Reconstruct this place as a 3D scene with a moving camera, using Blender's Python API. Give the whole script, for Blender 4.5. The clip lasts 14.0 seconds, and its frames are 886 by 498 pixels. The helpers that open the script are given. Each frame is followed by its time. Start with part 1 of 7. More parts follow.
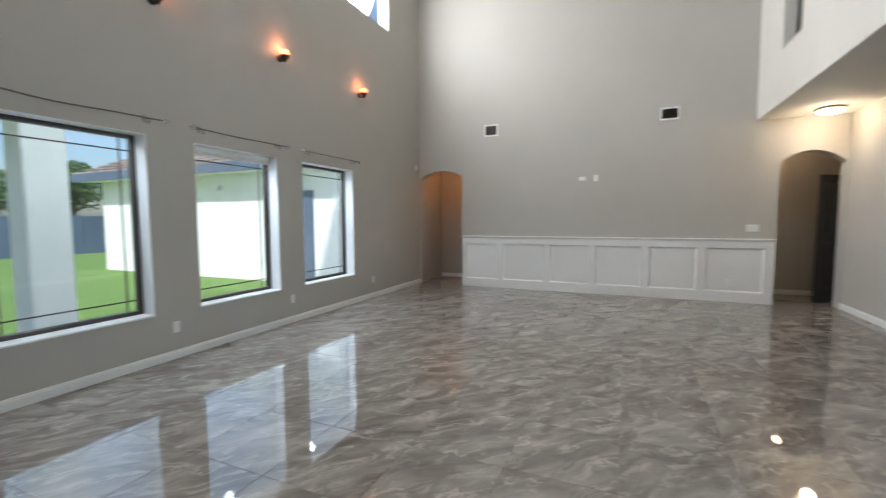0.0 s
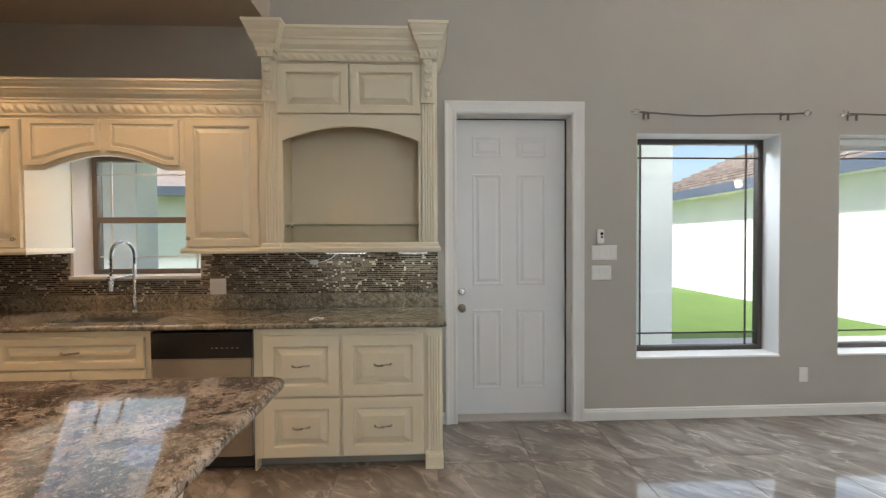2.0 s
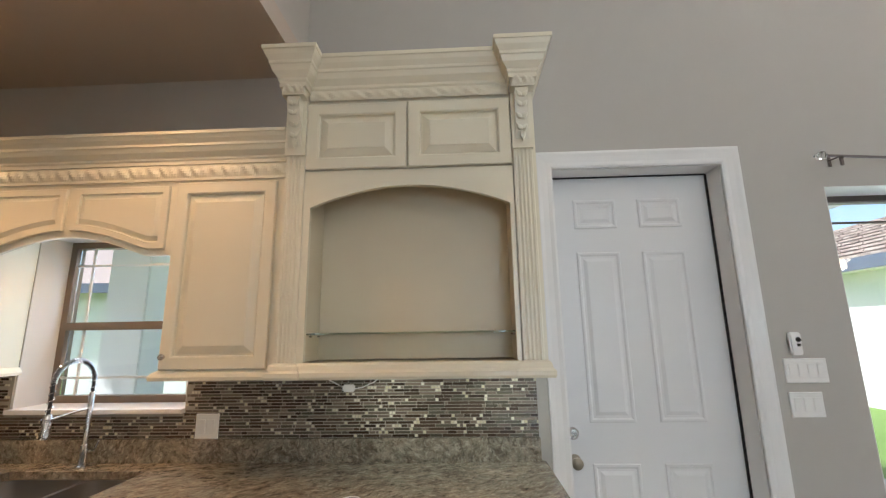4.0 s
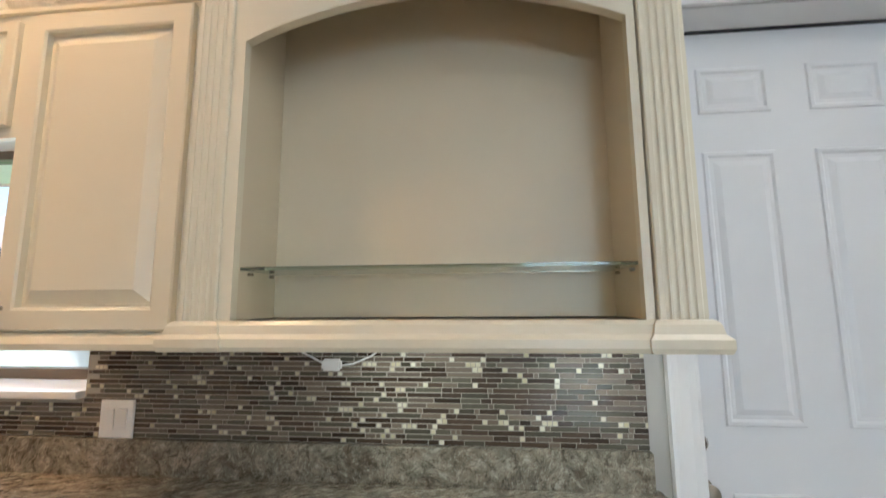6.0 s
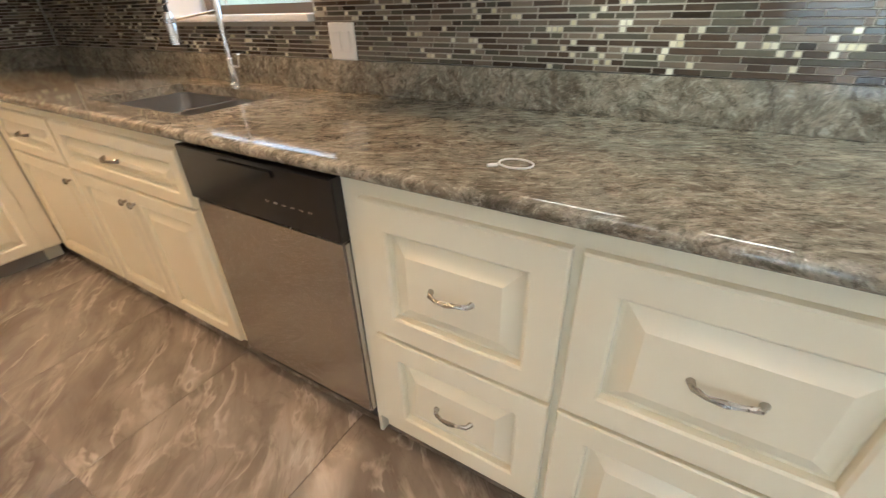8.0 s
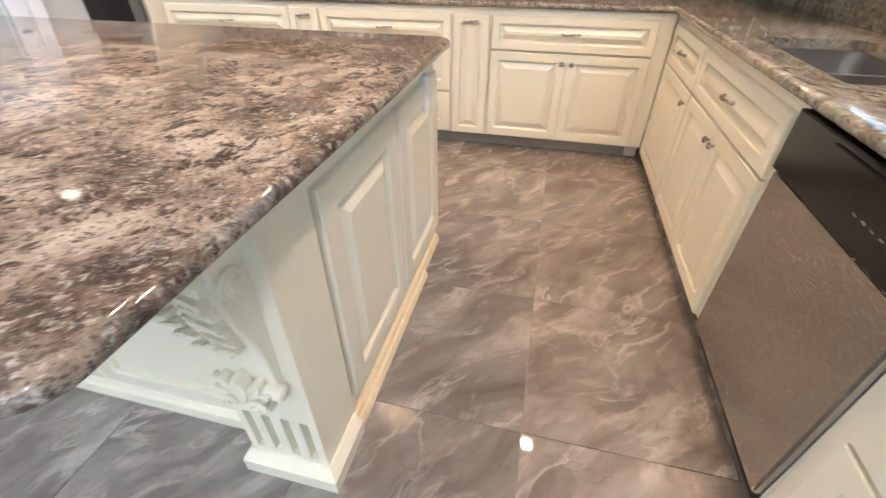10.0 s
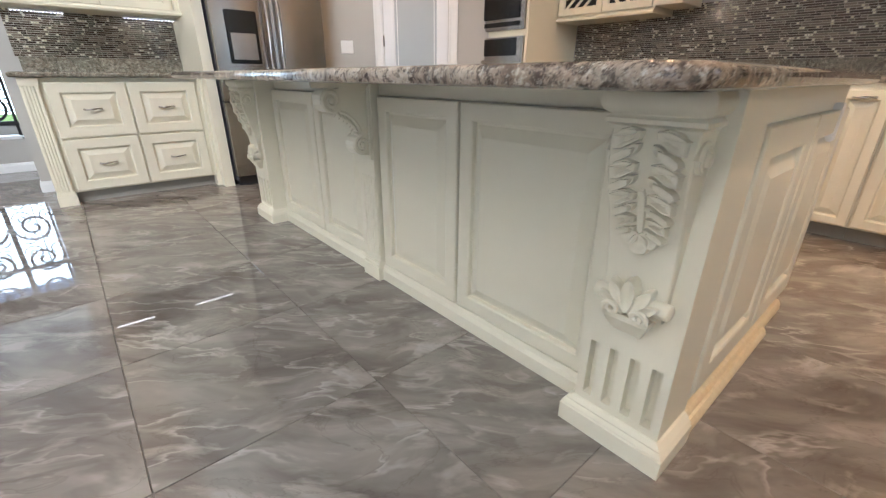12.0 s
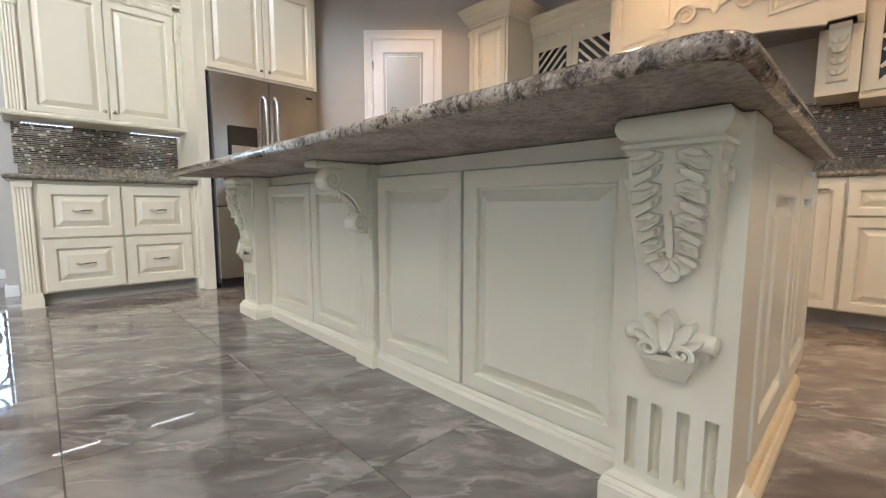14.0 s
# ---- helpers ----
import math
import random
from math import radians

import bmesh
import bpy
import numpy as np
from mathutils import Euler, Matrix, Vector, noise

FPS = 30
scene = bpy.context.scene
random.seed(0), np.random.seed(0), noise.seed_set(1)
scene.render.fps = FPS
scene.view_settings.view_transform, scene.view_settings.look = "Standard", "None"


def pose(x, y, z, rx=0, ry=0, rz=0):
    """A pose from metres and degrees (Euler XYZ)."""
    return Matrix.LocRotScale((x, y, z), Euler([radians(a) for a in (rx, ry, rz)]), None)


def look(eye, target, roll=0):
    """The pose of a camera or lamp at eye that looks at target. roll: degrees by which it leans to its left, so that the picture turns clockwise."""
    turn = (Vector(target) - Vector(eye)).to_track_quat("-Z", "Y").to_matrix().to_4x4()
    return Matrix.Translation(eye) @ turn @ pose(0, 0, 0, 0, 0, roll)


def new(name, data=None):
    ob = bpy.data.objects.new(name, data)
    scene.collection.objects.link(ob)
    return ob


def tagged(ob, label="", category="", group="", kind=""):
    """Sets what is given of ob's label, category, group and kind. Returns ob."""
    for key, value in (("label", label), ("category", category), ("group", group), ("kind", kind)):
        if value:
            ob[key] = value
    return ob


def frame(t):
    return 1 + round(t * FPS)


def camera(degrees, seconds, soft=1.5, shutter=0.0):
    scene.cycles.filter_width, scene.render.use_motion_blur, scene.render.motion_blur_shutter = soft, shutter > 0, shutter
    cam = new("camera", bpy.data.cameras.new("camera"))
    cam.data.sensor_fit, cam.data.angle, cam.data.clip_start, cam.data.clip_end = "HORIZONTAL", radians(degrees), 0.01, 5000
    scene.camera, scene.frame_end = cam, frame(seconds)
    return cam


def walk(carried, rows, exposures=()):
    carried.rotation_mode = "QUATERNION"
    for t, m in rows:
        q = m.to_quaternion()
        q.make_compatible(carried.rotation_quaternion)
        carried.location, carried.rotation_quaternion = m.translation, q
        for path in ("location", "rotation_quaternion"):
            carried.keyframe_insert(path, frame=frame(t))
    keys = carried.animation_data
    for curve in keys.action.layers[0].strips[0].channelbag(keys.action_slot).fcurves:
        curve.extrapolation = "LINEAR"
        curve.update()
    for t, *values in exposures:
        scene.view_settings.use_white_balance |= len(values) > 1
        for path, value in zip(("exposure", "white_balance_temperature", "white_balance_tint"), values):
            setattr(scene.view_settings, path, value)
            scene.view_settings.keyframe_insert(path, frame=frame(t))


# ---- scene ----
cam = camera(93.4, 14.0, 1.2, 0.22)
PATH = [
    (0, (4.2, 0.101, 1.408), (3.398, 1.927, 1.267), -0.3),
    (0.5, (3.94, 0.025, 1.379), (2.449, 1.353, 1.263), -0.3),
    (1, (3.67, -0.038, 1.375), (1.821, 0.719, 1.279), -0.4),
    (1.5, (3.433, -0.077, 1.392), (1.462, 0.251, 1.321), -0.3),
    (2, (3.185, -0.149, 1.403), (1.187, -0.063, 1.366), -0.3),
    (2.5, (2.95, -0.207, 1.405), (0.951, -0.236, 1.45), -0.4),
    (3, (2.676, -0.265, 1.477), (0.684, -0.349, 1.634), -0.5),
    (3.2, (2.567, -0.324, 1.506), (0.58, -0.4, 1.722), -0.7),
    (5.3, (1.575, -0.457, 1.518), (-0.359, -0.591, 2.011), -0.4),
    (5.5, (1.484, -0.476, 1.512), (-0.455, -0.617, 1.981), -0.4),
    (6, (1.303, -0.512, 1.433), (-0.671, -0.702, 1.694), -0.4),
    (6.5, (1.249, -0.516, 1.342), (-0.721, -0.818, 1.175), -0.2),
    (7, (1.239, -0.516, 1.263), (-0.625, -0.933, 0.669), -0.0),
    (7.2, (1.236, -0.519, 1.22), (-0.564, -0.983, 0.481), 0.1),
    (9.3, (1.194, -0.612, 1.152), (0.835, -2.173, -0.046), 0.0),
    (9.5, (1.19, -0.616, 1.137), (1.063, -2.225, -0.043), 0.5),
    (10, (1.254, -0.564, 1.203), (1.63, -2.125, 0.009), 0.1),
    (10.5, (1.257, -0.426, 1.237), (2.05, -1.857, 0.086), 0.1),
    (11, (1.227, -0.308, 1.203), (2.32, -1.59, 0.125), 0.1),
    (11.5, (1.324, -0.203, 1.092), (2.598, -1.416, 0.141), 0.5),
    (12, (1.444, -0.142, 0.89), (2.84, -1.355, 0.128), 0.3),
    (12.5, (1.514, -0.114, 0.782), (2.965, -1.373, 0.224), 0.4),
    (13, (1.534, -0.093, 0.704), (3.004, -1.394, 0.32), 0.3),
    (13.5, (1.525, -0.083, 0.681), (2.986, -1.423, 0.415), 0.1),
    (14, (1.508, -0.083, 0.701), (2.941, -1.464, 0.496), 0.1),
]
# the clip's camera opens up as it turns into the kitchen
EXPOSURES = [(0.0, 0.15, 5850, 10), (1.0, 0.28, 6350, 12), (2.5, 0.55, 6350, 15), (4.5, 0.8, 5900, 14), (5.5, 0.92, 5700, 13), (6.6, 1.12, 5800, 12), (7.2, 1.15, 6200, 12),
             (9.5, 1.68, 5150, 10), (10.4, 1.55, 5250, 11), (11.0, 1.38, 5450, 11), (12.5, 1.0, 5700, 14), (14.0, 0.96, 5650, 13)]
walk(cam, [(t, look(eye, target, roll)) for t, eye, target, roll in PATH], EXPOSURES)

# ---- world, sun, large lights ----
world = bpy.data.worlds.new("sky")
scene.world = world
world.use_nodes = True
wn = world.node_tree
sky = wn.nodes.new("ShaderNodeTexSky")
sky.sky_type = "NISHITA"
sky.sun_disc = False
sky.sun_elevation, sky.sun_rotation = radians(49), radians(157.4)
sky.air_density, sky.dust_density = 1.0, 2.0
wn.nodes["Background"].inputs["Strength"].default_value = 0.15
wn.links.new(sky.outputs[0], wn.nodes["Background"].inputs["Color"])


def lamp(name, kind, m, energy, color, size=0.1, size_y=None, spread=None, angle=None):
    data = bpy.data.lights.new(name, kind)
    data.energy, data.color = energy, color
    if kind == "AREA":
        data.shape = "RECTANGLE"
        data.size, data.size_y = size, size_y or size
        if spread:
            data.spread = radians(spread)
    elif kind == "SUN":
        data.angle = radians(angle)
    elif kind == "SPOT":
        data.shadow_soft_size, data.spot_size, data.spot_blend = size, radians(spread or 120), 0.6
    else:
        data.shadow_soft_size = size
    ob = new(name, data)
    ob.matrix_world = m
    return ob


WARM = (1.0, 0.57, 0.26)
lamp("sun", "SUN", look((5.0, -12, 15), (0, 0, 0)), 4.6, (1.0, 0.96, 0.90), angle=2.0)
# daylight through the three picture windows, the kitchen window, the clerestories and the front door
WINDOWS = ((1.497, 2.655), (3.14, 4.283), (4.745, 5.93))
WZ0, WZ1 = 0.487, 2.232
for ya, yb in WINDOWS:
    lamp("window_daylight", "AREA", look((-0.62, (ya + yb) / 2, 2.66), (1.6, (ya + yb) / 2 + 1.2, 1.2)), 46, (0.84, 0.935, 1.0), 1.1, 0.4)
    lamp("window_skylight", "AREA", look((-0.012, (ya + yb) / 2, (WZ0 + WZ1) / 2), (5, (ya + yb) / 2, (WZ0 + WZ1) / 2)), 6, (0.70, 0.88, 1.0), 1.12, 1.68)
lamp("kitchen_window_daylight", "AREA", look((-0.60, -2.2, 2.55), (1.6, -2.2, 0.9)), 9, (0.78, 0.90, 1.0), 0.85, 0.4)
lamp("window_skylight", "AREA", look((-0.012, -2.278, 1.62), (5, -2.278, 1.62)), 1.6, (0.66, 0.85, 1.0), 0.86, 0.90)
CLEREST = ((1.55, 2.95), (3.66, 5.06), (5.77, 7.165))
for ya, yb in CLEREST:
    lamp("clerestory_daylight", "AREA", look((-0.15, (ya + yb) / 2, 5.6), (4, (ya + yb) / 2 + 0.6, 3.9)), 104, (1.0, 0.965, 0.90), 1.2, 1.2)
lamp("entry_daylight", "AREA", look((11.22, 1.635, 1.45), (6, 1.635, 1.45)), 75, (0.70, 0.87, 1.0), 2.55, 2.28)

# ---- materials ----


def material(name, rough=0.5, metal=0.0, color=(0.5, 0.5, 0.5), spec=0.5):
    m = bpy.data.materials.new(name)
    m.use_nodes = True
    b = m.node_tree.nodes["Principled BSDF"]
    b.inputs["Base Color"].default_value = (*color, 1)
    b.inputs["Roughness"].default_value = rough
    b.inputs["Metallic"].default_value = metal
    b.inputs["Specular IOR Level"].default_value = spec
    return m, m.node_tree, b


def node(nt, kind, **values):
    n = nt.nodes.new(kind)
    for k, v in values.items():
        n.inputs[k].default_value = v
    return n


def ramp(nt, fac, stops):
    r = nt.nodes.new("ShaderNodeValToRGB")
    while len(r.color_ramp.elements) < len(stops):
        r.color_ramp.elements.new(0.5)
    for e, (p, c) in zip(r.color_ramp.elements, stops):
        e.position, e.color = p, (*c, 1)
    nt.links.new(fac, r.inputs[0])
    return r.outputs[0]


def mix(nt, fac, a, b, blend="MIX"):
    n = nt.nodes.new("ShaderNodeMix")
    n.data_type, n.blend_type = "RGBA", blend
    for sock, v in ((n.inputs[0], fac), (n.inputs[6], a), (n.inputs[7], b)):
        if hasattr(v, "is_output"):
            nt.links.new(v, sock)
        elif isinstance(v, tuple):
            sock.default_value = (*v, 1)
        else:
            sock.default_value = v
    return n.outputs[2]


def coords(nt, scale=(1, 1, 1), per_object=0.0, rot=(0, 0, 0), world_space=False):
    if world_space:
        vec = nt.nodes.new("ShaderNodeNewGeometry").outputs["Position"]
    else:
        vec = nt.nodes.new("ShaderNodeTexCoord").outputs["Object"]
    if per_object:
        info = nt.nodes.new("ShaderNodeObjectInfo")
        mul = nt.nodes.new("ShaderNodeMath")
        mul.operation = "MULTIPLY"
        mul.inputs[1].default_value = per_object
        nt.links.new(info.outputs["Random"], mul.inputs[0])
        add = nt.nodes.new("ShaderNodeVectorMath")
        add.operation = "ADD"
        nt.links.new(vec, add.inputs[0])
        nt.links.new(mul.outputs[0], add.inputs[1])
        vec = add.outputs[0]
    mp = nt.nodes.new("ShaderNodeMapping")
    mp.inputs["Scale"].default_value = scale
    mp.inputs["Rotation"].default_value = [radians(a) for a in rot]
    nt.links.new(vec, mp.inputs[0])
    return mp.outputs[0]


def noise_tex(nt, vec, scale, detail=4, rough=0.55, distort=0.0):
    n = node(nt, "ShaderNodeTexNoise", Scale=scale, Detail=detail, Roughness=rough, Distortion=distort)
    nt.links.new(vec, n.inputs["Vector"])
    return n.outputs["Fac"]


def bump(nt, b, height, strength=0.1, distance=0.002):
    n = node(nt, "ShaderNodeBump", Strength=strength, Distance=distance)
    nt.links.new(height, n.inputs["Height"])
    nt.links.new(n.outputs[0], b.inputs["Normal"])


def painted(name, color, rough=0.45, vary=0.06, grain=220, bumpy=0.08, world_space=True, spec=0.5):
    """Paint with faint clouding, dust and roller grain."""
    m, nt, b = material(name, rough, 0, color, spec)
    vec = coords(nt, world_space=world_space)
    big = noise_tex(nt, vec, 1.3, 3)
    fine = noise_tex(nt, vec, grain, 2)
    lo = tuple(c * (1 - vary) for c in color)
    hi = tuple(min(1, c * (1 + vary)) for c in color)
    nt.links.new(ramp(nt, big, ((0.3, lo), (0.7, hi))), b.inputs["Base Color"])
    rr = node(nt, "ShaderNodeMapRange")
    rr.inputs["To Min"].default_value, rr.inputs["To Max"].default_value = rough * 0.95, rough * 1.05
    nt.links.new(noise_tex(nt, vec, 9, 4), rr.inputs["Value"])
    nt.links.new(rr.outputs[0], b.inputs["Roughness"])
    if bumpy:
        bump(nt, b, fine, bumpy, 0.001)
    return m


WALL = painted("greige_wall_paint", (0.445, 0.427, 0.393), 0.6, 0.015, 160, 0.18)
CEIL = painted("ceiling_paint", (0.66, 0.63, 0.58), 0.8, 0.03, 120, 0.2)
TRIM = painted("white_trim_paint", (0.78, 0.78, 0.77), 0.3, 0.02, 90, 0.03)
DOORW = painted("white_door_paint", (0.76, 0.77, 0.78), 0.33, 0.03, 70, 0.05)
CREAM = painted("cream_cabinet_lacquer", (0.77, 0.72, 0.57), 0.3, 0.012, 120, 0)
PLASTIC = painted("white_plastic", (0.8, 0.8, 0.78), 0.35, 0.02, 50, 0.01)
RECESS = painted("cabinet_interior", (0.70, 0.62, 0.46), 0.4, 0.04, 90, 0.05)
STUCCO = painted("white_stucco", (0.82, 0.82, 0.80), 0.9, 0.05, 60, 0.5)
FASCIA = painted("slate_blue_fascia_paint", (0.10, 0.13, 0.19), 0.5, 0.08)
FENCE = painted("slate_blue_fence", (0.12, 0.16, 0.24), 0.6, 0.12, 20, 0.1)
CONCRETE = painted("patio_concrete", (0.5, 0.49, 0.47), 0.85, 0.1, 80, 0.3)
BLACK = painted("black_enamel", (0.012, 0.012, 0.013), 0.18, 0.1, 60, 0.02)
RUBBER = painted("black_rubber", (0.02, 0.02, 0.02), 0.6, 0.1, 60, 0.05)
BRONZE = painted("bronze_aluminium", (0.055, 0.045, 0.038), 0.35, 0.08, 80, 0.03)
IRON = painted("wrought_iron", (0.015, 0.014, 0.013), 0.45, 0.2, 90, 0.15)
GROUT = painted("tile_grout", (0.40, 0.37, 0.31), 0.85, 0.08, 150, 0.3)
DARKROOM = painted("dark_stained_door", (0.03, 0.022, 0.018), 0.4, 0.2, 30, 0.1)
DUCT_SHADE = painted("duct_shade", (0.03, 0.03, 0.03), 0.4, 0.1)


def metal_mat(name, color, rough, brushed=None):
    m, nt, b = material(name, rough, 1.0, color)
    vec = coords(nt, brushed or (1, 1, 1))
    n = noise_tex(nt, vec, 60 if brushed else 25, 3)
    rr = node(nt, "ShaderNodeMapRange")
    rr.inputs["To Min"].default_value, rr.inputs["To Max"].default_value = rough * 0.7, rough * 1.4
    nt.links.new(n, rr.inputs["Value"])
    nt.links.new(rr.outputs[0], b.inputs["Roughness"])
    bump(nt, b, n, 0.05, 0.0005)
    return m


STEEL = metal_mat("brushed_stainless", (0.50, 0.48, 0.46), 0.24, (1, 1, 40))
CHROME = metal_mat("chrome", (0.75, 0.75, 0.76), 0.07)
NICKEL = metal_mat("aged_nickel", (0.45, 0.42, 0.38), 0.25)
ALU = metal_mat("rod_metal", (0.16, 0.14, 0.13), 0.35)
BRASS = metal_mat("knob_metal", (0.30, 0.27, 0.22), 0.3)


def glass(name, tint=(1, 1, 1), rough=0.0):
    m, nt, b = material(name, rough, 0, tint)
    b.inputs["Transmission Weight"].default_value = 1.0
    b.inputs["IOR"].default_value = 1.45
    return m


GLASS = glass("clear_glass", (0.96, 1.0, 0.98))
SHELFGLASS = glass("green_shelf_glass", (0.82, 0.95, 0.88))

# polished grey-brown marble floor tile
MARBLE, nt, b = material("polished_marble_tile", 0.07, 0, spec=0.5)
b.inputs["IOR"].default_value = 1.65
vec = coords(nt, per_object=37.0)
warp = node(nt, "ShaderNodeTexNoise", Scale=1.6, Detail=2)
nt.links.new(vec, warp.inputs["Vector"])
wadd = nt.nodes.new("ShaderNodeVectorMath")
wadd.operation = "MULTIPLY_ADD"
wadd.inputs[1].default_value = (0.30, 0.30, 0.30)
nt.links.new(warp.outputs["Color"], wadd.inputs[0])
nt.links.new(vec, wadd.inputs[2])
spin = nt.nodes.new("ShaderNodeMapping")
spin.inputs["Rotation"].default_value = (0, 0, radians(-48))
nt.links.new(wadd.outputs[0], spin.inputs[0])
mp = nt.nodes.new("ShaderNodeMapping")
mp.inputs["Scale"].default_value = (1.0, 2.6, 1)
nt.links.new(spin.outputs[0], mp.inputs[0])
v2 = mp.outputs[0]
clouds = noise_tex(nt, v2, 2.4, 5, 0.55, 0.45)
base = ramp(nt, clouds, ((0.28, (0.125, 0.106, 0.089)), (0.44, (0.185, 0.162, 0.14)), (0.58, (0.255, 0.228, 0.20)), (0.75, (0.36, 0.325, 0.29))))
veins = noise_tex(nt, v2, 2.2, 4, 0.55, 0.25)
vm = ramp(nt, veins, ((0.455, (0, 0, 0)), (0.497, (0.52, 0.52, 0.52)), (0.512, (0, 0, 0))))
patchy = noise_tex(nt, v2, 3.3, 2, 0.5)
pm = ramp(nt, patchy, ((0.42, (0, 0, 0)), (0.60, (1, 1, 1))))
c1 = mix(nt, mix(nt, 1.0, vm, pm, "MULTIPLY"), base, (0.52, 0.485, 0.44))
dk = noise_tex(nt, v2, 2.9, 3, 0.5, 0.8)
dm = ramp(nt, dk, ((0.36, (0.4, 0.4, 0.4)), (0.43, (0, 0, 0))))
c2 = mix(nt, dm, c1, (0.115, 0.093, 0.076))
veins2 = noise_tex(nt, v2, 4.0, 5, 0.6, 0.4)
vm2 = ramp(nt, veins2, ((0.56, (0, 0, 0)), (0.68, (0.5, 0.5, 0.5))))
c3 = mix(nt, vm2, c2, (0.45, 0.41, 0.365))
# thin brown cracks that run with the pale veins
crk = noise_tex(nt, v2, 1.9, 6, 0.6, 0.9)
cm = ramp(nt, crk, ((0.488, (0, 0, 0)), (0.50, (0.28, 0.28, 0.28)), (0.508, (0, 0, 0))))
c3 = mix(nt, cm, c3, (0.10, 0.076, 0.058))
nt.links.new(c3, b.inputs["Base Color"])
rr = node(nt, "ShaderNodeMapRange")
rr.inputs["To Min"].default_value, rr.inputs["To Max"].default_value = 0.012, 0.04
nt.links.new(noise_tex(nt, vec, 3, 5), rr.inputs["Value"])
nt.links.new(rr.outputs[0], b.inputs["Roughness"])
bump(nt, b, noise_tex(nt, vec, 5, 2), 0.02, 0.002)


def granite(name, polish, dark=1.0, grey=0.4):
    m, nt, b = material(name, polish, 0, spec=0.5)
    vec = coords(nt, world_space=True)
    wv = node(nt, "ShaderNodeTexNoise", Scale=3.0, Detail=3)
    nt.links.new(vec, wv.inputs["Vector"])
    ad = nt.nodes.new("ShaderNodeVectorMath")
    ad.operation = "MULTIPLY_ADD"
    ad.inputs[1].default_value = (0.14, 0.14, 0.14)
    nt.links.new(wv.outputs["Color"], ad.inputs[0])
    nt.links.new(vec, ad.inputs[2])
    mp = nt.nodes.new("ShaderNodeMapping")
    mp.inputs["Rotation"].default_value = (0, 0, radians(-20))
    mp.inputs["Scale"].default_value = (1.15, 1, 1)
    nt.links.new(ad.outputs[0], mp.inputs[0])
    v = mp.outputs[0]
    big = noise_tex(nt, v, 5.2, 6, 0.64, 0.2)
    c = ramp(nt, big, ((0.34, (0.055, 0.040, 0.031)), (0.43, (0.15, 0.108, 0.08)), (0.53, (0.30, 0.235, 0.18)), (0.66, (0.50, 0.425, 0.34))))
    mid = noise_tex(nt, v, 21, 6, 0.72, 0.35)
    mm = ramp(nt, mid, ((0.43, (dark, dark, dark)), (0.48, (0, 0, 0))))
    c = mix(nt, mm, c, (0.065, 0.045, 0.036))
    lt = noise_tex(nt, v, 48, 5, 0.7, 0.5)
    lm = ramp(nt, lt, ((0.56, (0, 0, 0)), (0.62, (0.7, 0.7, 0.7))))
    c = mix(nt, lm, c, (0.52, 0.455, 0.38))
    sp = noise_tex(nt, v, 105, 4, 0.7)
    sm = ramp(nt, sp, ((0.36, (0.85, 0.85, 0.85)), (0.46, (0, 0, 0))))
    c = mix(nt, sm, c, (0.045, 0.036, 0.03))
    sl = noise_tex(nt, v, 130, 4, 0.7)
    sq = ramp(nt, sl, ((0.54, (0, 0, 0)), (0.64, (0.35, 0.35, 0.35))))
    c = mix(nt, sq, c, (0.42, 0.35, 0.27))
    gy = noise_tex(nt, v, 7.5, 4, 0.6, 1.0)
    gm = ramp(nt, gy, ((0.66 - grey * 0.3, (0, 0, 0)), (0.80 - grey * 0.3, (grey, grey, grey))))
    c = mix(nt, gm, c, mix(nt, noise_tex(nt, v, 85, 5, 0.75), (0.13, 0.125, 0.10), (0.40, 0.39, 0.33)))
    fk = noise_tex(nt, v, 42, 7, 0.8, 0.3)
    fm = ramp(nt, fk, ((0.41, (0.9, 0.9, 0.9)), (0.46, (0, 0, 0))))
    c = mix(nt, fm, c, (0.085, 0.07, 0.055))
    wk = noise_tex(nt, v, 58, 7, 0.8, 0.3)
    wm = ramp(nt, wk, ((0.56, (0, 0, 0)), (0.61, (0.6, 0.6, 0.6))))
    c = mix(nt, wm, c, (0.52, 0.49, 0.43))
    if grey > 0.5:
        turned = nt.nodes.new("ShaderNodeMapping")
        turned.inputs["Rotation"].default_value = (0, 0, radians(62))
        nt.links.new(ad.outputs[0], turned.inputs[0])
        drawn = nt.nodes.new("ShaderNodeMapping")
        drawn.inputs["Scale"].default_value = (1.0, 2.6, 1.6)
        nt.links.new(turned.outputs[0], drawn.inputs[0])
        flow = noise_tex(nt, drawn.outputs[0], 4.5, 9, 0.74, 1.3)
        tone = ramp(nt, flow, ((0.34, (0.060, 0.052, 0.034)), (0.46, (0.17, 0.155, 0.11)), (0.56, (0.27, 0.25, 0.185)), (0.68, (0.42, 0.39, 0.30))))
        c = mix(nt, 0.5, c, tone)
        grit = noise_tex(nt, drawn.outputs[0], 26, 7, 0.78, 0.4)
        c = mix(nt, ramp(nt, grit, ((0.40, (0.75, 0.75, 0.75)), (0.47, (0, 0, 0)))), c, (0.060, 0.054, 0.034))
        c = mix(nt, ramp(nt, grit, ((0.54, (0, 0, 0)), (0.62, (0.65, 0.65, 0.65)))), c, (0.50, 0.48, 0.39))
        blot = noise_tex(nt, v, 9.0, 3, 0.6, 0.8)
        c = mix(nt, ramp(nt, blot, ((0.24, (0.85, 0.85, 0.85)), (0.31, (0, 0, 0)))), c, (0.03, 0.02, 0.014))
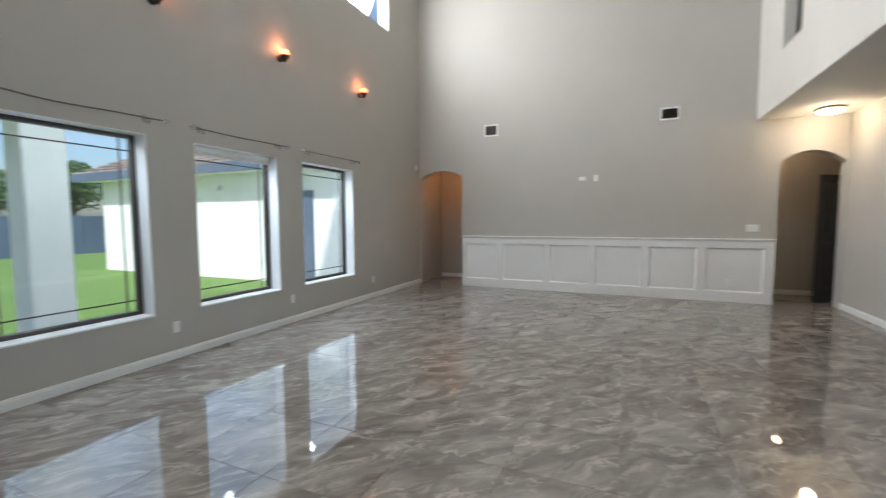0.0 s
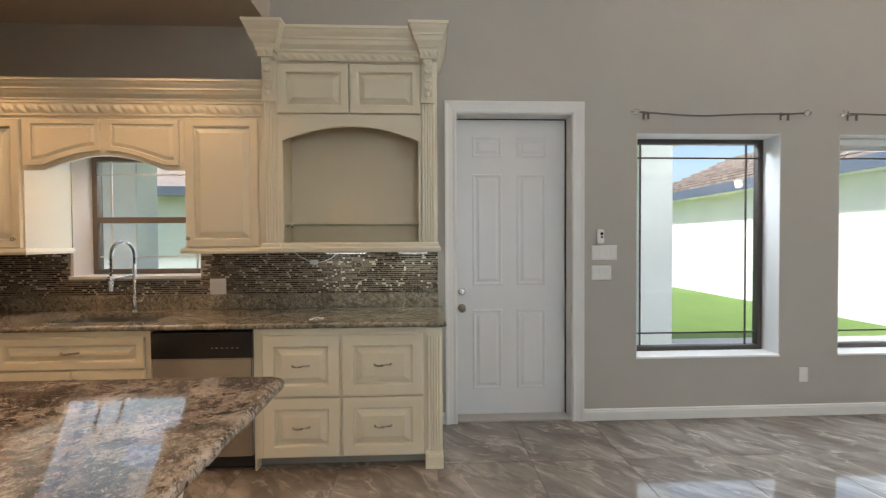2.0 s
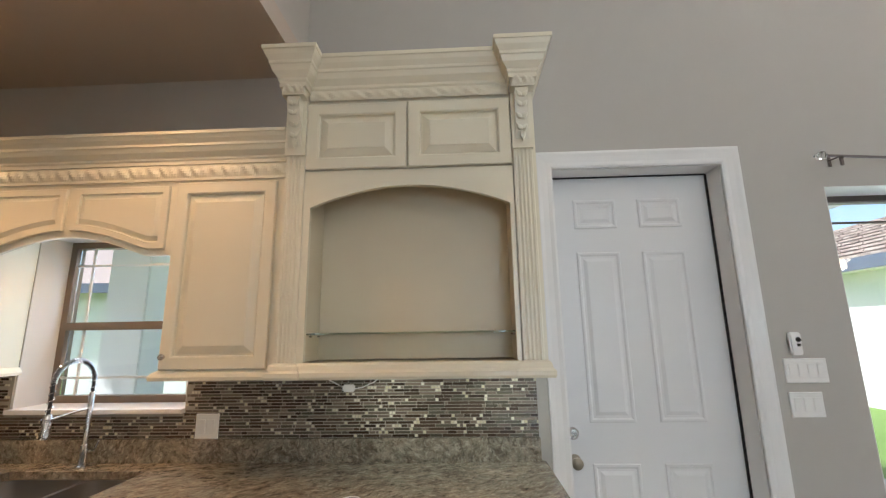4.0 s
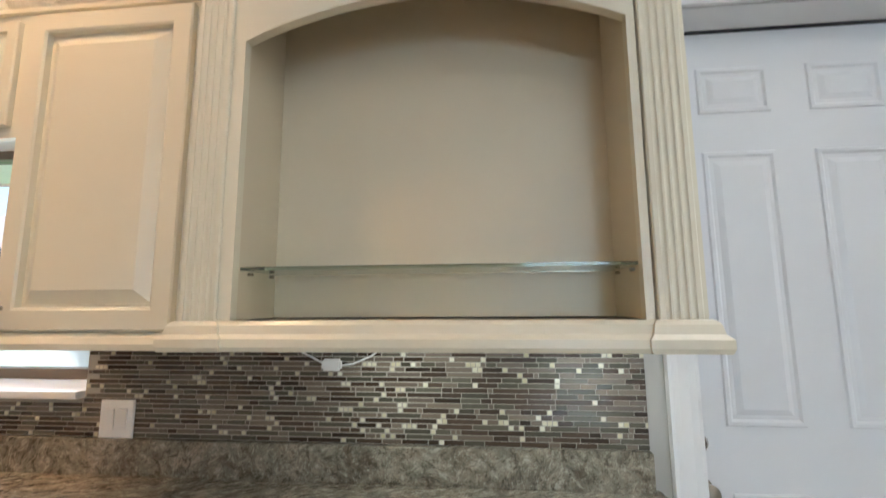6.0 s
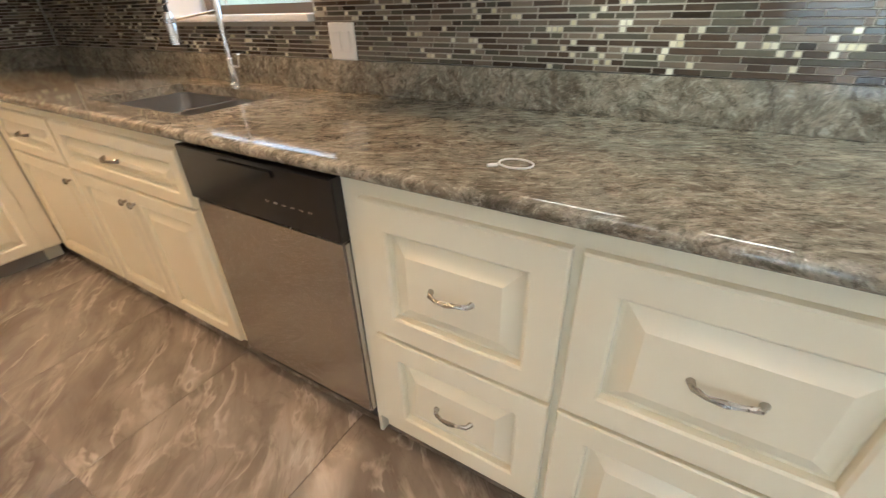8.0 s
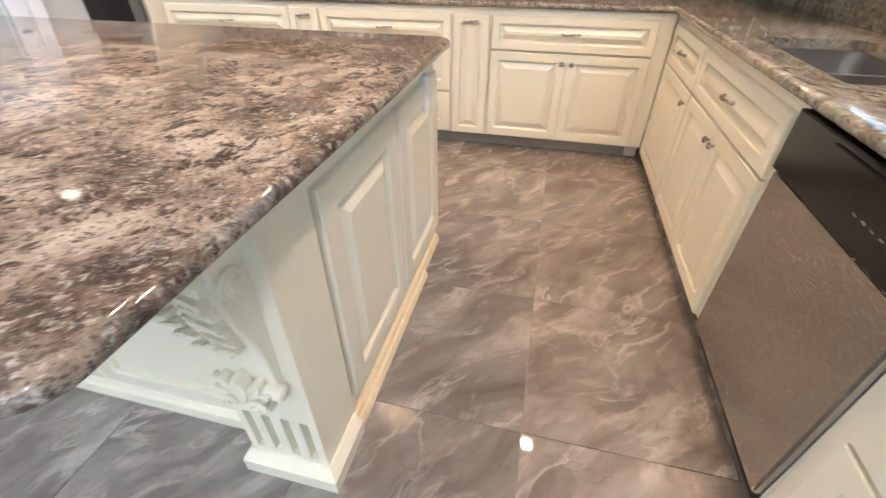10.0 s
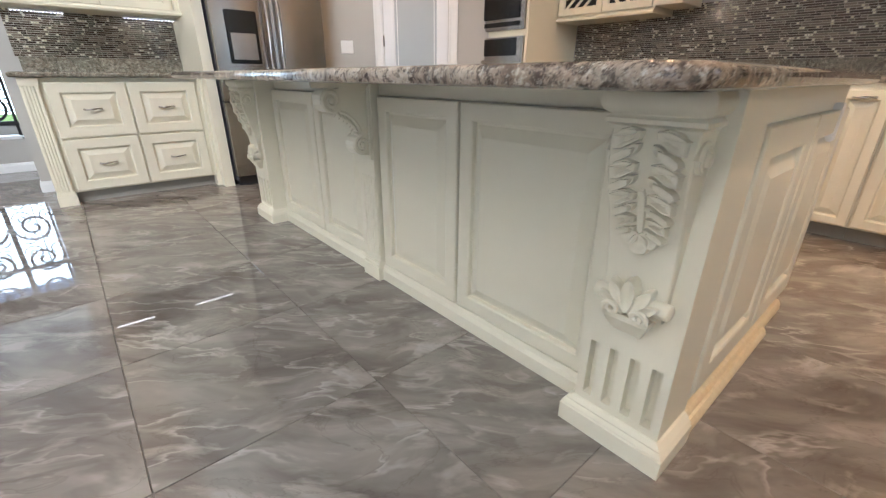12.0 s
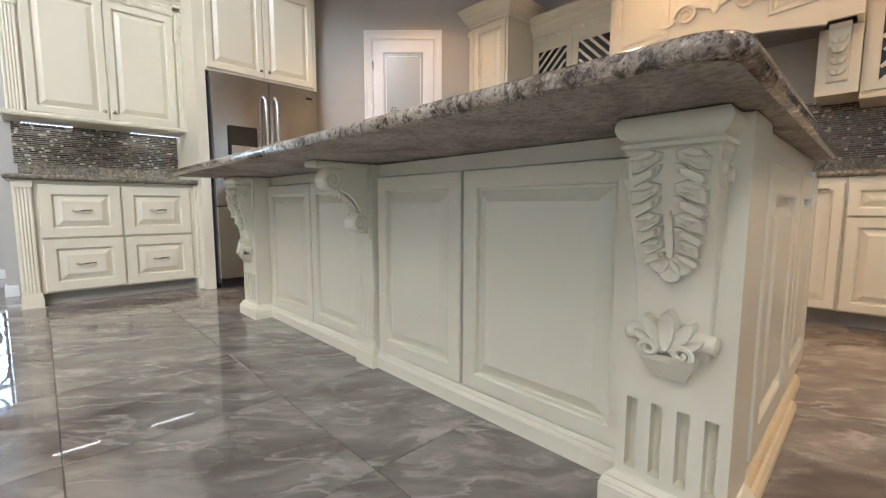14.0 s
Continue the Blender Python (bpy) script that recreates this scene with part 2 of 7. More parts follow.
    nt.links.new(c, b.inputs["Base Color"])
    bump(nt, b, noise_tex(nt, vec, 90, 3), 0.03 if polish < 0.2 else 0.4, 0.001)
    return m


GRANITE = granite("polished_brown_granite", 0.06)
COUNTER = granite("polished_grey_brown_granite", 0.05, 0.6, 0.7)
ROUGHSTONE, nt, b = material("sawn_granite_underside", 0.7)
vec = coords(nt, world_space=True)
c = ramp(nt, noise_tex(nt, vec, 5, 6, 0.65, 0.8), ((0.32, (0.20, 0.175, 0.15)), (0.5, (0.36, 0.325, 0.285)), (0.68, (0.50, 0.46, 0.41))))
c = mix(nt, ramp(nt, noise_tex(nt, vec, 70, 4, 0.7), ((0.40, (0.7, 0.7, 0.7)), (0.5, (0, 0, 0)))), c, (0.16, 0.135, 0.115))
nt.links.new(c, b.inputs["Base Color"])
bump(nt, b, noise_tex(nt, vec, 40, 3), 0.3, 0.002)

# lawn
GRASS, nt, b = material("lawn_grass", 0.9)
vec = coords(nt, world_space=True)
c = ramp(nt, noise_tex(nt, vec, 0.8, 5), ((0.3, (0.10, 0.175, 0.035)), (0.7, (0.16, 0.26, 0.06))))
c = mix(nt, noise_tex(nt, vec, 45, 3), c, (0.16, 0.27, 0.06))
nt.links.new(c, b.inputs["Base Color"])
bump(nt, b, noise_tex(nt, vec, 60, 2), 0.8, 0.02)

# clay roof tile, varied by piece
ROOF, nt, b = material("clay_roof_tile", 0.8)
info = nt.nodes.new("ShaderNodeNewGeometry")
c = ramp(nt, info.outputs["Random Per Island"], ((0.0, (0.22, 0.17, 0.15)), (0.5, (0.34, 0.27, 0.24)), (1.0, (0.42, 0.36, 0.32))))
nt.links.new(mix(nt, 0.25, c, ramp(nt, noise_tex(nt, coords(nt, world_space=True), 6, 4), ((0.3, (0.12, 0.1, 0.09)), (0.7, (0.5, 0.45, 0.4))))), b.inputs["Base Color"])

# raw pine shoe moulding
PINE, nt, b = material("raw_pine", 0.55)
vec = coords(nt, (30, 1.5, 30))
nt.links.new(ramp(nt, noise_tex(nt, vec, 2, 5), ((0.3, (0.68, 0.55, 0.34)), (0.7, (0.76, 0.64, 0.42)))), b.inputs["Base Color"])

# mosaic glass and stone strips
def strip_mat(name, lo, hi, rough, metal=0.0, island=False):
    m, nt, b = material(name, rough, metal)
    if island:
        fac = nt.nodes.new("ShaderNodeNewGeometry").outputs["Random Per Island"]
    else:
        fac = nt.nodes.new("ShaderNodeObjectInfo").outputs["Random"]
    c = ramp(nt, fac, ((0.0, lo), (1.0, hi)))
    n = noise_tex(nt, coords(nt, (1, 1, 6), per_object=0 if island else 9.0), 40, 4)
    nt.links.new(mix(nt, 0.25, c, ramp(nt, n, ((0.3, lo), (0.7, hi)))), b.inputs["Base Color"])
    return m


TONES = (("brown_glass", (0.020, 0.014, 0.010), (0.10, 0.070, 0.048), 0.10, 0.0), ("taupe_stone", (0.09, 0.066, 0.046), (0.20, 0.155, 0.11), 0.30, 0.0),
         ("grey_green_glass", (0.055, 0.05, 0.036), (0.14, 0.13, 0.095), 0.10, 0.0), ("pearl", (0.62, 0.56, 0.34), (0.88, 0.86, 0.74), 0.12, 0.1))
STRIP = [strip_mat(n + "_strip", lo, hi, r, mt) for n, lo, hi, r, mt in TONES]
STRIP_J = [strip_mat(n + "_strips", lo, hi, r, mt, True) for n, lo, hi, r, mt in TONES]


def glow(name, color, strength):
    m, nt, b = material(name, 0.4)
    b.inputs["Base Color"].default_value = (0.9, 0.9, 0.9, 1)
    b.inputs["Emission Color"].default_value = (*color, 1)
    b.inputs["Emission Strength"].default_value = strength
    return m


KCEIL = painted("tan_ceiling_paint", (0.50, 0.43, 0.36), 0.8, 0.02, 120, 0.2)
FLOORGROUT = painted("floor_grout", (0.23, 0.21, 0.19), 0.85, 0.1, 150, 0.2)
SINKSTEEL = metal_mat("satin_sink_steel", (0.42, 0.40, 0.38), 0.32, (1, 30, 1))
BULB = glow("warm_lit_glass", (1.0, 0.24, 0.05), 4)
LENS = glow("lit_ceiling_lens", (1.0, 0.80, 0.55), 5)
LED = glow("led_strip_light", (0.94, 0.97, 1.0), 2.5)

# ---- builders ----


def box(bm, x0, x1, y0, y1, z0, z1, bevel=0.0):
    vs = [bm.verts.new((x, y, z)) for x in (x0, x1) for y in (y0, y1) for z in (z0, z1)]
    fs = [bm.faces.new([vs[i] for i in q]) for q in ((0, 1, 3, 2), (4, 6, 7, 5), (0, 4, 5, 1), (2, 3, 7, 6), (0, 2, 6, 4), (1, 5, 7, 3))]
    if bevel:
        es = list({e for f in fs for e in f.edges})
        bmesh.ops.bevel(bm, geom=es, offset=bevel, segments=2, affect="EDGES", clamp_overlap=True)
    return vs


def prism(bm, pts, z0, z1, axis="z"):
    """A closed outline, extruded along an axis. axis x: points are (y, z); y: (x, z); z: (x, y)."""
    def at(p, d):
        return {"z": (p[0], p[1], d), "y": (p[0], d, p[1]), "x": (d, p[0], p[1])}[axis]
    lo = [bm.verts.new(at(p, z0)) for p in pts]
    hi = [bm.verts.new(at(p, z1)) for p in pts]
    n = len(pts)
    for i in range(n):
        bm.faces.new((lo[i], lo[(i + 1) % n], hi[(i + 1) % n], hi[i]))
    bm.faces.new(lo[::-1])
    bm.faces.new(hi)


def rings(bm, loops, cap=True):
    """Joins closed loops of equally many points, and caps the last."""
    made = [[bm.verts.new(p) for p in lp] for lp in loops]
    n = len(made[0])
    for a, c in zip(made, made[1:]):
        for i in range(n):
            bm.faces.new((a[i], a[(i + 1) % n], c[(i + 1) % n], c[i]))
    if cap:
        bm.faces.new(made[-1])
    return made


def tube(bm, pts, r, sides=10, closed_ends=True):
    """A round bar along points; r is one radius or one for each point."""
    pts = [Vector(p) for p in pts]
    rs = r if isinstance(r, (list, tuple)) else [r] * len(pts)
    loops, up = [], None
    for i, p in enumerate(pts):
        d = (pts[min(i + 1, len(pts) - 1)] - pts[max(i - 1, 0)]).normalized()
        if up is None:
            up = d.orthogonal().normalized()
        up = (up - d * up.dot(d)).normalized()
        side = d.cross(up)
        loops.append([p + (up * math.cos(a) + side * math.sin(a)) * rs[i] for a in [2 * math.pi * k / sides for k in range(sides)]])
    made = rings(bm, loops, closed_ends)
    if closed_ends:
        bm.faces.new(made[0][::-1])


def lathe(bm, prof, centre=(0, 0, 0), axis="z", sides=20):
    """Turns (radius, height) round an axis."""
    loops = []
    for r, h in prof:
        lp = []
        for k in range(sides):
            a = 2 * math.pi * k / sides
            u, v = r * math.cos(a), r * math.sin(a)
            q = {"z": (u, v, h), "y": (u, h, v), "x": (h, u, v)}[axis]
            lp.append(tuple(c + d for c, d in zip(centre, q)))
        loops.append(lp)
    made = rings(bm, loops, True)
    bm.faces.new(made[0][::-1])


def sweep(bm, prof, path, closed=False):
    """A moulding profile of (out, z) carried along a plan path with mitred corners; out is to the right of the path."""
    n = len(path)
    loops = []
    for i, (x, y) in enumerate(path):
        def seg(a, c):
            d = Vector((path[c][0] - path[a][0], path[c][1] - path[a][1])).normalized()
            return Vector((d.y, -d.x))
        if closed:
            n1, n2 = seg((i - 1) % n, i), seg(i, (i + 1) % n)
        else:
            n1 = seg(max(i - 1, 0), max(i - 1, 0) + 1)
            n2 = seg(min(i, n - 2), min(i, n - 2) + 1)
        m = (n1 + n2).normalized()
        m = m / max(0.3, m.dot(n1))
        loops.append([(x + m.x * o, y + m.y * o, z) for o, z in prof])
    verts = [[bm.verts.new(p) for p in lp] for lp in loops]
    k = len(prof)
    pairs = list(zip(verts, verts[1:] + ([verts[0]] if closed else [])))
    for a, c in pairs if closed else pairs[:n - 1]:
        for j in range(k):
            bm.faces.new((a[j], a[(j + 1) % k], c[(j + 1) % k], c[j]))
    if not closed:
        bm.faces.new(verts[0][::-1])
        bm.faces.new(verts[-1])


def part(name, bm, mat, parent=None, label="", m=None, smooth=False, kind=""):
    bmesh.ops.recalc_face_normals(bm, faces=bm.faces)
    me = bpy.data.meshes.new(name)
    if smooth:
        for f in bm.faces:
            f.smooth = True
    bm.to_mesh(me)
    bm.free()
    if smooth:
        me.set_sharp_from_angle(angle=radians(38))
    for one in mat if isinstance(mat, (list, tuple)) else (mat,):
        me.materials.append(one)
    ob = new(name, me)
    if parent:
        ob.parent = parent
    if m is not None:
        ob.matrix_basis = m
    return tagged(ob, label, kind=kind)


def thing(name, label, category, m, group="", kind=""):
    ob = new(name)
    ob.empty_display_size = 0.1
    ob.matrix_basis = m
    return tagged(ob, label, category, group, kind)


def structure(name, bm, mat, label, category, m=None):
    ob = part(name, bm, mat, None, label, m, kind="structure")
    return tagged(ob, category=category)


def B():
    return bmesh.new()


def rect_loop(x0, x1, z0, z1, y, inset=0.0):
    return [(x0 + inset, y, z0 + inset), (x1 - inset, y, z0 + inset), (x1 - inset, y, z1 - inset), (x0 + inset, y, z1 - inset)]


def raised_panel(bm, x0, x1, z0, z1, y=0.0, t=0.02, rail=0.055, slope=0.032):
    """A raised-panel door or drawer front, its face to -y."""
    rail = min(rail, (x1 - x0) * 0.26, (z1 - z0) * 0.26)
    slope = min(slope, (x1 - x0) * 0.14, (z1 - z0) * 0.14)
    steps = ((0.0, y), (0.0, y - t + 0.004), (0.004, y - t), (rail - 0.006, y - t), (rail, y - t + 0.004), (rail + 0.002, y - t + 0.0185),
             (rail + 0.009, y - t + 0.0185), (rail + 0.009 + slope, y - t + 0.001), (rail + 0.011 + slope, y - t))
    rings(bm, [rect_loop(x0, x1, z0, z1, yy, i) for i, yy in steps])


def offset_loop(pts, d):
    """A plane outline moved inwards by d (points run anticlockwise)."""
    out, n = [], len(pts)
    for i in range(n):
        a, p, c = Vector(pts[i - 1]), Vector(pts[i]), Vector(pts[(i + 1) % n])
        e1, e2 = (p - a).normalized(), (c - p).normalized()
        n1, n2 = Vector((-e1.y, e1.x)), Vector((-e2.y, e2.x))
        m = (n1 + n2).normalized()
        out.append(tuple(p + m * (d / max(0.4, m.dot(n1)))))
    return out


def shaped_panel(bm, pts, y, t, rail, slope):
    lps = []
    for i, yy in ((0.0, y), (0.0, y - t + 0.003), (0.003, y - t), (rail, y - t), (rail + 0.003, y - t + 0.009), (rail + 0.008, y - t + 0.009), (rail + 0.008 + slope, y - t)):
        lps.append([(px, yy, pz) for px, pz in offset_loop(pts, i)] if i else [(px, yy, pz) for px, pz in pts])
    rings(bm, lps)


def pull(bm, x, z, y, w=0.10, upright=False):
    """A bowed bar pull with leaf-shaped ends."""
    pts = [(-w / 2, 0), (-w / 2 + 0.006, 0.016), (-w / 4, 0.024), (0, 0.027), (w / 4, 0.024), (w / 2 - 0.006, 0.016), (w / 2, 0)]
    rs = [0.008, 0.006, 0.0045, 0.0065, 0.0045, 0.006, 0.008]
    P = [(x, y - o, z + u) if upright else (x + u, y - o, z + 0.003 * math.sin(u * 60)) for u, o in pts]
    tube(bm, P, rs, 8)


def knob(bm, x, z, y):
    lathe(bm, [(0.006, 0), (0.005, -0.010), (0.013, -0.016), (0.014, -0.022), (0.008, -0.027), (0.001, -0.028)], (x, y, z), "y", 12)


def drawer(parent, x0, x1, z0, z1, y=0.0, handle=True):
    bm = B()
    raised_panel(bm, x0, x1, z0, z1, y, 0.02, 0.07, 0.036)
    d = part("drawer_front", bm, CREAM, parent)
    if handle:
        h = B()
        pull(h, (x0 + x1) / 2, (z0 + z1) / 2 + 0.004, y - 0.019)
        part("pull_handle", h, NICKEL, d, "bowed nickel bar pull", smooth=True)
    return d


def cab_door(parent, x0, x1, z0, z1, y=0.0, knob_at=None):
    bm = B()
    raised_panel(bm, x0, x1, z0, z1, y)
    d = part("door", bm, CREAM, parent)
    if knob_at:
        h = B()
        knob(h, knob_at[0], knob_at[1], y - 0.019)
        part("knob", h, NICKEL, d, "round nickel knob", smooth=True)
    return d


def fluted(bm, x0, x1, y, z0, z1, depth=0.02, flutes=4, back=0.02):
    """A board with rounded flutes down its face."""
    w = x1 - x0
    pts = [(x0, y + back), (x0, y - depth + 0.003), (x0 + 0.003, y - depth)]
    fw = (w - 0.02) / flutes
    for k in range(flutes):
        c = x0 + 0.01 + fw * (k + 0.5)
        for s in range(7):
            a = math.pi * s / 6
            pts.append((c - 0.36 * fw * math.cos(a), y - depth + 0.36 * fw * 0.7 * math.sin(a)))
    pts += [(x1 - 0.003, y - depth), (x1, y - depth + 0.003), (x1, y + back)]
    prism(bm, pts, z0, z1)


def plinth(bm, x0, x1, y0, y1, h=0.09):
    box(bm, x0 - 0.008, x1 + 0.008, y0 - 0.012, y1, 0, h * 0.72)
    box(bm, x0 - 0.004, x1 + 0.004, y0 - 0.007, y1, h * 0.72, h * 0.9)
    box(bm, x0 - 0.001, x1 + 0.001, y0 - 0.003, y1, h * 0.9, h)


def frieze(bm, x0, x1, y, z0, z1, pitch=0.05, deep=0.008):
    """A carved running ornament in low relief."""
    n = max(2, int((x1 - x0) / (pitch / 8)))
    rows = 6
    grid = []
    for i in range(n + 1):
        x = x0 + (x1 - x0) * i / n
        ph = (x - x0) / pitch * math.pi
        col = []
        for j in range(rows + 1):
            v = j / rows
            z = z0 + (z1 - z0) * v
            env = math.sin(math.pi * v)
            rel = deep * env * (0.35 + 0.65 * abs(math.sin(ph + 1.2 * (v - 0.5)))) + 0.003 * env * math.sin(3 * ph + 5 * v)
            col.append(bm.verts.new((x, y - rel, z)))
        grid.append(col)
    for i in range(n):
        for j in range(rows):
            bm.faces.new((grid[i][j], grid[i + 1][j], grid[i + 1][j + 1], grid[i][j + 1]))


CROWN = [(0, 0), (0.012, 0), (0.012, 0.02), (0.02, 0.028), (0.02, 0.04), (0.05, 0.065), (0.062, 0.09), (0.07, 0.094), (0.07, 0.108), (0.09, 0.13), (0.10, 0.15), (0.108, 0.152), (0.108, 0.17), (0, 0.17)]


def crown(bm, path, z, scale=1.0, rise=1.0):
    sweep(bm, [(o * scale, z + h * rise) for o, h in CROWN], path)


def blob_strip(bm, outline, y, height, shrink=0.55):
    """A carved leaf: an outline in x and z, swelling towards -y."""
    cx = sum(p[0] for p in outline) / len(outline)
    cz = sum(p[1] for p in outline) / len(outline)
    def lp(s, yy):
        return [(cx + (px - cx) * s, yy, cz + (pz - cz) * s) for px, pz in outline]
    rings(bm, [lp(1.0, y), lp(0.97, y - height * 0.55), lp(0.8, y - height * 0.9), lp(shrink * 0.6, y - height)])


def leaf_outline(x, z, length, width, ang, n=9):
    """A pointed leaf that starts at (x, z) and grows along ang."""
    ca, sa = math.cos(ang), math.sin(ang)
    pts = []
    for k in range(n):
        u = k / (n - 1)
        pts.append((u * length, width * math.sin(math.pi * min(1, u ** 0.8)) * (1 - 0.25 * u)))
    for k in range(n - 2, 0, -1):
        u = k / (n - 1)
        pts.append((u * length, -width * math.sin(math.pi * min(1, u ** 0.8)) * (1 - 0.25 * u)))
    return [(x + ca * u - sa * v, z + sa * u + ca * v) for u, v in pts]

# ---- the large structure ----
FARY = 8.40
BACKY = -4.03
LOFTZ = 2.97
HIGH = 6.5


def holed_wall(bm, axis, d0, d1, a0, a1, z0, z1, holes):
    """A wall of thickness d0..d1 along an axis, with rectangular openings (a0, a1, z0, z1)."""
    cuts = sorted({a0, a1, *[c for h in holes for c in h[:2]]})
    for u, v in zip(cuts, cuts[1:]):
        mine = sorted((h[2], h[3]) for h in holes if h[0] <= u + 1e-6 and h[1] >= v - 1e-6)
        z = z0
        for ha, hb in mine + [(z1, z1)]:
            if ha > z + 1e-6:
                if axis == "y":
                    box(bm, d0, d1, u, v, z, ha)
                else:
                    box(bm, u, v, d0, d1, z, ha)
            z = hb


bm = B()
KW = (-2.738, -1.818, 1.158, 2.08)
DOOR = (0.09, 0.99, -0.01, 2.377)
west_holes = [KW, DOOR] + [(a, c, WZ0, WZ1) for a, c in WINDOWS] + [(a, c, 4.95, 6.2) for a, c in CLEREST]
holed_wall(bm, "y", -0.22, 0.0, BACKY - 0.2, FARY + 0.2, -0.02, HIGH, west_holes)
structure("wall_west", bm, WALL, "tall greige painted window wall of the great room", "wall")

bm = B()
ARCHES = ((0.04, 1.005, 2.30, 2.455), (6.41, 7.23, 2.25, 2.46))
holed_wall(bm, "x", FARY, FARY + 0.2, 0.0, 7.45, -0.02, HIGH, [(a, c, -0.02, t) for a, c, s, t in ARCHES])
for a, c, s, t in ARCHES:
    pts = [(a, t), (a, s)]
    for k in range(1, 16):
        u = k / 16
        pts.append((a + (c - a) * u, s + (t - 0.004 - s) * math.sin(math.pi * u) ** 0.75))
    pts += [(c, s), (c, t)]
    prism(bm, pts, FARY, FARY + 0.2, "y")
structure("wall_north", bm, WALL, "tall greige wall with two arched openings", "wall")

bm = B()
box(bm, 7.25, 7.45, 3.2, FARY, -0.02, LOFTZ)
structure("wall_east", bm, WALL, "greige side wall under the loft", "wall")

bm = B()
holed_wall(bm, "y", 6.08, 6.22, -1.29, FARY, LOFTZ, HIGH, [(6.62, 7.30, 3.68, 5.2)])
structure("wall_loft", bm, CEIL, "pale loft wall with a square opening", "wall")
bm = B()
box(bm, 7.6, 7.8, 3.2, FARY, LOFTZ + 0.2, HIGH)
structure("wall_loft_back", bm, WALL, "plain wall behind the loft opening", "wall")

bm = B()
box(bm, -0.22, 6.25, BACKY - 0.2, BACKY, -0.02, 3.0)
structure("wall_south", bm, WALL, "greige kitchen wall behind the cooktop", "wall")
bm = B()
box(bm, 6.1, 6.25, -2.25, 0.135, -0.02, HIGH)
structure("wall_buffet", bm, WALL, "pale wall behind the built-in buffet and refrigerator", "wall")
bm = B()
prism(bm, [(6.1, -2.10), (5.65, -2.10), (4.33, -3.42), (4.33, BACKY), (4.45, BACKY), (4.45, -3.47), (5.70, -2.22), (6.1, -2.22)], -0.02, 3.0)
structure("wall_pantry", bm, WALL, "diagonal corner wall that holds the pantry door", "wall")
bm = B()
box(bm, 7.3, 7.45, -0.6, 0.21, -0.02, LOFTZ)
box(bm, 6.25, 7.3, -0.75, -0.6, -0.02, LOFTZ)
box(bm, 7.3, 7.45, 0.21, 0.95, -0.02, 0.31)
box(bm, 7.45, 11.2, 0.06, 0.21, -0.02, LOFTZ + 0.6)
structure("wall_entry", bm, WALL, "pale wall of the entry hall", "wall")
bm = B()
box(bm, 7.25, 11.2, 3.2, 3.35, -0.02, LOFTZ + 0.6)
holed_wall(bm, "y", 11.0, 11.2, 0.21, 3.2, -0.02, LOFTZ + 0.6, [(0.32, 2.95, 0.16, 2.75)])
structure("wall_entry_front", bm, WALL, "front wall round the iron entry door", "wall")
bm = B()
holed_wall(bm, "x", 9.6, 9.75, -0.2, 8.6, -0.02, 3.0, [])
box(bm, -0.2, 0.0, FARY + 0.2, 9.6, -0.02, 3.0)
box(bm, 1.15, 1.3, FARY + 0.2, 9.6, -0.02, 3.0)
box(bm, 6.1, 6.22, FARY + 0.2, 9.6, -0.02, 3.0)
box(bm, 7.9, 8.02, FARY + 0.2, 9.6, -0.02, 3.0)
structure("wall_hall", bm, WALL, "plain hall walls beyond the arches", "wall")
bm = B()
box(bm, -0.2, 8.6, FARY + 0.2, 9.75, 2.75, 2.85)
structure("ceiling_hall", bm, CEIL, "plain hall ceiling beyond the arches", "ceiling")
bm = B()
box(bm, -0.22, 6.25, BACKY - 0.2, -1.29, 3.0, 3.12)
structure("ceiling_kitchen", bm, KCEIL, "lower painted ceiling over the kitchen", "ceiling")
bm = B()
box(bm, -0.22, 6.22, -1.43, -1.29, 3.12, HIGH)
structure("wall_over_kitchen", bm, WALL, "greige wall above the kitchen ceiling edge", "wall")
bm = B()
box(bm, -0.22, 7.9, -1.43, FARY + 0.2, HIGH, HIGH + 0.1)
structure("ceiling_great_room", bm, CEIL, "high painted great room ceiling", "ceiling")
bm = B()
box(bm, 6.22, 11.2, -1.43, FARY, LOFTZ, LOFTZ + 0.2)
box(bm, 6.08, 6.22, 0.135, FARY, LOFTZ - 0.002, LOFTZ)
structure("ceiling_loft", bm, CEIL, "painted underside of the loft", "ceiling")

# floor bed; the tiles are laid last
bm = B()
box(bm, -0.2, 11.2, BACKY - 0.2, 9.7, -0.12, -0.004)
FLOOR = structure("floor", bm, FLOORGROUT, "polished grey-brown marble tile floor with thin joints", "floor")

# baseboards
bm = B()
BASEP = [(0, 0), (0.015, 0), (0.015, 0.065), (0.011, 0.075), (0.011, 0.082), (0.004, 0.089), (0, 0.089)]
sweep(bm, BASEP, [(0.0, 1.078), (0.0, FARY)])
sweep(bm, BASEP, [(7.25, FARY), (7.25, 3.2)])
sweep(bm, BASEP, [(7.3, 0.95), (7.3, -0.6)])
sweep(bm, BASEP, [(6.1, 0.135), (6.1, 0.07)])
sweep(bm, BASEP, [(6.25, 0.135), (6.1, 0.135)])
sweep(bm, BASEP, [(5.65, -2.10), (5.205, -2.545)])
sweep(bm, BASEP, [(0.0, 9.6), (1.15, 9.6)])
sweep(bm, BASEP, [(6.22, 9.6), (7.9, 9.6)])
sweep(bm, BASEP, [(0.0, 0.0), (0.0, -0.04)][::-1])
structure("baseboard", bm, TRIM, "white painted baseboards along the walls", "baseboard")

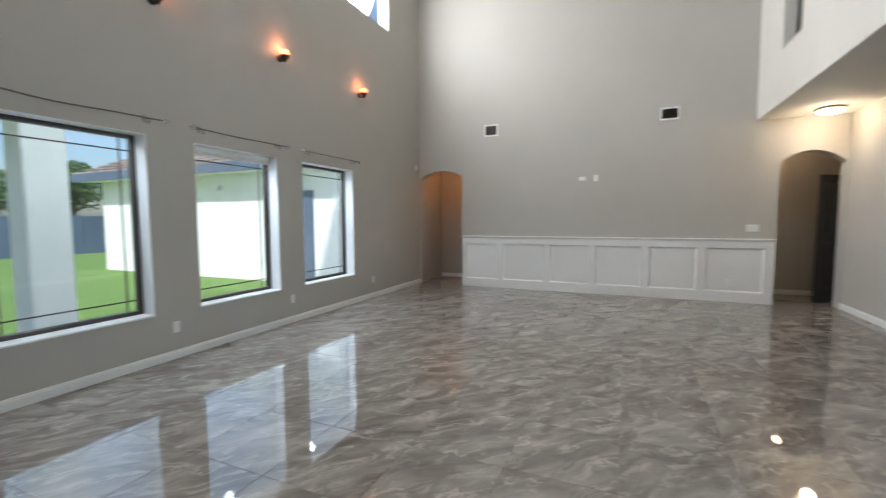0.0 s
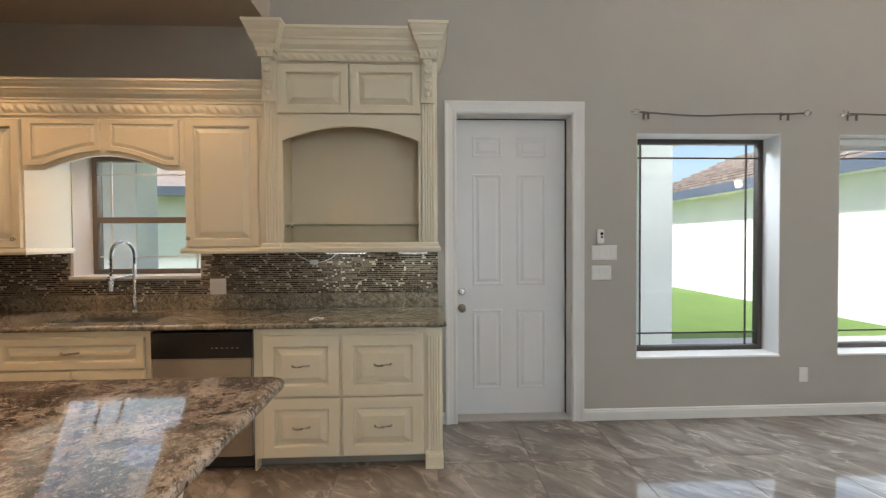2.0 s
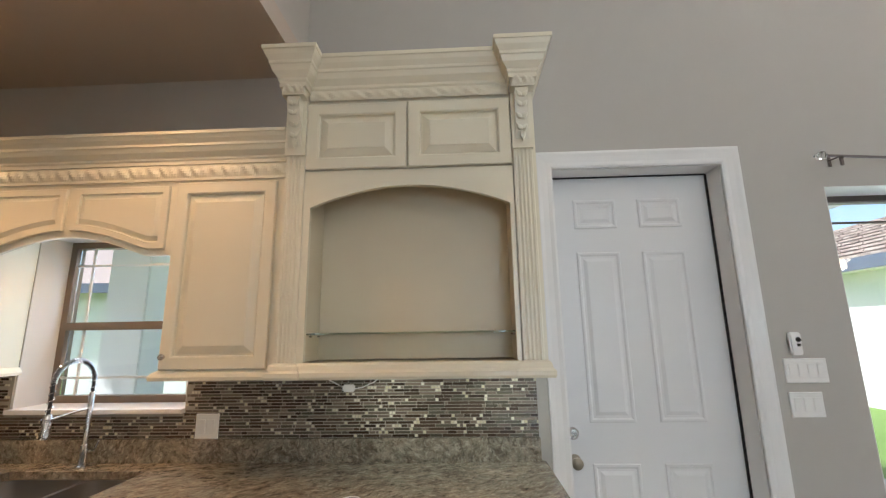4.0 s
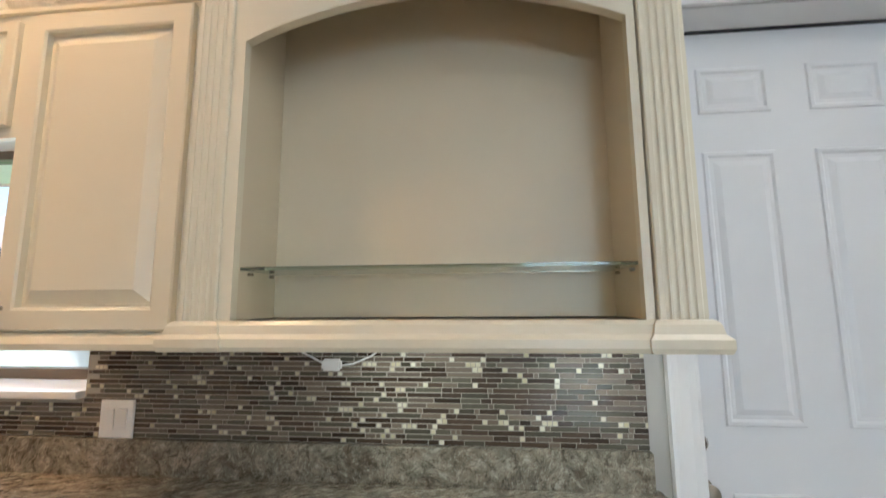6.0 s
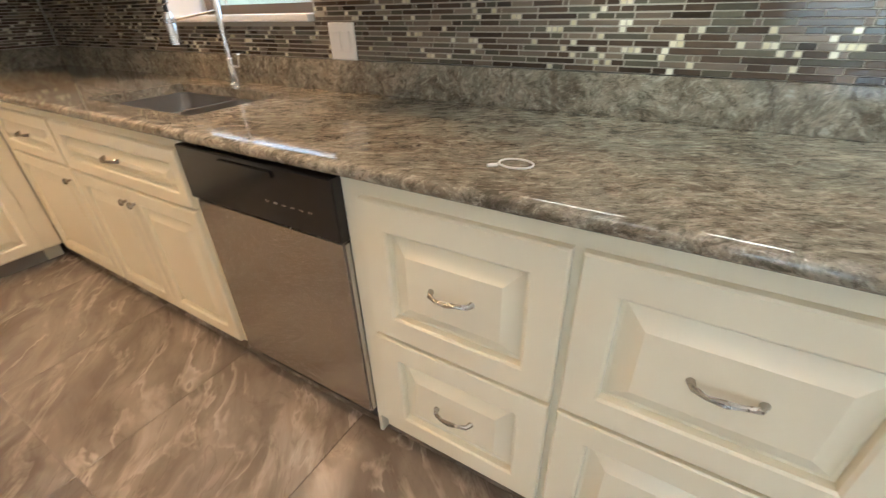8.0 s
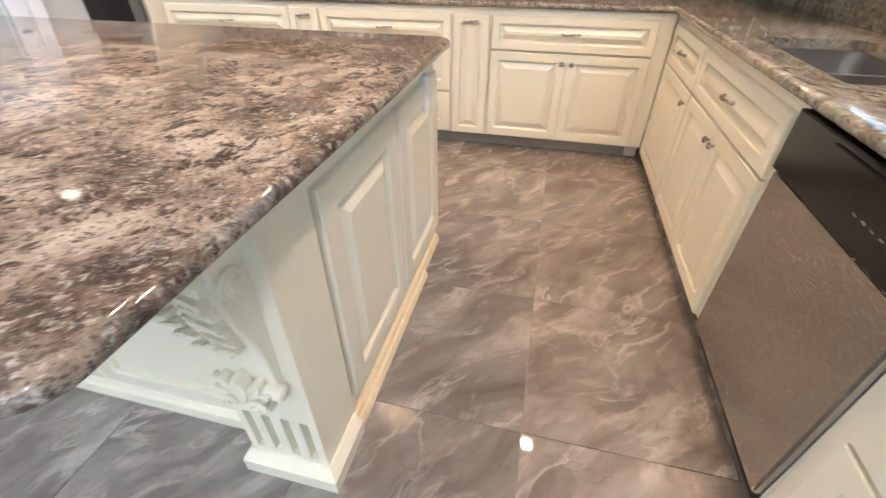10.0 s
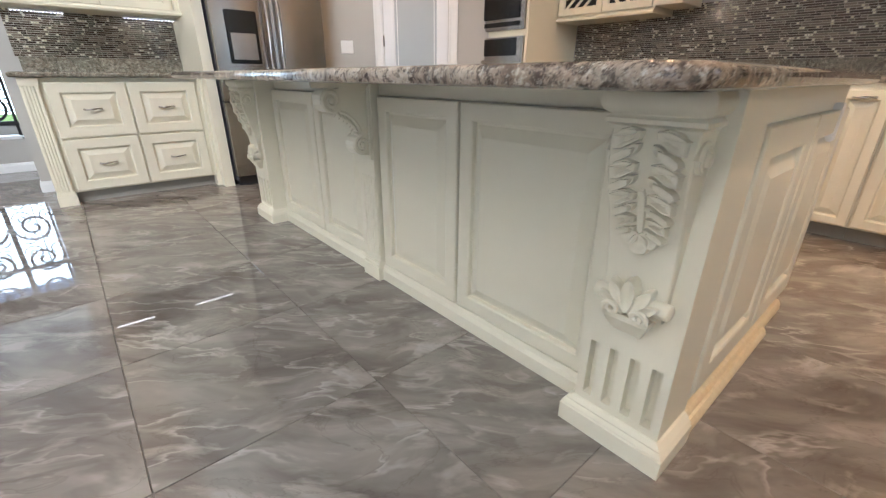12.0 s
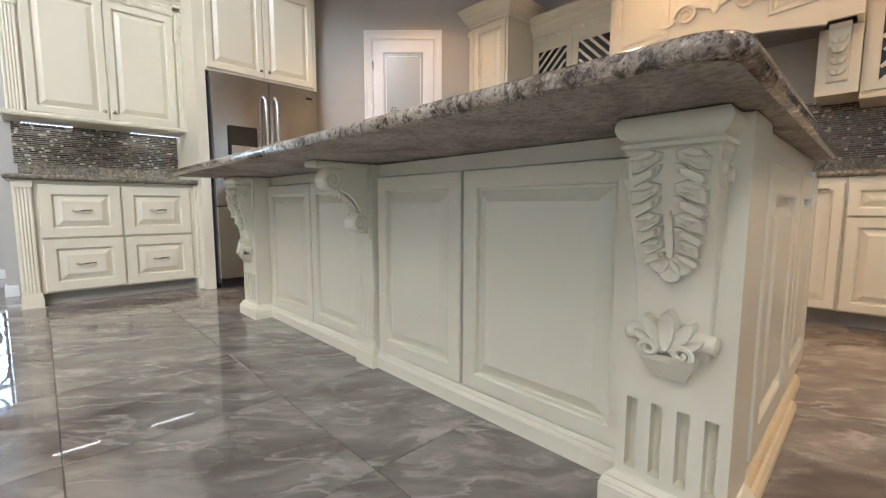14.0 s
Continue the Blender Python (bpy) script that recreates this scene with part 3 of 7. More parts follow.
# wainscot on the far wall
wains = thing("wainscot", "white panelled wainscot along the far wall", "wainscot", pose(1.025, FARY, 0), kind="structure")
bm = B()
WL = 5.365
box(bm, 0, WL, -0.012, 0, 0, 1.03)
part("backing", bm, TRIM, wains)
bm = B()
sweep(bm, [(0, 1.02), (0.044, 1.02), (0.048, 1.035), (0.058, 1.045), (0.058, 1.062), (0, 1.065)], [(0, 0), (WL, 0)])
part("cap_rail", bm, TRIM, wains)
bm = B()
box(bm, 0, WL, -0.040, -0.012, 0.0, 0.17, 0.003)
part("bottom_rail", bm, TRIM, wains)
bm = B()
box(bm, 0, WL, -0.040, -0.012, 0.91, 1.02, 0.003)
part("top_rail", bm, TRIM, wains)
edges = [0.0, 0.06, 0.76, 0.88, 1.70, 1.82, 2.53, 2.65, 3.43, 3.55, 4.29, 4.41, 5.23, WL]
for u, v in zip(edges[::2], edges[1::2]):
    bm = B()
    box(bm, u, v, -0.040, -0.012, 0.17, 0.91, 0.003)
    part("stile", bm, TRIM, wains)
for u, v in zip(edges[1::2], edges[2::2]):
    bm = B()
    rings(bm, [rect_loop(u, v, 0.17, 0.91, -0.036, 0), rect_loop(u, v, 0.17, 0.91, -0.030, 0.012), rect_loop(u, v, 0.17, 0.91, -0.013, 0.02)], False)
    part("panel_moulding", bm, TRIM, wains)

# ---- windows ----


def picture_window(index, ya, yb, z0, z1, blind=False):
    w, h = yb - ya, z1 - z0
    win = thing("window_%d" % index, "tall fixed window in a bronze frame with thin prairie bars", "window", pose(-0.165, ya, z0, 0, 0, 90), kind="structure")
    bm = B()
    rings(bm, [rect_loop(0.002, w - 0.002, 0.002, h - 0.002, 0.06), rect_loop(0.002, w - 0.002, 0.002, h - 0.002, 0.0), rect_loop(0, w, 0, h, 0.0, 0.035), rect_loop(0, w, 0, h, 0.012, 0.04), rect_loop(0, w, 0, h, 0.06, 0.04), rect_loop(0.002, w - 0.002, 0.002, h - 0.002, 0.06)], False)
    part("window_frame", bm, BRONZE, win)
    bm = B()
    box(bm, 0.04, w - 0.04, 0.028, 0.034, 0.04, h - 0.04)
    pane = part("pane", bm, GLASS, win)
    pane.visible_shadow = False
    for x in (0.12, w - 0.14):
        bm = B()
        box(bm, x, x + 0.012, 0.018, 0.027, 0.04, h - 0.04)
        part("glazing_bar", bm, BRONZE, win)
    for z in (0.14, h - 0.16):
        bm = B()
        box(bm, 0.04, w - 0.04, 0.017, 0.026, z, z + 0.012)
        part("glazing_bar", bm, BRONZE, win)
    bm = B()
    box(bm, 0.0, w, -0.18, 0.0, -0.012, 0.004, 0.003)
    part("window_sill", bm, TRIM, win, "white painted sill")
    bm = B()
    for x in (0, w - 0.004):
        box(bm, x, x + 0.004, -0.164, 0.0, 0.004, h)
    box(bm, 0.004, w - 0.004, -0.164, 0.0, h - 0.004, h)
    part("reveal", bm, TRIM, win, "pale painted reveal")
    if blind:
        bm = B()
        box(bm, 0.02, w - 0.02, -0.05, -0.012, h - 0.06, h - 0.006, 0.004)
        for k in range(9):
            box(bm, 0.025, w - 0.025, -0.045, -0.015, h - 0.068 - 0.004 * k, h - 0.066 - 0.004 * k)
        part("raised_blind", bm, PLASTIC, win, "raised white blind")
        bm = B()
        tube(bm, [(0.10, -0.03, h - 0.06), (0.10, -0.032, h - 0.55)], 0.003, 6)
        part("blind_wand", bm, PLASTIC, win)
    return win


for i, (ya, yb) in enumerate(WINDOWS):
    picture_window(i + 1, ya, yb, WZ0, WZ1, i == 1)
for i, (ya, yb) in enumerate(CLEREST):
    win = thing("window_%d" % (i + 4), "high clerestory window in a white reveal", "window", pose(-0.12, ya, 4.95, 0, 0, 90), kind="structure")
    w = yb - ya
    bm = B()
    rings(bm, [rect_loop(0, w, 0, 1.25, 0.05, 0.002), rect_loop(0, w, 0, 1.25, 0.0, 0.002), rect_loop(0, w, 0, 1.25, 0.0, 0.04), rect_loop(0, w, 0, 1.25, 0.05, 0.04), rect_loop(0, w, 0, 1.25, 0.05, 0.002)], False)
    part("window_frame", bm, TRIM, win)
    bm = B()
    box(bm, 0.04, w - 0.04, 0.02, 0.026, 0.04, 1.21)
    part("pane", bm, GLASS, win).visible_shadow = False

# kitchen window
kw, kh = KW[1] - KW[0], KW[3] - KW[2]
win = thing("window_7", "single-hung kitchen window with thin grille bars", "window", pose(-0.185, KW[0], KW[2], 0, 0, 90), kind="structure")
TANFRAME = painted("tan_aluminium", (0.20, 0.155, 0.115), 0.4, 0.06)
bm = B()
rings(bm, [rect_loop(0, kw, 0, kh, 0.06, 0.002), rect_loop(0, kw, 0, kh, 0.0, 0.002), rect_loop(0, kw, 0, kh, 0.0, 0.04), rect_loop(0, kw, 0, kh, 0.06, 0.04), rect_loop(0, kw, 0, kh, 0.06, 0.002)], False)
part("window_frame", bm, TANFRAME, win)
bm = B()
box(bm, 0.04, kw - 0.04, -0.006, 0.05, 0.40, 0.445, 0.004)
part("meeting_rail", bm, TANFRAME, win)
bm = B()
box(bm, 0.041, kw - 0.041, 0.028, 0.034, 0.041, kh - 0.041)
part("pane", bm, GLASS, win).visible_shadow = False
for x in (0.13, kw - 0.14):
    bm = B()
    box(bm, x, x + 0.012, 0.016, 0.026, 0.041, kh - 0.041)
    part("grille_bar", bm, PLASTIC, win)
for z in (0.13, kh - 0.15):
    bm = B()
    box(bm, 0.041, kw - 0.041, 0.015, 0.025, z, z + 0.012)
    part("grille_bar", bm, PLASTIC, win)
bm = B()
box(bm, -0.004, kw + 0.004, -0.225, 0.0, -0.02, 0.003, 0.003)
part("window_sill", bm, TRIM, win)
bm = B()
for x in (0, kw - 0.004):
    box(bm, x, x + 0.004, -0.184, 0.0, 0.003, kh)
box(bm, 0.004, kw - 0.004, -0.184, 0.0, kh - 0.004, kh)
part("reveal", bm, TRIM, win)


def curtain_rod(ya, yb, sag):
    """A bare rod over a window, sagging between its two brackets."""
    rod = thing("curtain_rod", "thin dark curtain rod on wall brackets, bare and sagging", "curtain rod", pose(0, ya, 2.375, 0, 0, 90), "rods over the windows")
    w = yb - ya
    bm = B()
    tube(bm, [(w * k / 16, -0.07, -sag * math.sin(math.pi * k / 16) * (1 + 0.5 * math.sin(2 * math.pi * k / 16))) for k in range(17)], 0.0075, 8)
    part("rod", bm, ALU, rod, smooth=True)
    for x in (0.07, w - 0.12):
        bm = B()
        box(bm, x - 0.008, x + 0.008, -0.004, 0.0, -0.035, 0.03, 0.001)
        tube(bm, [(x, -0.003, 0.0), (x, -0.06, -0.004), (x, -0.078, -0.02), (x, -0.085, -0.008)], 0.004, 6)
        box(bm, x - 0.006, x + 0.006, -0.075, -0.065, -0.055, -0.012)
        part("bracket", bm, ALU, rod)
    for x in (-0.03, w + 0.03):
        bm = B()
        lathe(bm, [(0.008, -0.03), (0.01, -0.012), (0.022, -0.004), (0.024, 0.012), (0.016, 0.026), (0.002, 0.03)], (x, -0.07, 0.0), "x", 12)
        part("finial", bm, GLASS, rod, "clear faceted finial")


for (ya, yb), sag in zip(((1.48, 2.77), (3.13, 4.385), (4.735, 6.0)), (0.02, 0.008, 0.004)):
    curtain_rod(ya, yb, sag)

# ---- back door ----
door = thing("door_1", "white six-panel exterior door, shut, with dark knob and deadbolt", "door", pose(-0.135, 0.096, 0, 0, 0, 90), kind="structure")
LW, LH = 0.888, 2.368
bm = B()
box(bm, 0.0, LW, 0.0, 0.042, 0.012, LH)
leaf = part("leaf", bm, DOORW, door)
for z0, z1 in ((0.215, 0.855), (1.05, 1.935), (2.07, 2.235)):
    for x0, x1 in ((0.135, 0.37), (0.49, 0.725)):
        bm = B()
        rings(bm, [rect_loop(x0, x1, z0, z1, 0.0), rect_loop(x0, x1, z0, z1, -0.006, 0.004), rect_loop(x0, x1, z0, z1, -0.006, 0.014), rect_loop(x0, x1, z0, z1, -0.0005, 0.022),
                   rect_loop(x0, x1, z0, z1, -0.0005, 0.034), rect_loop(x0, x1, z0, z1, -0.007, 0.052)])
        part("panel", bm, DOORW, leaf)
bm = B()
lathe(bm, [(0.032, 0.0), (0.032, -0.006), (0.012, -0.012), (0.012, -0.035), (0.027, -0.045), (0.029, -0.06), (0.018, -0.07), (0.002, -0.072)], (0.045, 0.0, 0.87), "y", 18)
part("door_knob", bm, BRASS, door, "dark round door knob", smooth=True)
bm = B()
lathe(bm, [(0.03, 0.0), (0.03, -0.008), (0.022, -0.018), (0.002, -0.019)], (0.045, 0.0, 1.00), "y", 16)
box(bm, 0.040, 0.050, -0.03, -0.015, 0.985, 1.015)
part("deadbolt", bm, NICKEL, door, smooth=False)
bm = B()
box(bm, -0.004, 0.001, -0.130, 0.04, 0, LH + 0.008)
box(bm, LW - 0.001, LW + 0.004, -0.130, 0.04, 0, LH + 0.008)
box(bm, 0.001, LW - 0.001, -0.130, 0.04, LH + 0.003, LH + 0.008)
part("jamb", bm, TRIM, door)
bm = B()
box(bm, LW - 0.009, LW - 0.001, -0.012, 0.0, 0.01, LH)
box(bm, 0.001, LW - 0.009, -0.012, 0.0, LH - 0.003, LH + 0.003)
part("weather_strip", bm, RUBBER, door, "black rubber weather strip")
bm = B()
box(bm, 0.0, LW, -0.125, 0.03, 0.0, 0.012)
part("threshold", bm, CONCRETE, door, "pale worn threshold")
CAS = [(0, -0.001), (0, -0.014), (0.012, -0.018), (0.03, -0.015), (0.06, -0.02), (0.078, -0.026), (0.09, -0.026), (0.09, -0.001)]


def casing(parent, x0, x1, top, mat, y=-0.13, w=0.09):
    """Mitred door casing round an opening x0..x1, its face to -y."""
    bm = B()
    lps = []
    for sx, px, pz in ((-1, x0, 0.0), (-1, x0, top), (1, x1, top), (1, x1, 0.0)):
        lps.append([(px + sx * o * w / 0.09, y + dy, pz + (o * w / 0.09 if pz > 0 else 0)) for o, dy in CAS])
    vs = [[bm.verts.new(p) for p in lp] for lp in lps]
    for a, c in zip(vs, vs[1:]):
        for j in range(len(CAS)):
            bm.faces.new((a[j], a[(j + 1) % len(CAS)], c[(j + 1) % len(CAS)], c[j]))
    part("casing", bm, mat, parent)


casing(door, -0.002, LW + 0.002, LH + 0.006, TRIM, -0.135)

# ---- switches, outlets, vents ----


def plate(name, label, category, m, w, h, rockers=0, holes=0):
    ob = thing(name, label, category, m)
    bm = B()
    rings(bm, [rect_loop(-w / 2, w / 2, -h / 2, h / 2, 0), rect_loop(-w / 2, w / 2, -h / 2, h / 2, -0.004, 0.001), rect_loop(-w / 2, w / 2, -h / 2, h / 2, -0.006, 0.004)])
    part("plate", bm, PLASTIC, ob)
    for k in range(rockers):
        x = (k - (rockers - 1) / 2) * 0.045
        bm = B()
        rings(bm, [rect_loop(x - 0.016, x + 0.016, -0.033, 0.033, -0.0061), [(x - 0.015, -0.007, -0.032), (x + 0.015, -0.007, -0.032), (x + 0.015, -0.011, 0.032), (x - 0.015, -0.011, 0.032)]])
        part("rocker", bm, PLASTIC, ob)
    for k in range(holes):
        bm = B()
        z = (k - (holes - 1) / 2) * 0.04
        lathe(bm, [(0.016, -0.0061), (0.0155, -0.0085), (0.001, -0.0086)], (0, 0, z), "y", 14)
        part("socket", bm, PLASTIC, ob)
    return ob


plate("light_switch", "white four-gang rocker switch plate on the greige wall", "light switch", pose(0, 1.24, 1.308, 0, 0, 90), 0.20, 0.115, 4)
plate("light_switch", "white three-gang switch plate on the greige wall", "light switch", pose(0, 1.218, 1.152, 0, 0, 90), 0.155, 0.115, 3)
for y in (2.86, 4.49, 6.5):
    plate("wall_outlet", "white double outlet low on the window wall", "outlet", pose(0, y, 0.325, 0, 0, 90), 0.07, 0.115, 0, 2)
plate("light_switch", "white double switch plate above the wainscot", "light switch", pose(6.09, FARY, 1.24), 0.17, 0.115, 3)
plate("wall_outlet", "white outlet set in the wainscot panel", "outlet", pose(5.80, FARY - 0.0121, 0.32), 0.12, 0.115, 0, 2)
plate("cable_plate", "small white cable plate high on the far wall", "wall plate", pose(3.42, FARY, 2.16), 0.12, 0.07)
plate("cable_plate", "small white cable plate high on the far wall", "wall plate", pose(3.66, FARY, 2.16), 0.075, 0.115, 0, 1)
remote = thing("remote_cradle", "small white wall remote cradle with a dark sensor", "remote control", pose(0, 1.205, 1.435, 0, 0, 90))
bm = B()
box(bm, -0.028, 0.028, -0.022, 0, -0.055, 0.055, 0.006)
part("shell", bm, PLASTIC, remote)
bm = B()
lathe(bm, [(0.012, -0.0225), (0.012, -0.026), (0.002, -0.027)], (0.008, 0, 0.02), "y", 12)
part("sensor", bm, BLACK, remote)
bm = B()
box(bm, 0.0, 0.016, -0.025, -0.0225, -0.012, 0.0)
part("button", bm, BLACK, remote)
det = thing("wall_sensor", "small white motion detector in the corner", "alarm sensor", pose(0, 8.2, 2.52, 0, 0, 90))
bm = B()
box(bm, -0.03, 0.03, -0.04, 0, -0.05, 0.05, 0.01)
part("shell", bm, PLASTIC, det)


def vent(m, w, h):
    ob = thing("air_vent", "white framed wall air vent with dark slats", "air vent", m, "vents on the far wall")
    bm = B()
    rings(bm, [rect_loop(-w / 2, w / 2, -h / 2, h / 2, 0), rect_loop(-w / 2, w / 2, -h / 2, h / 2, -0.012, 0.004), rect_loop(-w / 2, w / 2, -h / 2, h / 2, -0.012, 0.028), rect_loop(-w / 2, w / 2, -h / 2, h / 2, -0.002, 0.03)], False)
    part("vent_frame", bm, TRIM, ob)
    # dark sheet in place of the shaded hollow behind the slats
    bm = B()
    box(bm, -w / 2 + 0.03, w / 2 - 0.03, -0.003, -0.001, -h / 2 + 0.03, h / 2 - 0.03)
    part("backing", bm, DUCT_SHADE, ob)
    n = 9
    for k in range(n):
        z = -h / 2 + 0.036 + (h - 0.072) * k / (n - 1)
        bm = B()
        prism(bm, [(-0.012, z - 0.004), (-0.004, z + 0.005), (-0.0035, z + 0.0035), (-0.0115, z - 0.0055)], -w / 2 + 0.03, w / 2 - 0.03, "x")
        part("slat", bm, ALU, ob)


vent(pose(1.635, FARY, 3.205), 0.29, 0.24)
vent(pose(4.84, FARY, 3.21), 0.30, 0.22)
vent(pose(6.34, 7.2, LOFTZ, -90), 0.28, 0.20)

# ---- sconces ----
for y in (2.776, 4.384, 6.16):
    ob = thing("wall_sconce", "dark iron wall sconce with a lit amber glass bowl", "wall lamp", pose(0, y, 3.54, 0, 0, 90), "sconces over the windows")
    bm = B()
    lathe(bm, [(0.045, 0.0), (0.045, -0.008), (0.03, -0.016), (0.002, -0.017)], (0, 0, -0.03), "y", 16)
    tube(bm, [(0, -0.01, -0.03), (0, -0.05, -0.07), (0, -0.09, -0.07), (0, -0.095, -0.03)], 0.009, 8)
    part("arm", bm, IRON, ob, smooth=True)
    bm = B()
    lathe(bm, [(0.012, -0.085), (0.03, -0.06), (0.05, -0.03), (0.055, 0.0), (0.05, 0.0), (0.02, -0.04)], (0, -0.095, 0), "z", 16)
    part("cup", bm, IRON, ob, smooth=True)
    bm = B()
    lathe(bm, [(0.03, -0.02), (0.048, 0.0), (0.055, 0.03), (0.048, 0.06), (0.04, 0.06), (0.03, 0.02)], (0, -0.095, 0), "z", 16)
    part("glass_bowl", bm, BULB, ob, "lit amber glass bowl", smooth=True)
    lamp("sconce_light", "POINT", pose(0.11, y, 3.64), 2.0, (1.0, 0.30, 0.12), 0.03)

# flush ceiling light under the loft
ob = thing("ceiling_light", "round flush ceiling light with a lit frosted bowl", "ceiling light", pose(6.83, 7.9, LOFTZ))
bm = B()
lathe(bm, [(0.17, 0.0), (0.175, -0.02), (0.16, -0.03)], sides=28)
part("rim", bm, NICKEL, ob, smooth=True)
bm = B()
lathe(bm, [(0.155, -0.031), (0.14, -0.06), (0.09, -0.085), (0.002, -0.092)], sides=28)
part("bowl", bm, LENS, ob, smooth=True)
lamp("ceiling_light_lamp", "POINT", pose(6.83, 7.9, LOFTZ - 0.16), 19, (1.0, 0.74, 0.46), 0.08)

# warm lamp in the arched hall
ob = thing("ceiling_light", "small recessed warm light in the arched hall", "ceiling light", pose(0.6, 8.9, 2.75))
bm = B()
lathe(bm, [(0.08, 0.0), (0.08, -0.006), (0.06, -0.008), (0.002, -0.004)], sides=20)
part("lens", bm, LENS, ob)
lamp("hall_glow", "POINT", pose(0.6, 8.9, 2.60), 6, (1.0, 0.34, 0.07), 0.05)
# extra light with no fixture, added to brighten the second hall
lamp("hall_glow", "POINT", pose(6.75, 9.1, 2.55), 3.5, (1.0, 0.60, 0.30), 0.06)
# dark door leaf standing in the second hall
ob = thing("hall_door", "dark stained door leaf standing open in the hall", "door", pose(7.06, FARY + 0.36, 0, 0, 0, 35))
bm = B()
box(bm, 0, 0.75, 0, 0.04, 0.01, 2.1, 0.003)
part("leaf", bm, DARKROOM, ob)
bm = B()
raised_panel(bm, 0.1, 0.65, 0.2, 1.0, 0.0, 0.012, 0.03)
part("panel", bm, DARKROOM, ob)
bm = B()
raised_panel(bm, 0.1, 0.65, 1.12, 2.0, 0.0, 0.012, 0.03)
part("panel", bm, DARKROOM, ob)

# ---- kitchen: base cabinets ----


def carcass(parent, w, d, z0=0.09, z1=0.872, toe=0.07):
    bm = B()
    box(bm, 0, w, 0.0, d, z0, z1)
    body = part("body", bm, CREAM, parent)
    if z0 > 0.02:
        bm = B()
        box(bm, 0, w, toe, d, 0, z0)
        # darker than the cream body: the recess's shade is put into this colour
        part("toe_kick", bm, painted("toe_kick_shade", (0.33, 0.31, 0.27), 0.5, 0.1), parent, "recessed toe kick")
    return body


LEFT = lambda y: pose(0.60, y, 0, 0, 0, 90)
BACK = lambda x: pose(x, -3.42, 0, 0, 0, 180)

# drawers by the back door
cab = thing("drawer_cabinet", "cream four-drawer base cabinet with a fluted corner pilaster", "cabinet", LEFT(-1.185))
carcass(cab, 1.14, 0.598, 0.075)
bm = B()
box(bm, -0.0125, -0.0002, 0.0, 0.30, 0.0, 0.872)
part("end_stile", bm, CREAM, cab)
for x0, x1 in ((0.044, 0.506), (0.524, 1.02)):
    drawer(cab, x0, x1, 0.458, 0.832)
    drawer(cab, x0, x1, 0.085, 0.447)
bm = B()
fluted(bm, 1.045, 1.13, 0.0, 0.10, 0.82, 0.02, 4)
part("pilaster", bm, CREAM, cab, "fluted pilaster")
bm = B()
box(bm, 1.04, 1.135, -0.026, 0.0, 0.82, 0.872, 0.003)
part("pilaster_cap", bm, CREAM, cab)
bm = B()
plinth(bm, 1.04, 1.135, -0.024, 0.05, 0.10)
part("pilaster_foot", bm, CREAM, cab)

# dishwasher
dw = thing("dishwasher", "stainless dishwasher with a black control panel, shut", "dishwasher", LEFT(-1.80))
bm = B()
box(bm, 0.004, 0.602, 0.02, 0.58, 0.02, 0.865)
part("tub", bm, RUBBER, dw)
bm = B()
box(bm, 0.010, 0.600, -0.022, 0.02, 0.10, 0.702, 0.006)
part("door", bm, STEEL, dw, "brushed stainless door panel")
bm = B()
rings(bm, [rect_loop(0.008, 0.602, 0.705, 0.865, 0.02), rect_loop(0.008, 0.602, 0.705, 0.865, -0.026), rect_loop(0.008, 0.602, 0.705, 0.865, -0.030, 0.004)])
panel = part("control_panel", bm, BLACK, dw, "glossy black control panel")
bm = B()
box(bm, 0.20, 0.41, -0.036, -0.0301, 0.835, 0.852, 0.002)
part("latch_grip", bm, BLACK, panel)
for k in range(6):
    bm = B()
    x = 0.36 + k * 0.03
    box(bm, x, x + 0.014, -0.0312, -0.0302, 0.765, 0.770)
    part("button_mark", bm, NICKEL, panel)
bm = B()
box(bm, 0.03, 0.58, 0.05, 0.08, 0.0, 0.099)
part("kick_plate", bm, BLACK, dw)

# sink base
cab = thing("sink_cabinet", "cream sink base cabinet with two doors under a drawer front", "cabinet", LEFT(-2.70))
carcass(cab, 0.892, 0.598, 0.09, 0.64)
bm = B()
box(bm, 0, 0.892, 0.0, 0.02, 0.6401, 0.872)
part("front_rail", bm, CREAM, cab)
drawer(cab, 0.01, 0.862, 0.648, 0.838)
cab_door(cab, 0.01, 0.433, 0.10, 0.638, 0, (0.405, 0.585))
cab_door(cab, 0.439, 0.862, 0.10, 0.638, 0, (0.467, 0.585))
# corner base
cab = thing("corner_cabinet", "cream corner base cabinet with a drawer above a door", "cabinet", LEFT(-3.415))
carcass(cab, 0.708, 0.598)
drawer(cab, 0.10, 0.70, 0.648, 0.838)
cab_door(cab, 0.10, 0.70, 0.10, 0.638, 0, (0.665, 0.585))

filler = thing("corner_filler", "narrow cream filler board between the corner cabinets", "cabinet filler", BACK(0.679))
bm = B()
box(bm, 0.0, 0.075, 0.0, 0.02, 0.09, 0.872, 0.001)
part("board", bm, CREAM, filler)
bm = B()
box(bm, 0.0, 0.075, 0.07, 0.09, 0.0, 0.09)
part("toe_kick", bm, CREAM, filler)

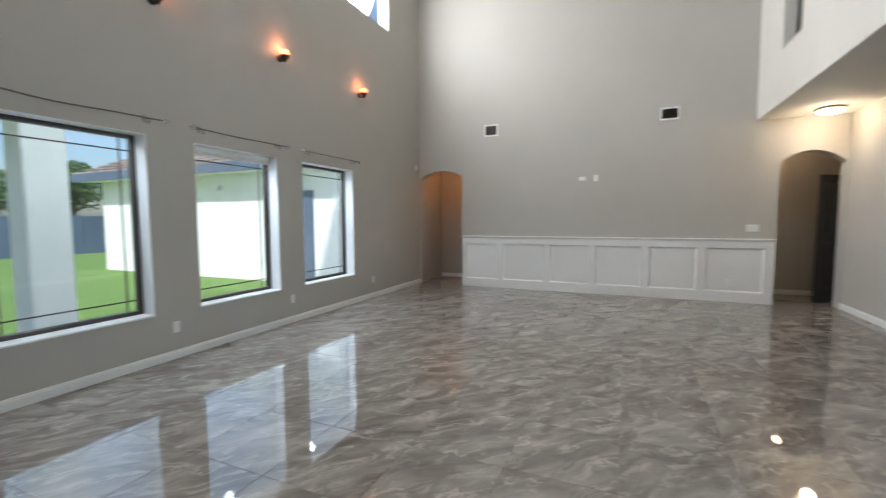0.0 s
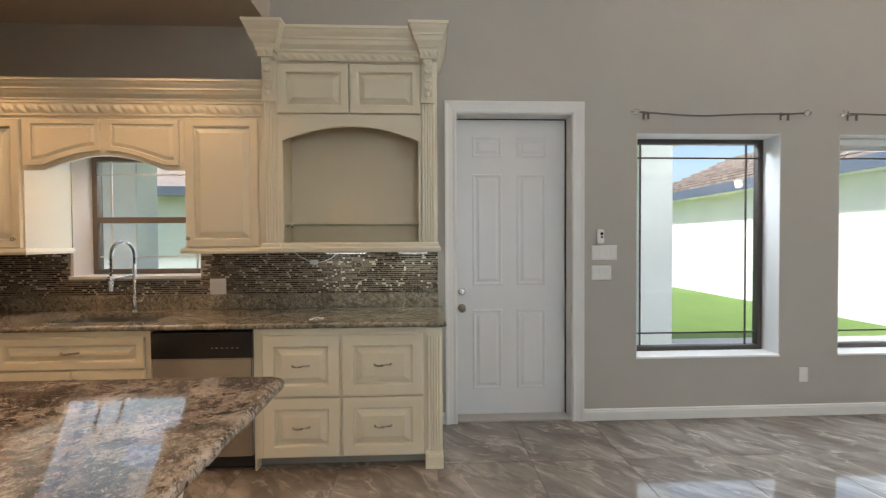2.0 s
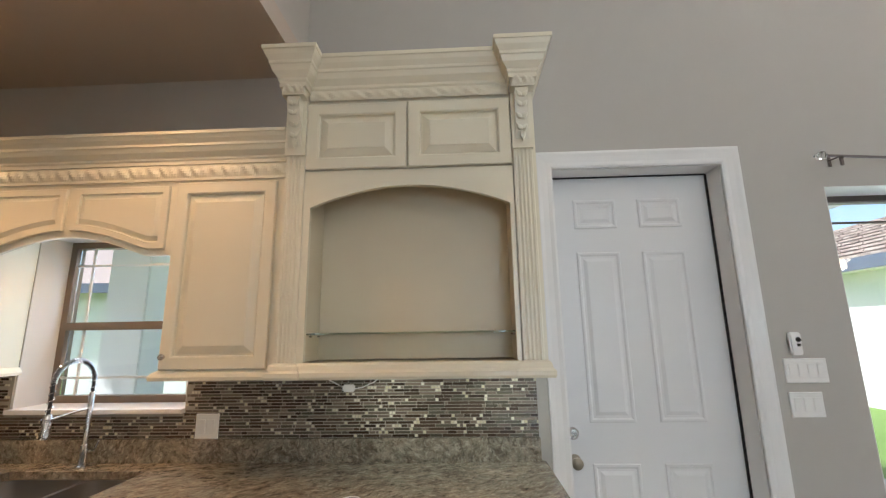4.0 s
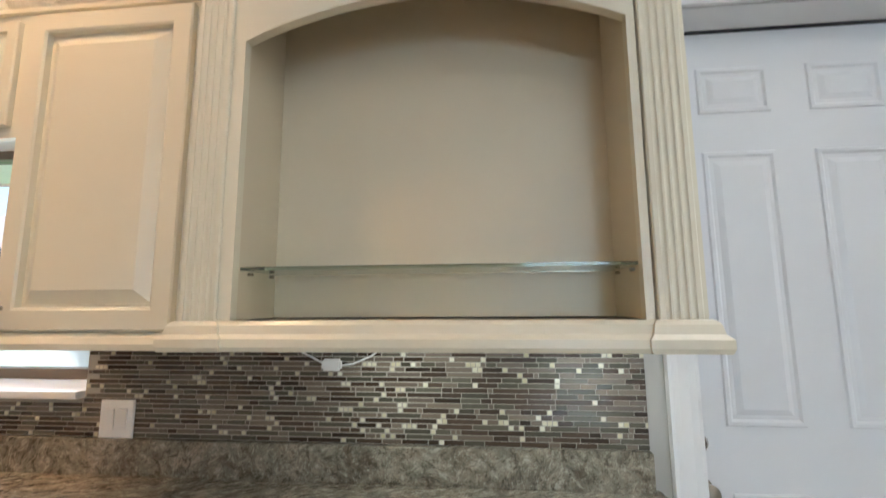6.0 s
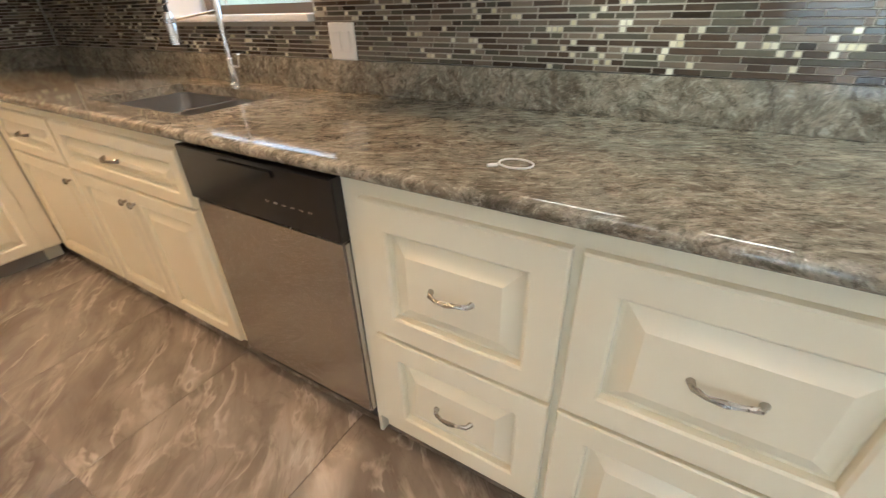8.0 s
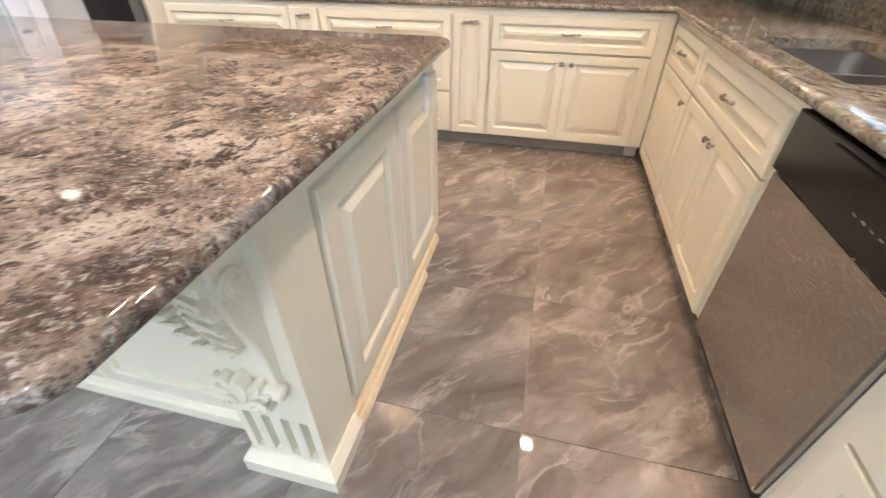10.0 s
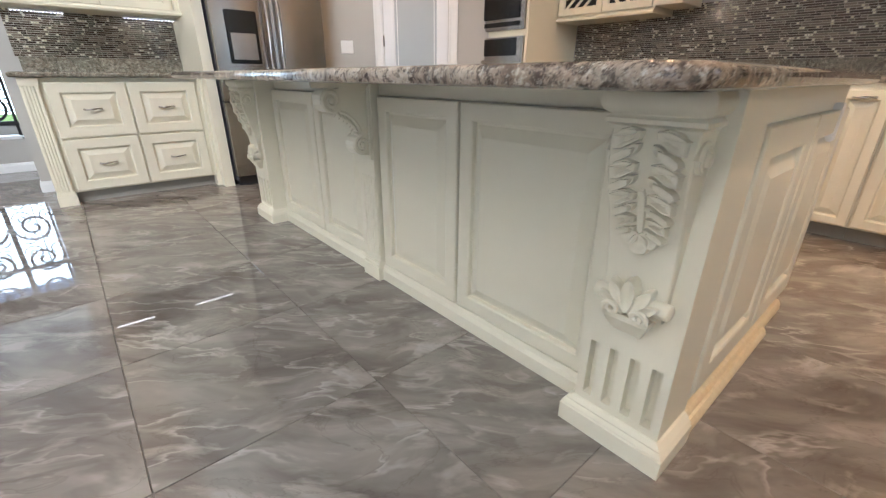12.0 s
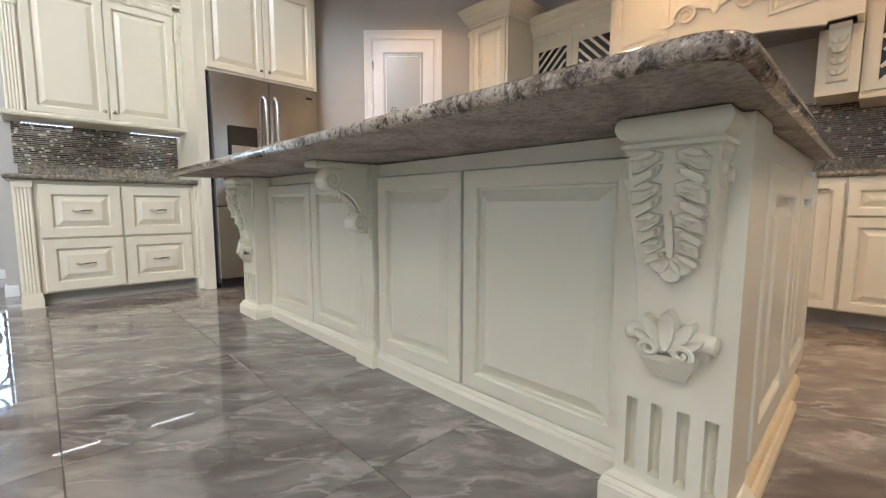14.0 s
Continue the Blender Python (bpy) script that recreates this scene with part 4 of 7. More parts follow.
# back run, from the corner towards the ovens
def back_unit(x0, x1, kind_of):
    w = x1 - x0
    if kind_of == "doors":
        cab = thing("base_cabinet", "cream base cabinet, a wide drawer above two raised-panel doors", "cabinet", BACK(x1))
        carcass(cab, w, 0.598)
        drawer(cab, 0.008, w - 0.008, 0.648, 0.838)
        cab_door(cab, 0.008, w / 2 - 0.003, 0.10, 0.638, 0, (w / 2 - 0.03, 0.585))
        cab_door(cab, w / 2 + 0.003, w - 0.008, 0.10, 0.638, 0, (w / 2 + 0.03, 0.585))
    elif kind_of == "pullout":
        cab = thing("pullout_cabinet", "narrow cream pull-out cabinet with a tall raised panel", "cabinet", BACK(x1))
        carcass(cab, w, 0.598)
        bm = B()
        raised_panel(bm, 0.006, w - 0.006, 0.10, 0.838, 0.0, 0.032, 0.05, 0.03)
        d = part("door", bm, CREAM, cab)
        bm = B()
        pull(bm, w / 2, 0.80, -0.031, 0.09)
        part("pull_handle", bm, NICKEL, d, smooth=True)
    else:
        cab = thing("cooktop_cabinet", "cream drawer cabinet under the cooktop", "cabinet", BACK(x1))
        carcass(cab, w, 0.598)
        for z0, z1 in ((0.648, 0.838), (0.378, 0.638), (0.10, 0.368)):
            drawer(cab, 0.008, w - 0.008, z0, z1)


for x0, x1, k in ((0.68, 1.64, "doors"), (1.642, 1.88, "pullout"), (1.882, 2.78, "drawers"), (2.782, 3.0, "pullout"), (3.002, 3.985, "doors")):
    back_unit(x0, x1, k)

# ---- counters ----
NOSE = [(-0.012, 0.8751)] + [(0.001 + 0.016 * math.sqrt(max(0, 1 - ((k - 4) / 4) ** 2)), 0.8751 + 0.0348 * k / 8) for k in range(9)] + [(-0.012, 0.9099)]
ct = thing("countertop", "polished brown granite worktop along the kitchen walls", "countertop", pose(0, 0, 0))
bm = B()
SX0, SX1, SY0, SY1 = 0.155, 0.52, -2.53, -1.87
for x0, x1, y0, y1 in ((0.002, 0.62, SY1, -0.036), (0.002, SX0, SY0, SY1), (SX1, 0.62, SY0, SY1), (0.002, 0.62, BACKY + 0.002, SY0), (0.62, 3.985, BACKY + 0.002, -3.405)):
    box(bm, x0, x1, y0, y1, 0.875, 0.91)
sweep(bm, NOSE, [(0.002, -0.036), (0.62, -0.036), (0.62, -3.405), (3.985, -3.405)][::-1])
part("slab", bm, COUNTER, ct, smooth=True)
bm = B()
box(bm, 0.002, 0.03, BACKY + 0.03, -0.05, 0.9102, 1.017, 0.002)
part("upstand", bm, COUNTER, ct, "granite upstand")
bm = B()
box(bm, 0.002, 3.985, BACKY + 0.002, BACKY + 0.03, 0.9102, 1.017, 0.002)
part("upstand", bm, COUNTER, ct, "granite upstand")

# sink and tap
sink = thing("sink", "double-bowl stainless undermount sink", "sink", pose(0, 0, 0.68))


def bowl(y0, y1, depth):
    bm = B()
    def lp(i, z):
        pts = []
        x0, x1, a, c = SX0 + i, SX1 - i, y0 + i, y1 - i
        r = 0.05
        for cx, cy, s in ((x1 - r, c - r, 0), (x0 + r, c - r, 1), (x0 + r, a + r, 2), (x1 - r, a + r, 3)):
            for k in range(5):
                an = math.pi / 2 * (s + k / 4)
                pts.append((cx + r * math.cos(an), cy + r * math.sin(an), z))
        return pts
    rings(bm, [lp(-0.012, 0.194), lp(0.0, 0.194), lp(0.004, 0.19 - depth * 0.8), lp(0.02, 0.19 - depth * 0.97), lp(0.05, 0.19 - depth)])
    part("bowl", bm, SINKSTEEL, sink, smooth=True)
    bm = B()
    lathe(bm, [(0.045, 0.0), (0.04, 0.003), (0.03, 0.001), (0.002, 0.0)], ((SX0 + SX1) / 2, (y0 + y1) / 2, 0.191 - depth), sides=18)
    part("drain", bm, CHROME, sink)


bowl(-2.53, -2.155, 0.18)
bowl(-2.135, -1.87, 0.15)
bm = B()
box(bm, SX0, SX1, -2.156, -2.134, 0.165, 0.186, 0.006)
part("divider", bm, SINKSTEEL, sink)

tap = thing("kitchen_tap", "chrome spring-neck kitchen tap with a pull-down sprayer", "tap", pose(0.09, -2.24, 0.91))
bm = B()
lathe(bm, [(0.028, 0), (0.028, 0.006), (0.018, 0.012), (0.0165, 0.10), (0.012, 0.105), (0.012, 0.34), (0.010, 0.345)], sides=16)
part("post", bm, CHROME, tap, smooth=True)
bm = B()
arc = [(0.0, 0.0, 0.34)] + [(0.085 - 0.085 * math.cos(a), -0.02 * (1 - math.cos(a)), 0.40 + 0.10 * math.sin(a)) for a in [math.pi * k / 20 for k in range(21)]] + [(0.17, -0.04, 0.33), (0.172, -0.041, 0.26)]
tube(bm, arc, 0.007, 8)
part("hose", bm, RUBBER, tap, smooth=True)
bm = B()
coil = []
ap = [Vector(p) for p in arc]
for i in range(len(ap) - 1):
    for s in range(16):
        coil.append(ap[i].lerp(ap[i + 1], s / 16))
turns, hel = 46, []
for k, p in enumerate(coil):
    d = (coil[min(k + 1, len(coil) - 1)] - coil[max(k - 1, 0)]).normalized()
    sidev = Vector((0.22, 0.97, 0)).normalized()
    upv = d.cross(sidev)
    an = 2 * math.pi * turns * k / len(coil)
    hel.append(p + (sidev * math.cos(an) + upv * math.sin(an)) * 0.012)
tube(bm, hel, 0.0022, 5)
part("spring", bm, CHROME, tap, "coiled chrome spring", smooth=True)
bm = B()
lathe(bm, [(0.012, 0.27), (0.017, 0.26), (0.018, 0.20), (0.021, 0.185), (0.021, 0.165), (0.002, 0.163)], (0.172, -0.041, 0), sides=16)
part("sprayer", bm, CHROME, tap, smooth=True)
bm = B()
tube(bm, [(0.0, 0.0, 0.27), (0.16, -0.038, 0.245)], 0.005, 8)
lathe(bm, [(0.023, 0.236), (0.023, 0.25), (0.019, 0.25)], (0.172, -0.041, 0), sides=14)
part("holder_arm", bm, CHROME, tap, smooth=True)
bm = B()
tube(bm, [(0, 0.012, 0.07), (0.0, 0.05, 0.075), (0.01, 0.075, 0.12)], [0.008, 0.007, 0.005], 8)
part("lever", bm, CHROME, tap, smooth=True)

# the little ring of tape left on the worktop
ring = thing("plastic_ring", "small white pull-tab ring lying on the granite", "ring", pose(0.488, -0.836, 0.9115))
bm = B()
tube(bm, [(0.026 * math.cos(a), 0.034 * math.sin(a), 0.002) for a in [2 * math.pi * k / 28 for k in range(29)]], 0.002, 6)
tube(bm, [(0.02, -0.03, 0.002), (0.034, -0.045, 0.002)], 0.0035, 6)
part("loop", bm, PLASTIC, ring, smooth=True)

# ---- display hutch over the left counter ----
HW = 1.125
NB = 0.19
hutch = thing("display_hutch", "cream display cabinet with an arched open niche and carved crown", "cabinet", pose(0.412, -1.19, 0, 0, 0, 90))
bm = B()
box(bm, 0.0, 0.02, 0.0, 0.41, 1.335, 2.70)
part("side_panel", bm, CREAM, hutch)
bm = B()
box(bm, HW - 0.02, HW, 0.0, 0.41, 1.335, 2.70)
part("side_panel", bm, CREAM, hutch)
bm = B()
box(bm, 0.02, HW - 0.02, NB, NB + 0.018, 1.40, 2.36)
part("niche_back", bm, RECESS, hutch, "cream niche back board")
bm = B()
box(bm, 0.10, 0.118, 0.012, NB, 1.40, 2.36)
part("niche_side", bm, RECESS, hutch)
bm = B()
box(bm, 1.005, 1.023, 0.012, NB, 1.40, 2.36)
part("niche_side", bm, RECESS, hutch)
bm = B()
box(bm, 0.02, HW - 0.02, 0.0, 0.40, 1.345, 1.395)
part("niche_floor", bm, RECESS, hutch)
bm = B()
box(bm, 0.02, HW - 0.02, 0.012, 0.40, 2.36, 2.60)
box(bm, 0.02, HW - 0.02, 0.0, 0.012, 2.205, 2.60)
part("upper_box", bm, CREAM, hutch)
bm = B()
ox0, ox1 = 0.122, 1.0
pts = [(0.092, 2.23), (0.092, 2.0), (ox0, 2.0), (ox0, 2.062)]
for k in range(1, 20):
    u = k / 20
    pts.append((ox0 + (ox1 - ox0) * u, 2.062 + 0.095 * math.sin(math.pi * u) ** 0.85))
pts += [(ox1, 2.062), (ox1, 2.0), (1.018, 2.0), (1.018, 2.23)]
prism(bm, pts, -0.012, 0.012, "y")
box(bm, 0.092, ox0, -0.012, 0.012, 1.40, 2.0)
box(bm, ox1, 1.018, -0.012, 0.012, 1.40, 2.0)
part("arched_face", bm, CREAM, hutch)
cab_door(hutch, 0.094, 0.550, 2.238, 2.555, -0.004)
cab_door(hutch, 0.557, 1.016, 2.238, 2.555, -0.004)
for x0, x1 in ((0.004, 0.092), (1.022, 1.108)):
    bm = B()
    fluted(bm, x0, x1, 0.0, 1.40, 2.305, 0.02, 4)
    part("pilaster", bm, CREAM, hutch, "fluted pilaster")
    bm = B()
    box(bm, x0 - 0.002, x1 + 0.002, -0.034, 0.0, 2.305, 2.60)
    part("pilaster_head", bm, CREAM, hutch)
    bm = B()
    xc = (x0 + x1) / 2
    prof = [(-0.034, 2.345), (-0.042, 2.36), (-0.046, 2.385), (-0.052, 2.445), (-0.07, 2.485), (-0.082, 2.525), (-0.084, 2.565), (-0.034, 2.565)]
    prism(bm, prof, xc - 0.028, xc + 0.028, "x")
    for zc, yy in ((2.395, -0.05), (2.445, -0.056), (2.495, -0.072), (2.535, -0.083)):
        for s in (-1, 1):
            blob_strip(bm, leaf_outline(xc, zc - 0.015, 0.04, 0.012, math.pi / 2 + s * 0.7), yy + 0.006, 0.014)
    blob_strip(bm, leaf_outline(xc, 2.38, 0.05, 0.014, -math.pi / 2), -0.04, 0.014)
    part("corbel", bm, CREAM, hutch, "small carved acanthus corbel", smooth=True)
bm = B()
BASEM = [(0, 1.335), (0.022, 1.335), (0.026, 1.345), (0.026, 1.362), (0.016, 1.372), (0.012, 1.39), (0.006, 1.398), (0, 1.40)]
sweep(bm, BASEM, [(0.0, 0.40), (0.0, -0.02), (0.094, -0.02), (0.094, -0.012), (1.02, -0.012), (1.02, -0.02), (1.12, -0.02), (1.12, 0.40)])
part("base_moulding", bm, CREAM, hutch)
bm = B()
P = [(-0.004, 0.40), (-0.004, -0.09), (0.098, -0.09), (0.098, -0.012), (1.016, -0.012), (1.016, -0.09), (1.124, -0.09), (1.124, 0.40)]
for xa, xb in ((-0.003, 0.097), (1.017, 1.123)):
    box(bm, xa, xb, -0.089, -0.034, 2.57, 2.765)
box(bm, 0.097, 1.017, -0.011, 0.35, 2.56, 2.765)
sweep(bm, [(o * 0.66, 2.605 + h) for o, h in CROWN], P)
frieze(bm, 0.105, 1.01, -0.026, 2.57, 2.62, 0.085, 0.010)
frieze(bm, 0.003, 0.093, -0.0895, 2.575, 2.63, 0.045, 0.012)
frieze(bm, 1.022, 1.118, -0.0895, 2.575, 2.63, 0.045, 0.012)
part("crown_moulding", bm, CREAM, hutch, "stepped crown with a carved frieze")
bm = B()
box(bm, 0.12, 1.003, 0.02, NB - 0.002, 1.512, 1.520)
part("glass_shelf", bm, SHELFGLASS, hutch, "green-edged glass shelf")
for x in (0.122, 0.995):
    for y in (0.05, 0.15):
        bm = B()
        lathe(bm, [(0.004, 0.0), (0.004, 0.012), (0.001, 0.012)], (x, y, 1.505), "x", 8)
        part("shelf_pin", bm, NICKEL, hutch)
# light fittings under the hutch
for x0, x1 in ((0.34, 0.62), (0.85, 1.06)):
    ob = thing("under_cabinet_light", "slim lit under-cabinet light bar", "cabinet light", pose(0.20, -1.19, 1.335, 0, 0, 90), "lights under the hutch")
    bm = B()
    box(bm, x0, x1, -0.03, 0.05, -0.014, -0.001, 0.003)
    part("housing", bm, PLASTIC, ob)
    bm = B()
    for k in range(12):
        x = x0 + (x1 - x0) * (k + 0.5) / 12
        box(bm, x - 0.004, x + 0.004, 0.0, 0.02, -0.017, -0.0145)
    part("led_row", bm, LED, ob, kind="stuff")
    lamp("under_cabinet_lamp", "AREA", look((0.19, -1.19 + (x0 + x1) / 2, 1.312), (0.10, -1.19 + (x0 + x1) / 2, 0.9)), 0.38, (0.97, 1.0, 0.84), x1 - x0, 0.03)
cable = thing("power_cable", "white lamp cable with a small adapter hanging under the cabinet", "cable", pose(0.04, -0.95, 1.30))
bm = B()
tube(bm, [(0.0, 0.15, 0.02), (0.0, 0.10, -0.02), (0.0, 0.04, -0.045), (0.0, 0.0, -0.05)], 0.003, 6)
tube(bm, [(0.0, -0.05, -0.045), (0.0, -0.12, -0.01), (0.0, -0.17, 0.028)], 0.003, 6)
part("wire", bm, PLASTIC, cable)
bm = B()
box(bm, -0.012, 0.012, -0.055, 0.005, -0.065, -0.03, 0.006)
part("adapter", bm, PLASTIC, cable)

# ---- left upper cabinets and valance ----
UP = lambda y: pose(0.36, y, 0, 0, 0, 90)
cab = thing("upper_cabinet", "cream wall cabinet with one raised-panel door", "cabinet", UP(-1.722))
bm = B()
box(bm, 0, 0.528, 0.0, 0.358, 1.345, 2.23)
part("body", bm, CREAM, cab)
cab_door(cab, 0.008, 0.476, 1.375, 2.215, 0, (0.032, 1.43))
bm = B()
sweep(bm, [(0, 1.33), (0.025, 1.33), (0.028, 1.345), (0.02, 1.36), (0.008, 1.37), (0, 1.37)], [(0.0, 0.355), (0.0, 0.0), (0.528, 0.0)])
part("light_rail", bm, CREAM, cab)
cab = thing("upper_cabinet", "cream corner wall cabinet with two raised-panel doors", "cabinet", UP(-3.69))
bm = B()
box(bm, 0, 0.95, 0.0, 0.358, 1.345, 2.23)
part("body", bm, CREAM, cab)
cab_door(cab, 0.012, 0.47, 1.375, 2.205, 0, (0.44, 1.43))
cab_door(cab, 0.478, 0.938, 1.375, 2.205, 0, (0.905, 1.43))
bm = B()
sweep(bm, [(0, 1.33), (0.025, 1.33), (0.028, 1.345), (0.02, 1.36), (0.008, 1.37), (0, 1.37)], [(0.0, 0.0), (0.95, 0.0), (0.95, 0.355)])
part("light_rail", bm, CREAM, cab)

val = thing("arched_valance", "cream arched wooden valance over the sink window", "valance", pose(0.36, -2.74, 0, 0, 0, 90))
VW = 1.016
def varch(x):
    u = x / VW
    return 1.877 + (0.095 * math.sin(math.pi * (u - 0.12) / 0.76) ** 1.0 if 0.12 < u < 0.88 else 0.0)
xs = [VW * k / 40 for k in range(41)]
bm = B()
prism(bm, [(x, varch(x)) for x in xs] + [(VW, 2.23), (0, 2.23)], 0.0, 0.02, "y")
box(bm, 0, VW, 0.02, 0.35, 2.20, 2.23)
part("board", bm, CREAM, val)
for x0, x1 in ((0.03, VW / 2 - 0.02), (VW / 2 + 0.02, VW - 0.03)):
    bm = B()
    n = 14
    low = [(x0 + (x1 - x0) * k / n, varch(x0 + (x1 - x0) * k / n) + 0.03) for k in range(n + 1)]
    shaped_panel(bm, low + [(x1, 2.205), (x0, 2.205)], 0.0, 0.016, 0.03, 0.02)
    part("panel", bm, CREAM, val)

puck = thing("puck_light", "small round warm light under the board behind the valance", "cabinet light", pose(0.20, -2.22, 2.20))
bm = B()
lathe(bm, [(0.045, 0.0), (0.045, -0.012), (0.038, -0.016)], sides=20)
part("housing", bm, PLASTIC, puck, smooth=True)
bm = B()
lathe(bm, [(0.037, -0.0155), (0.02, -0.018), (0.002, -0.019)], sides=20)
part("lens", bm, LENS, puck)
lamp("puck_lamp", "SPOT", look((0.20, -2.22, 2.175), (0.20, -2.22, 0)), 9, (1.0, 0.52, 0.20), 0.03, spread=150)

cr = thing("cabinet_crown", "cream crown moulding with a carved rope frieze over the wall cabinets", "crown moulding", pose(0.36, -3.69, 0, 0, 0, 90))
bm = B()
box(bm, 0, 2.495, 0.0, 0.35, 2.2301, 2.32)
sweep(bm, [(0.002 + o * 0.75, 2.31 + h * 0.8) for o, h in CROWN], [(0.0, 0.0), (2.495, 0.0)])
part("moulding", bm, CREAM, cr)
bm = B()
frieze(bm, 0.0, 2.495, -0.004, 2.242, 2.308, 0.075, 0.016)
sweep(bm, [(0, 2.2301), (0.012, 2.2301), (0.012, 2.242), (0, 2.245)], [(0.0, 0.0), (2.495, 0.0)])
part("rope_frieze", bm, CREAM, cr, "carved rope frieze")

# ---- back wall uppers, hood and ovens ----
UB = lambda x: pose(x, -3.70, 0, 0, 0, 180)


def lattice_door(parent, x0, x1, z0, z1, lean):
    bm = B()
    rail = 0.05
    rings(bm, [rect_loop(x0, x1, z0, z1, 0), rect_loop(x0, x1, z0, z1, -0.02), rect_loop(x0, x1, z0, z1, -0.02, rail), rect_loop(x0, x1, z0, z1, -0.012, rail + 0.006), rect_loop(x0, x1, z0, z1, -0.001, rail + 0.006)], False)
    d = part("door", bm, CREAM, parent)
    bm = B()
    box(bm, x0 + rail, x1 - rail, -0.0078, -0.001, z0 + rail, z1 - rail)
    part("dark_glass", bm, BLACK, d, "dark glass behind the lattice")
    a0, a1, b0, b1 = x0 + rail, x1 - rail, z0 + rail, z1 - rail
    step = 0.085
    c = a0 - (b1 - b0)
    while c < a1 + (b1 - b0):
        pts = []
        for u in range(41):
            z = b0 + (b1 - b0) * u / 40
            x = c + (z - b0) if lean > 0 else c + (b1 - b0) - (z - b0)
            if a0 <= x <= a1:
                pts.append((x, z))
        if len(pts) > 2:
            (xa, za), (xb, zb) = pts[0], pts[-1]
            n = Vector((-(zb - za), xb - xa)).normalized() * 0.011
            bm = B()
            prism(bm, [(xa + n.x, za + n.y), (xb + n.x, zb + n.y), (xb - n.x, zb - n.y), (xa - n.x, za - n.y)], -0.013, -0.005, "y")
            part("lattice_bar", bm, CREAM, d)
        c += step


for x0, x1 in ((3.12, 3.985), (0.365, 1.64)):
    w = x1 - x0
    cab = thing("lattice_cabinet", "cream wall cabinet with diagonal lattice doors over dark glass", "cabinet", UB(x1))
    bm = B()
    box(bm, 0, w, 0.0, 0.328, 1.345, 2.27)
    part("body", bm, CREAM, cab)
    lattice_door(cab, 0.02, w / 2 - 0.003, 1.39, 2.235, 1)
    lattice_door(cab, w / 2 + 0.003, w - 0.02, 1.39, 2.235, -1)
    bm = B()
    sweep(bm, [(0, 1.345), (0.025, 1.345), (0.028, 1.36), (0.008, 1.38), (0, 1.38)], [(0.0, 0.0), (w, 0.0)])
    part("light_rail", bm, CREAM, cab)
    bm = B()
    sweep(bm, [(0.004 + o * 0.8, 2.33 + h) for o, h in CROWN], [(0.0, 0.0), (w, 0.0)])
    box(bm, 0, w, 0.0, 0.328, 2.2701, 2.35)
    frieze(bm, 0.0, w, -0.004, 2.275, 2.335, 0.06, 0.012)
    part("crown_moulding", bm, CREAM, cab)

HX0, HX1 = 1.645, 3.115
hood = thing("range_hood", "cream wooden range hood with arched front, scroll onlay and corbels", "range hood", pose(HX1, -3.50, 0, 0, 0, 180))
hw = HX1 - HX0
bm = B()
n = 24
arch = [(0.16 + (hw - 0.32) * k / n, 1.77 + 0.06 * math.sin(math.pi * k / n)) for k in range(n + 1)]
prism(bm, [(0, 1.79), (0.15, 1.79)] + arch + [(hw - 0.15, 1.79), (hw, 1.79), (hw, 2.50), (0, 2.50)], 0.0, 0.03, "y")
part("front_panel", bm, CREAM, hood)
bm = B()
box(bm, 0, 0.03, 0.03, 0.528, 1.79, 2.50)
part("side_panel", bm, CREAM, hood)
bm = B()
box(bm, hw - 0.03, hw, 0.03, 0.528, 1.79, 2.50)
part("side_panel", bm, CREAM, hood)
bm = B()
box(bm, 0.03, hw - 0.03, 0.05, 0.528, 1.86, 1.90)
part("filter_plate", bm, STEEL, hood)
for a, c in ((0.06, 0.44), (hw - 0.44, hw - 0.06)):
    bm = B()
    shaped_panel(bm, [(a, 1.90), (c, 1.93), (c, 2.42), (a, 2.42)], 0.0, 0.012, 0.02, 0.02)
    part("panel", bm, CREAM, hood)
bm = B()
for s in (-1, 1):
    cx = hw / 2
    spiral = []
    for k in range(34):
        a = k / 33 * 3.6 * math.pi
        r = 0.075 * (1 - k / 40)
        spiral.append((cx + s * (0.18 + r * math.cos(a)), -0.012, 2.05 + r * math.sin(a)))
    tube(bm, spiral, [0.011 * (1 - 0.012 * k) for k in range(34)], 6)
    for k in range(6):
        blob_strip(bm, leaf_outline(cx + s * 0.02 * k, 2.03 + 0.012 * k, 0.08, 0.02, math.pi / 2 - s * (0.3 + 0.22 * k)), 0.0, 0.02)
    tube(bm, [(cx + s * (0.25 + 0.03 * k), -0.010, 2.02 - 0.02 * math.sin(k * 0.7)) for k in range(8)], [0.010 - 0.001 * k for k in range(8)], 6)
blob_strip(bm, leaf_outline(hw / 2, 2.0, 0.16, 0.035, math.pi / 2), 0.0, 0.028)
part("scroll_onlay", bm, CREAM, hood, "carved scroll and leaf onlay", smooth=True)
bm = B()
sweep(bm, [(o, 2.33 + h * 1.1) for o, h in CROWN], [(0.0, 0.5), (0.0, 0.0), (hw, 0.0), (hw, 0.5)])
part("crown_moulding", bm, CREAM, hood)
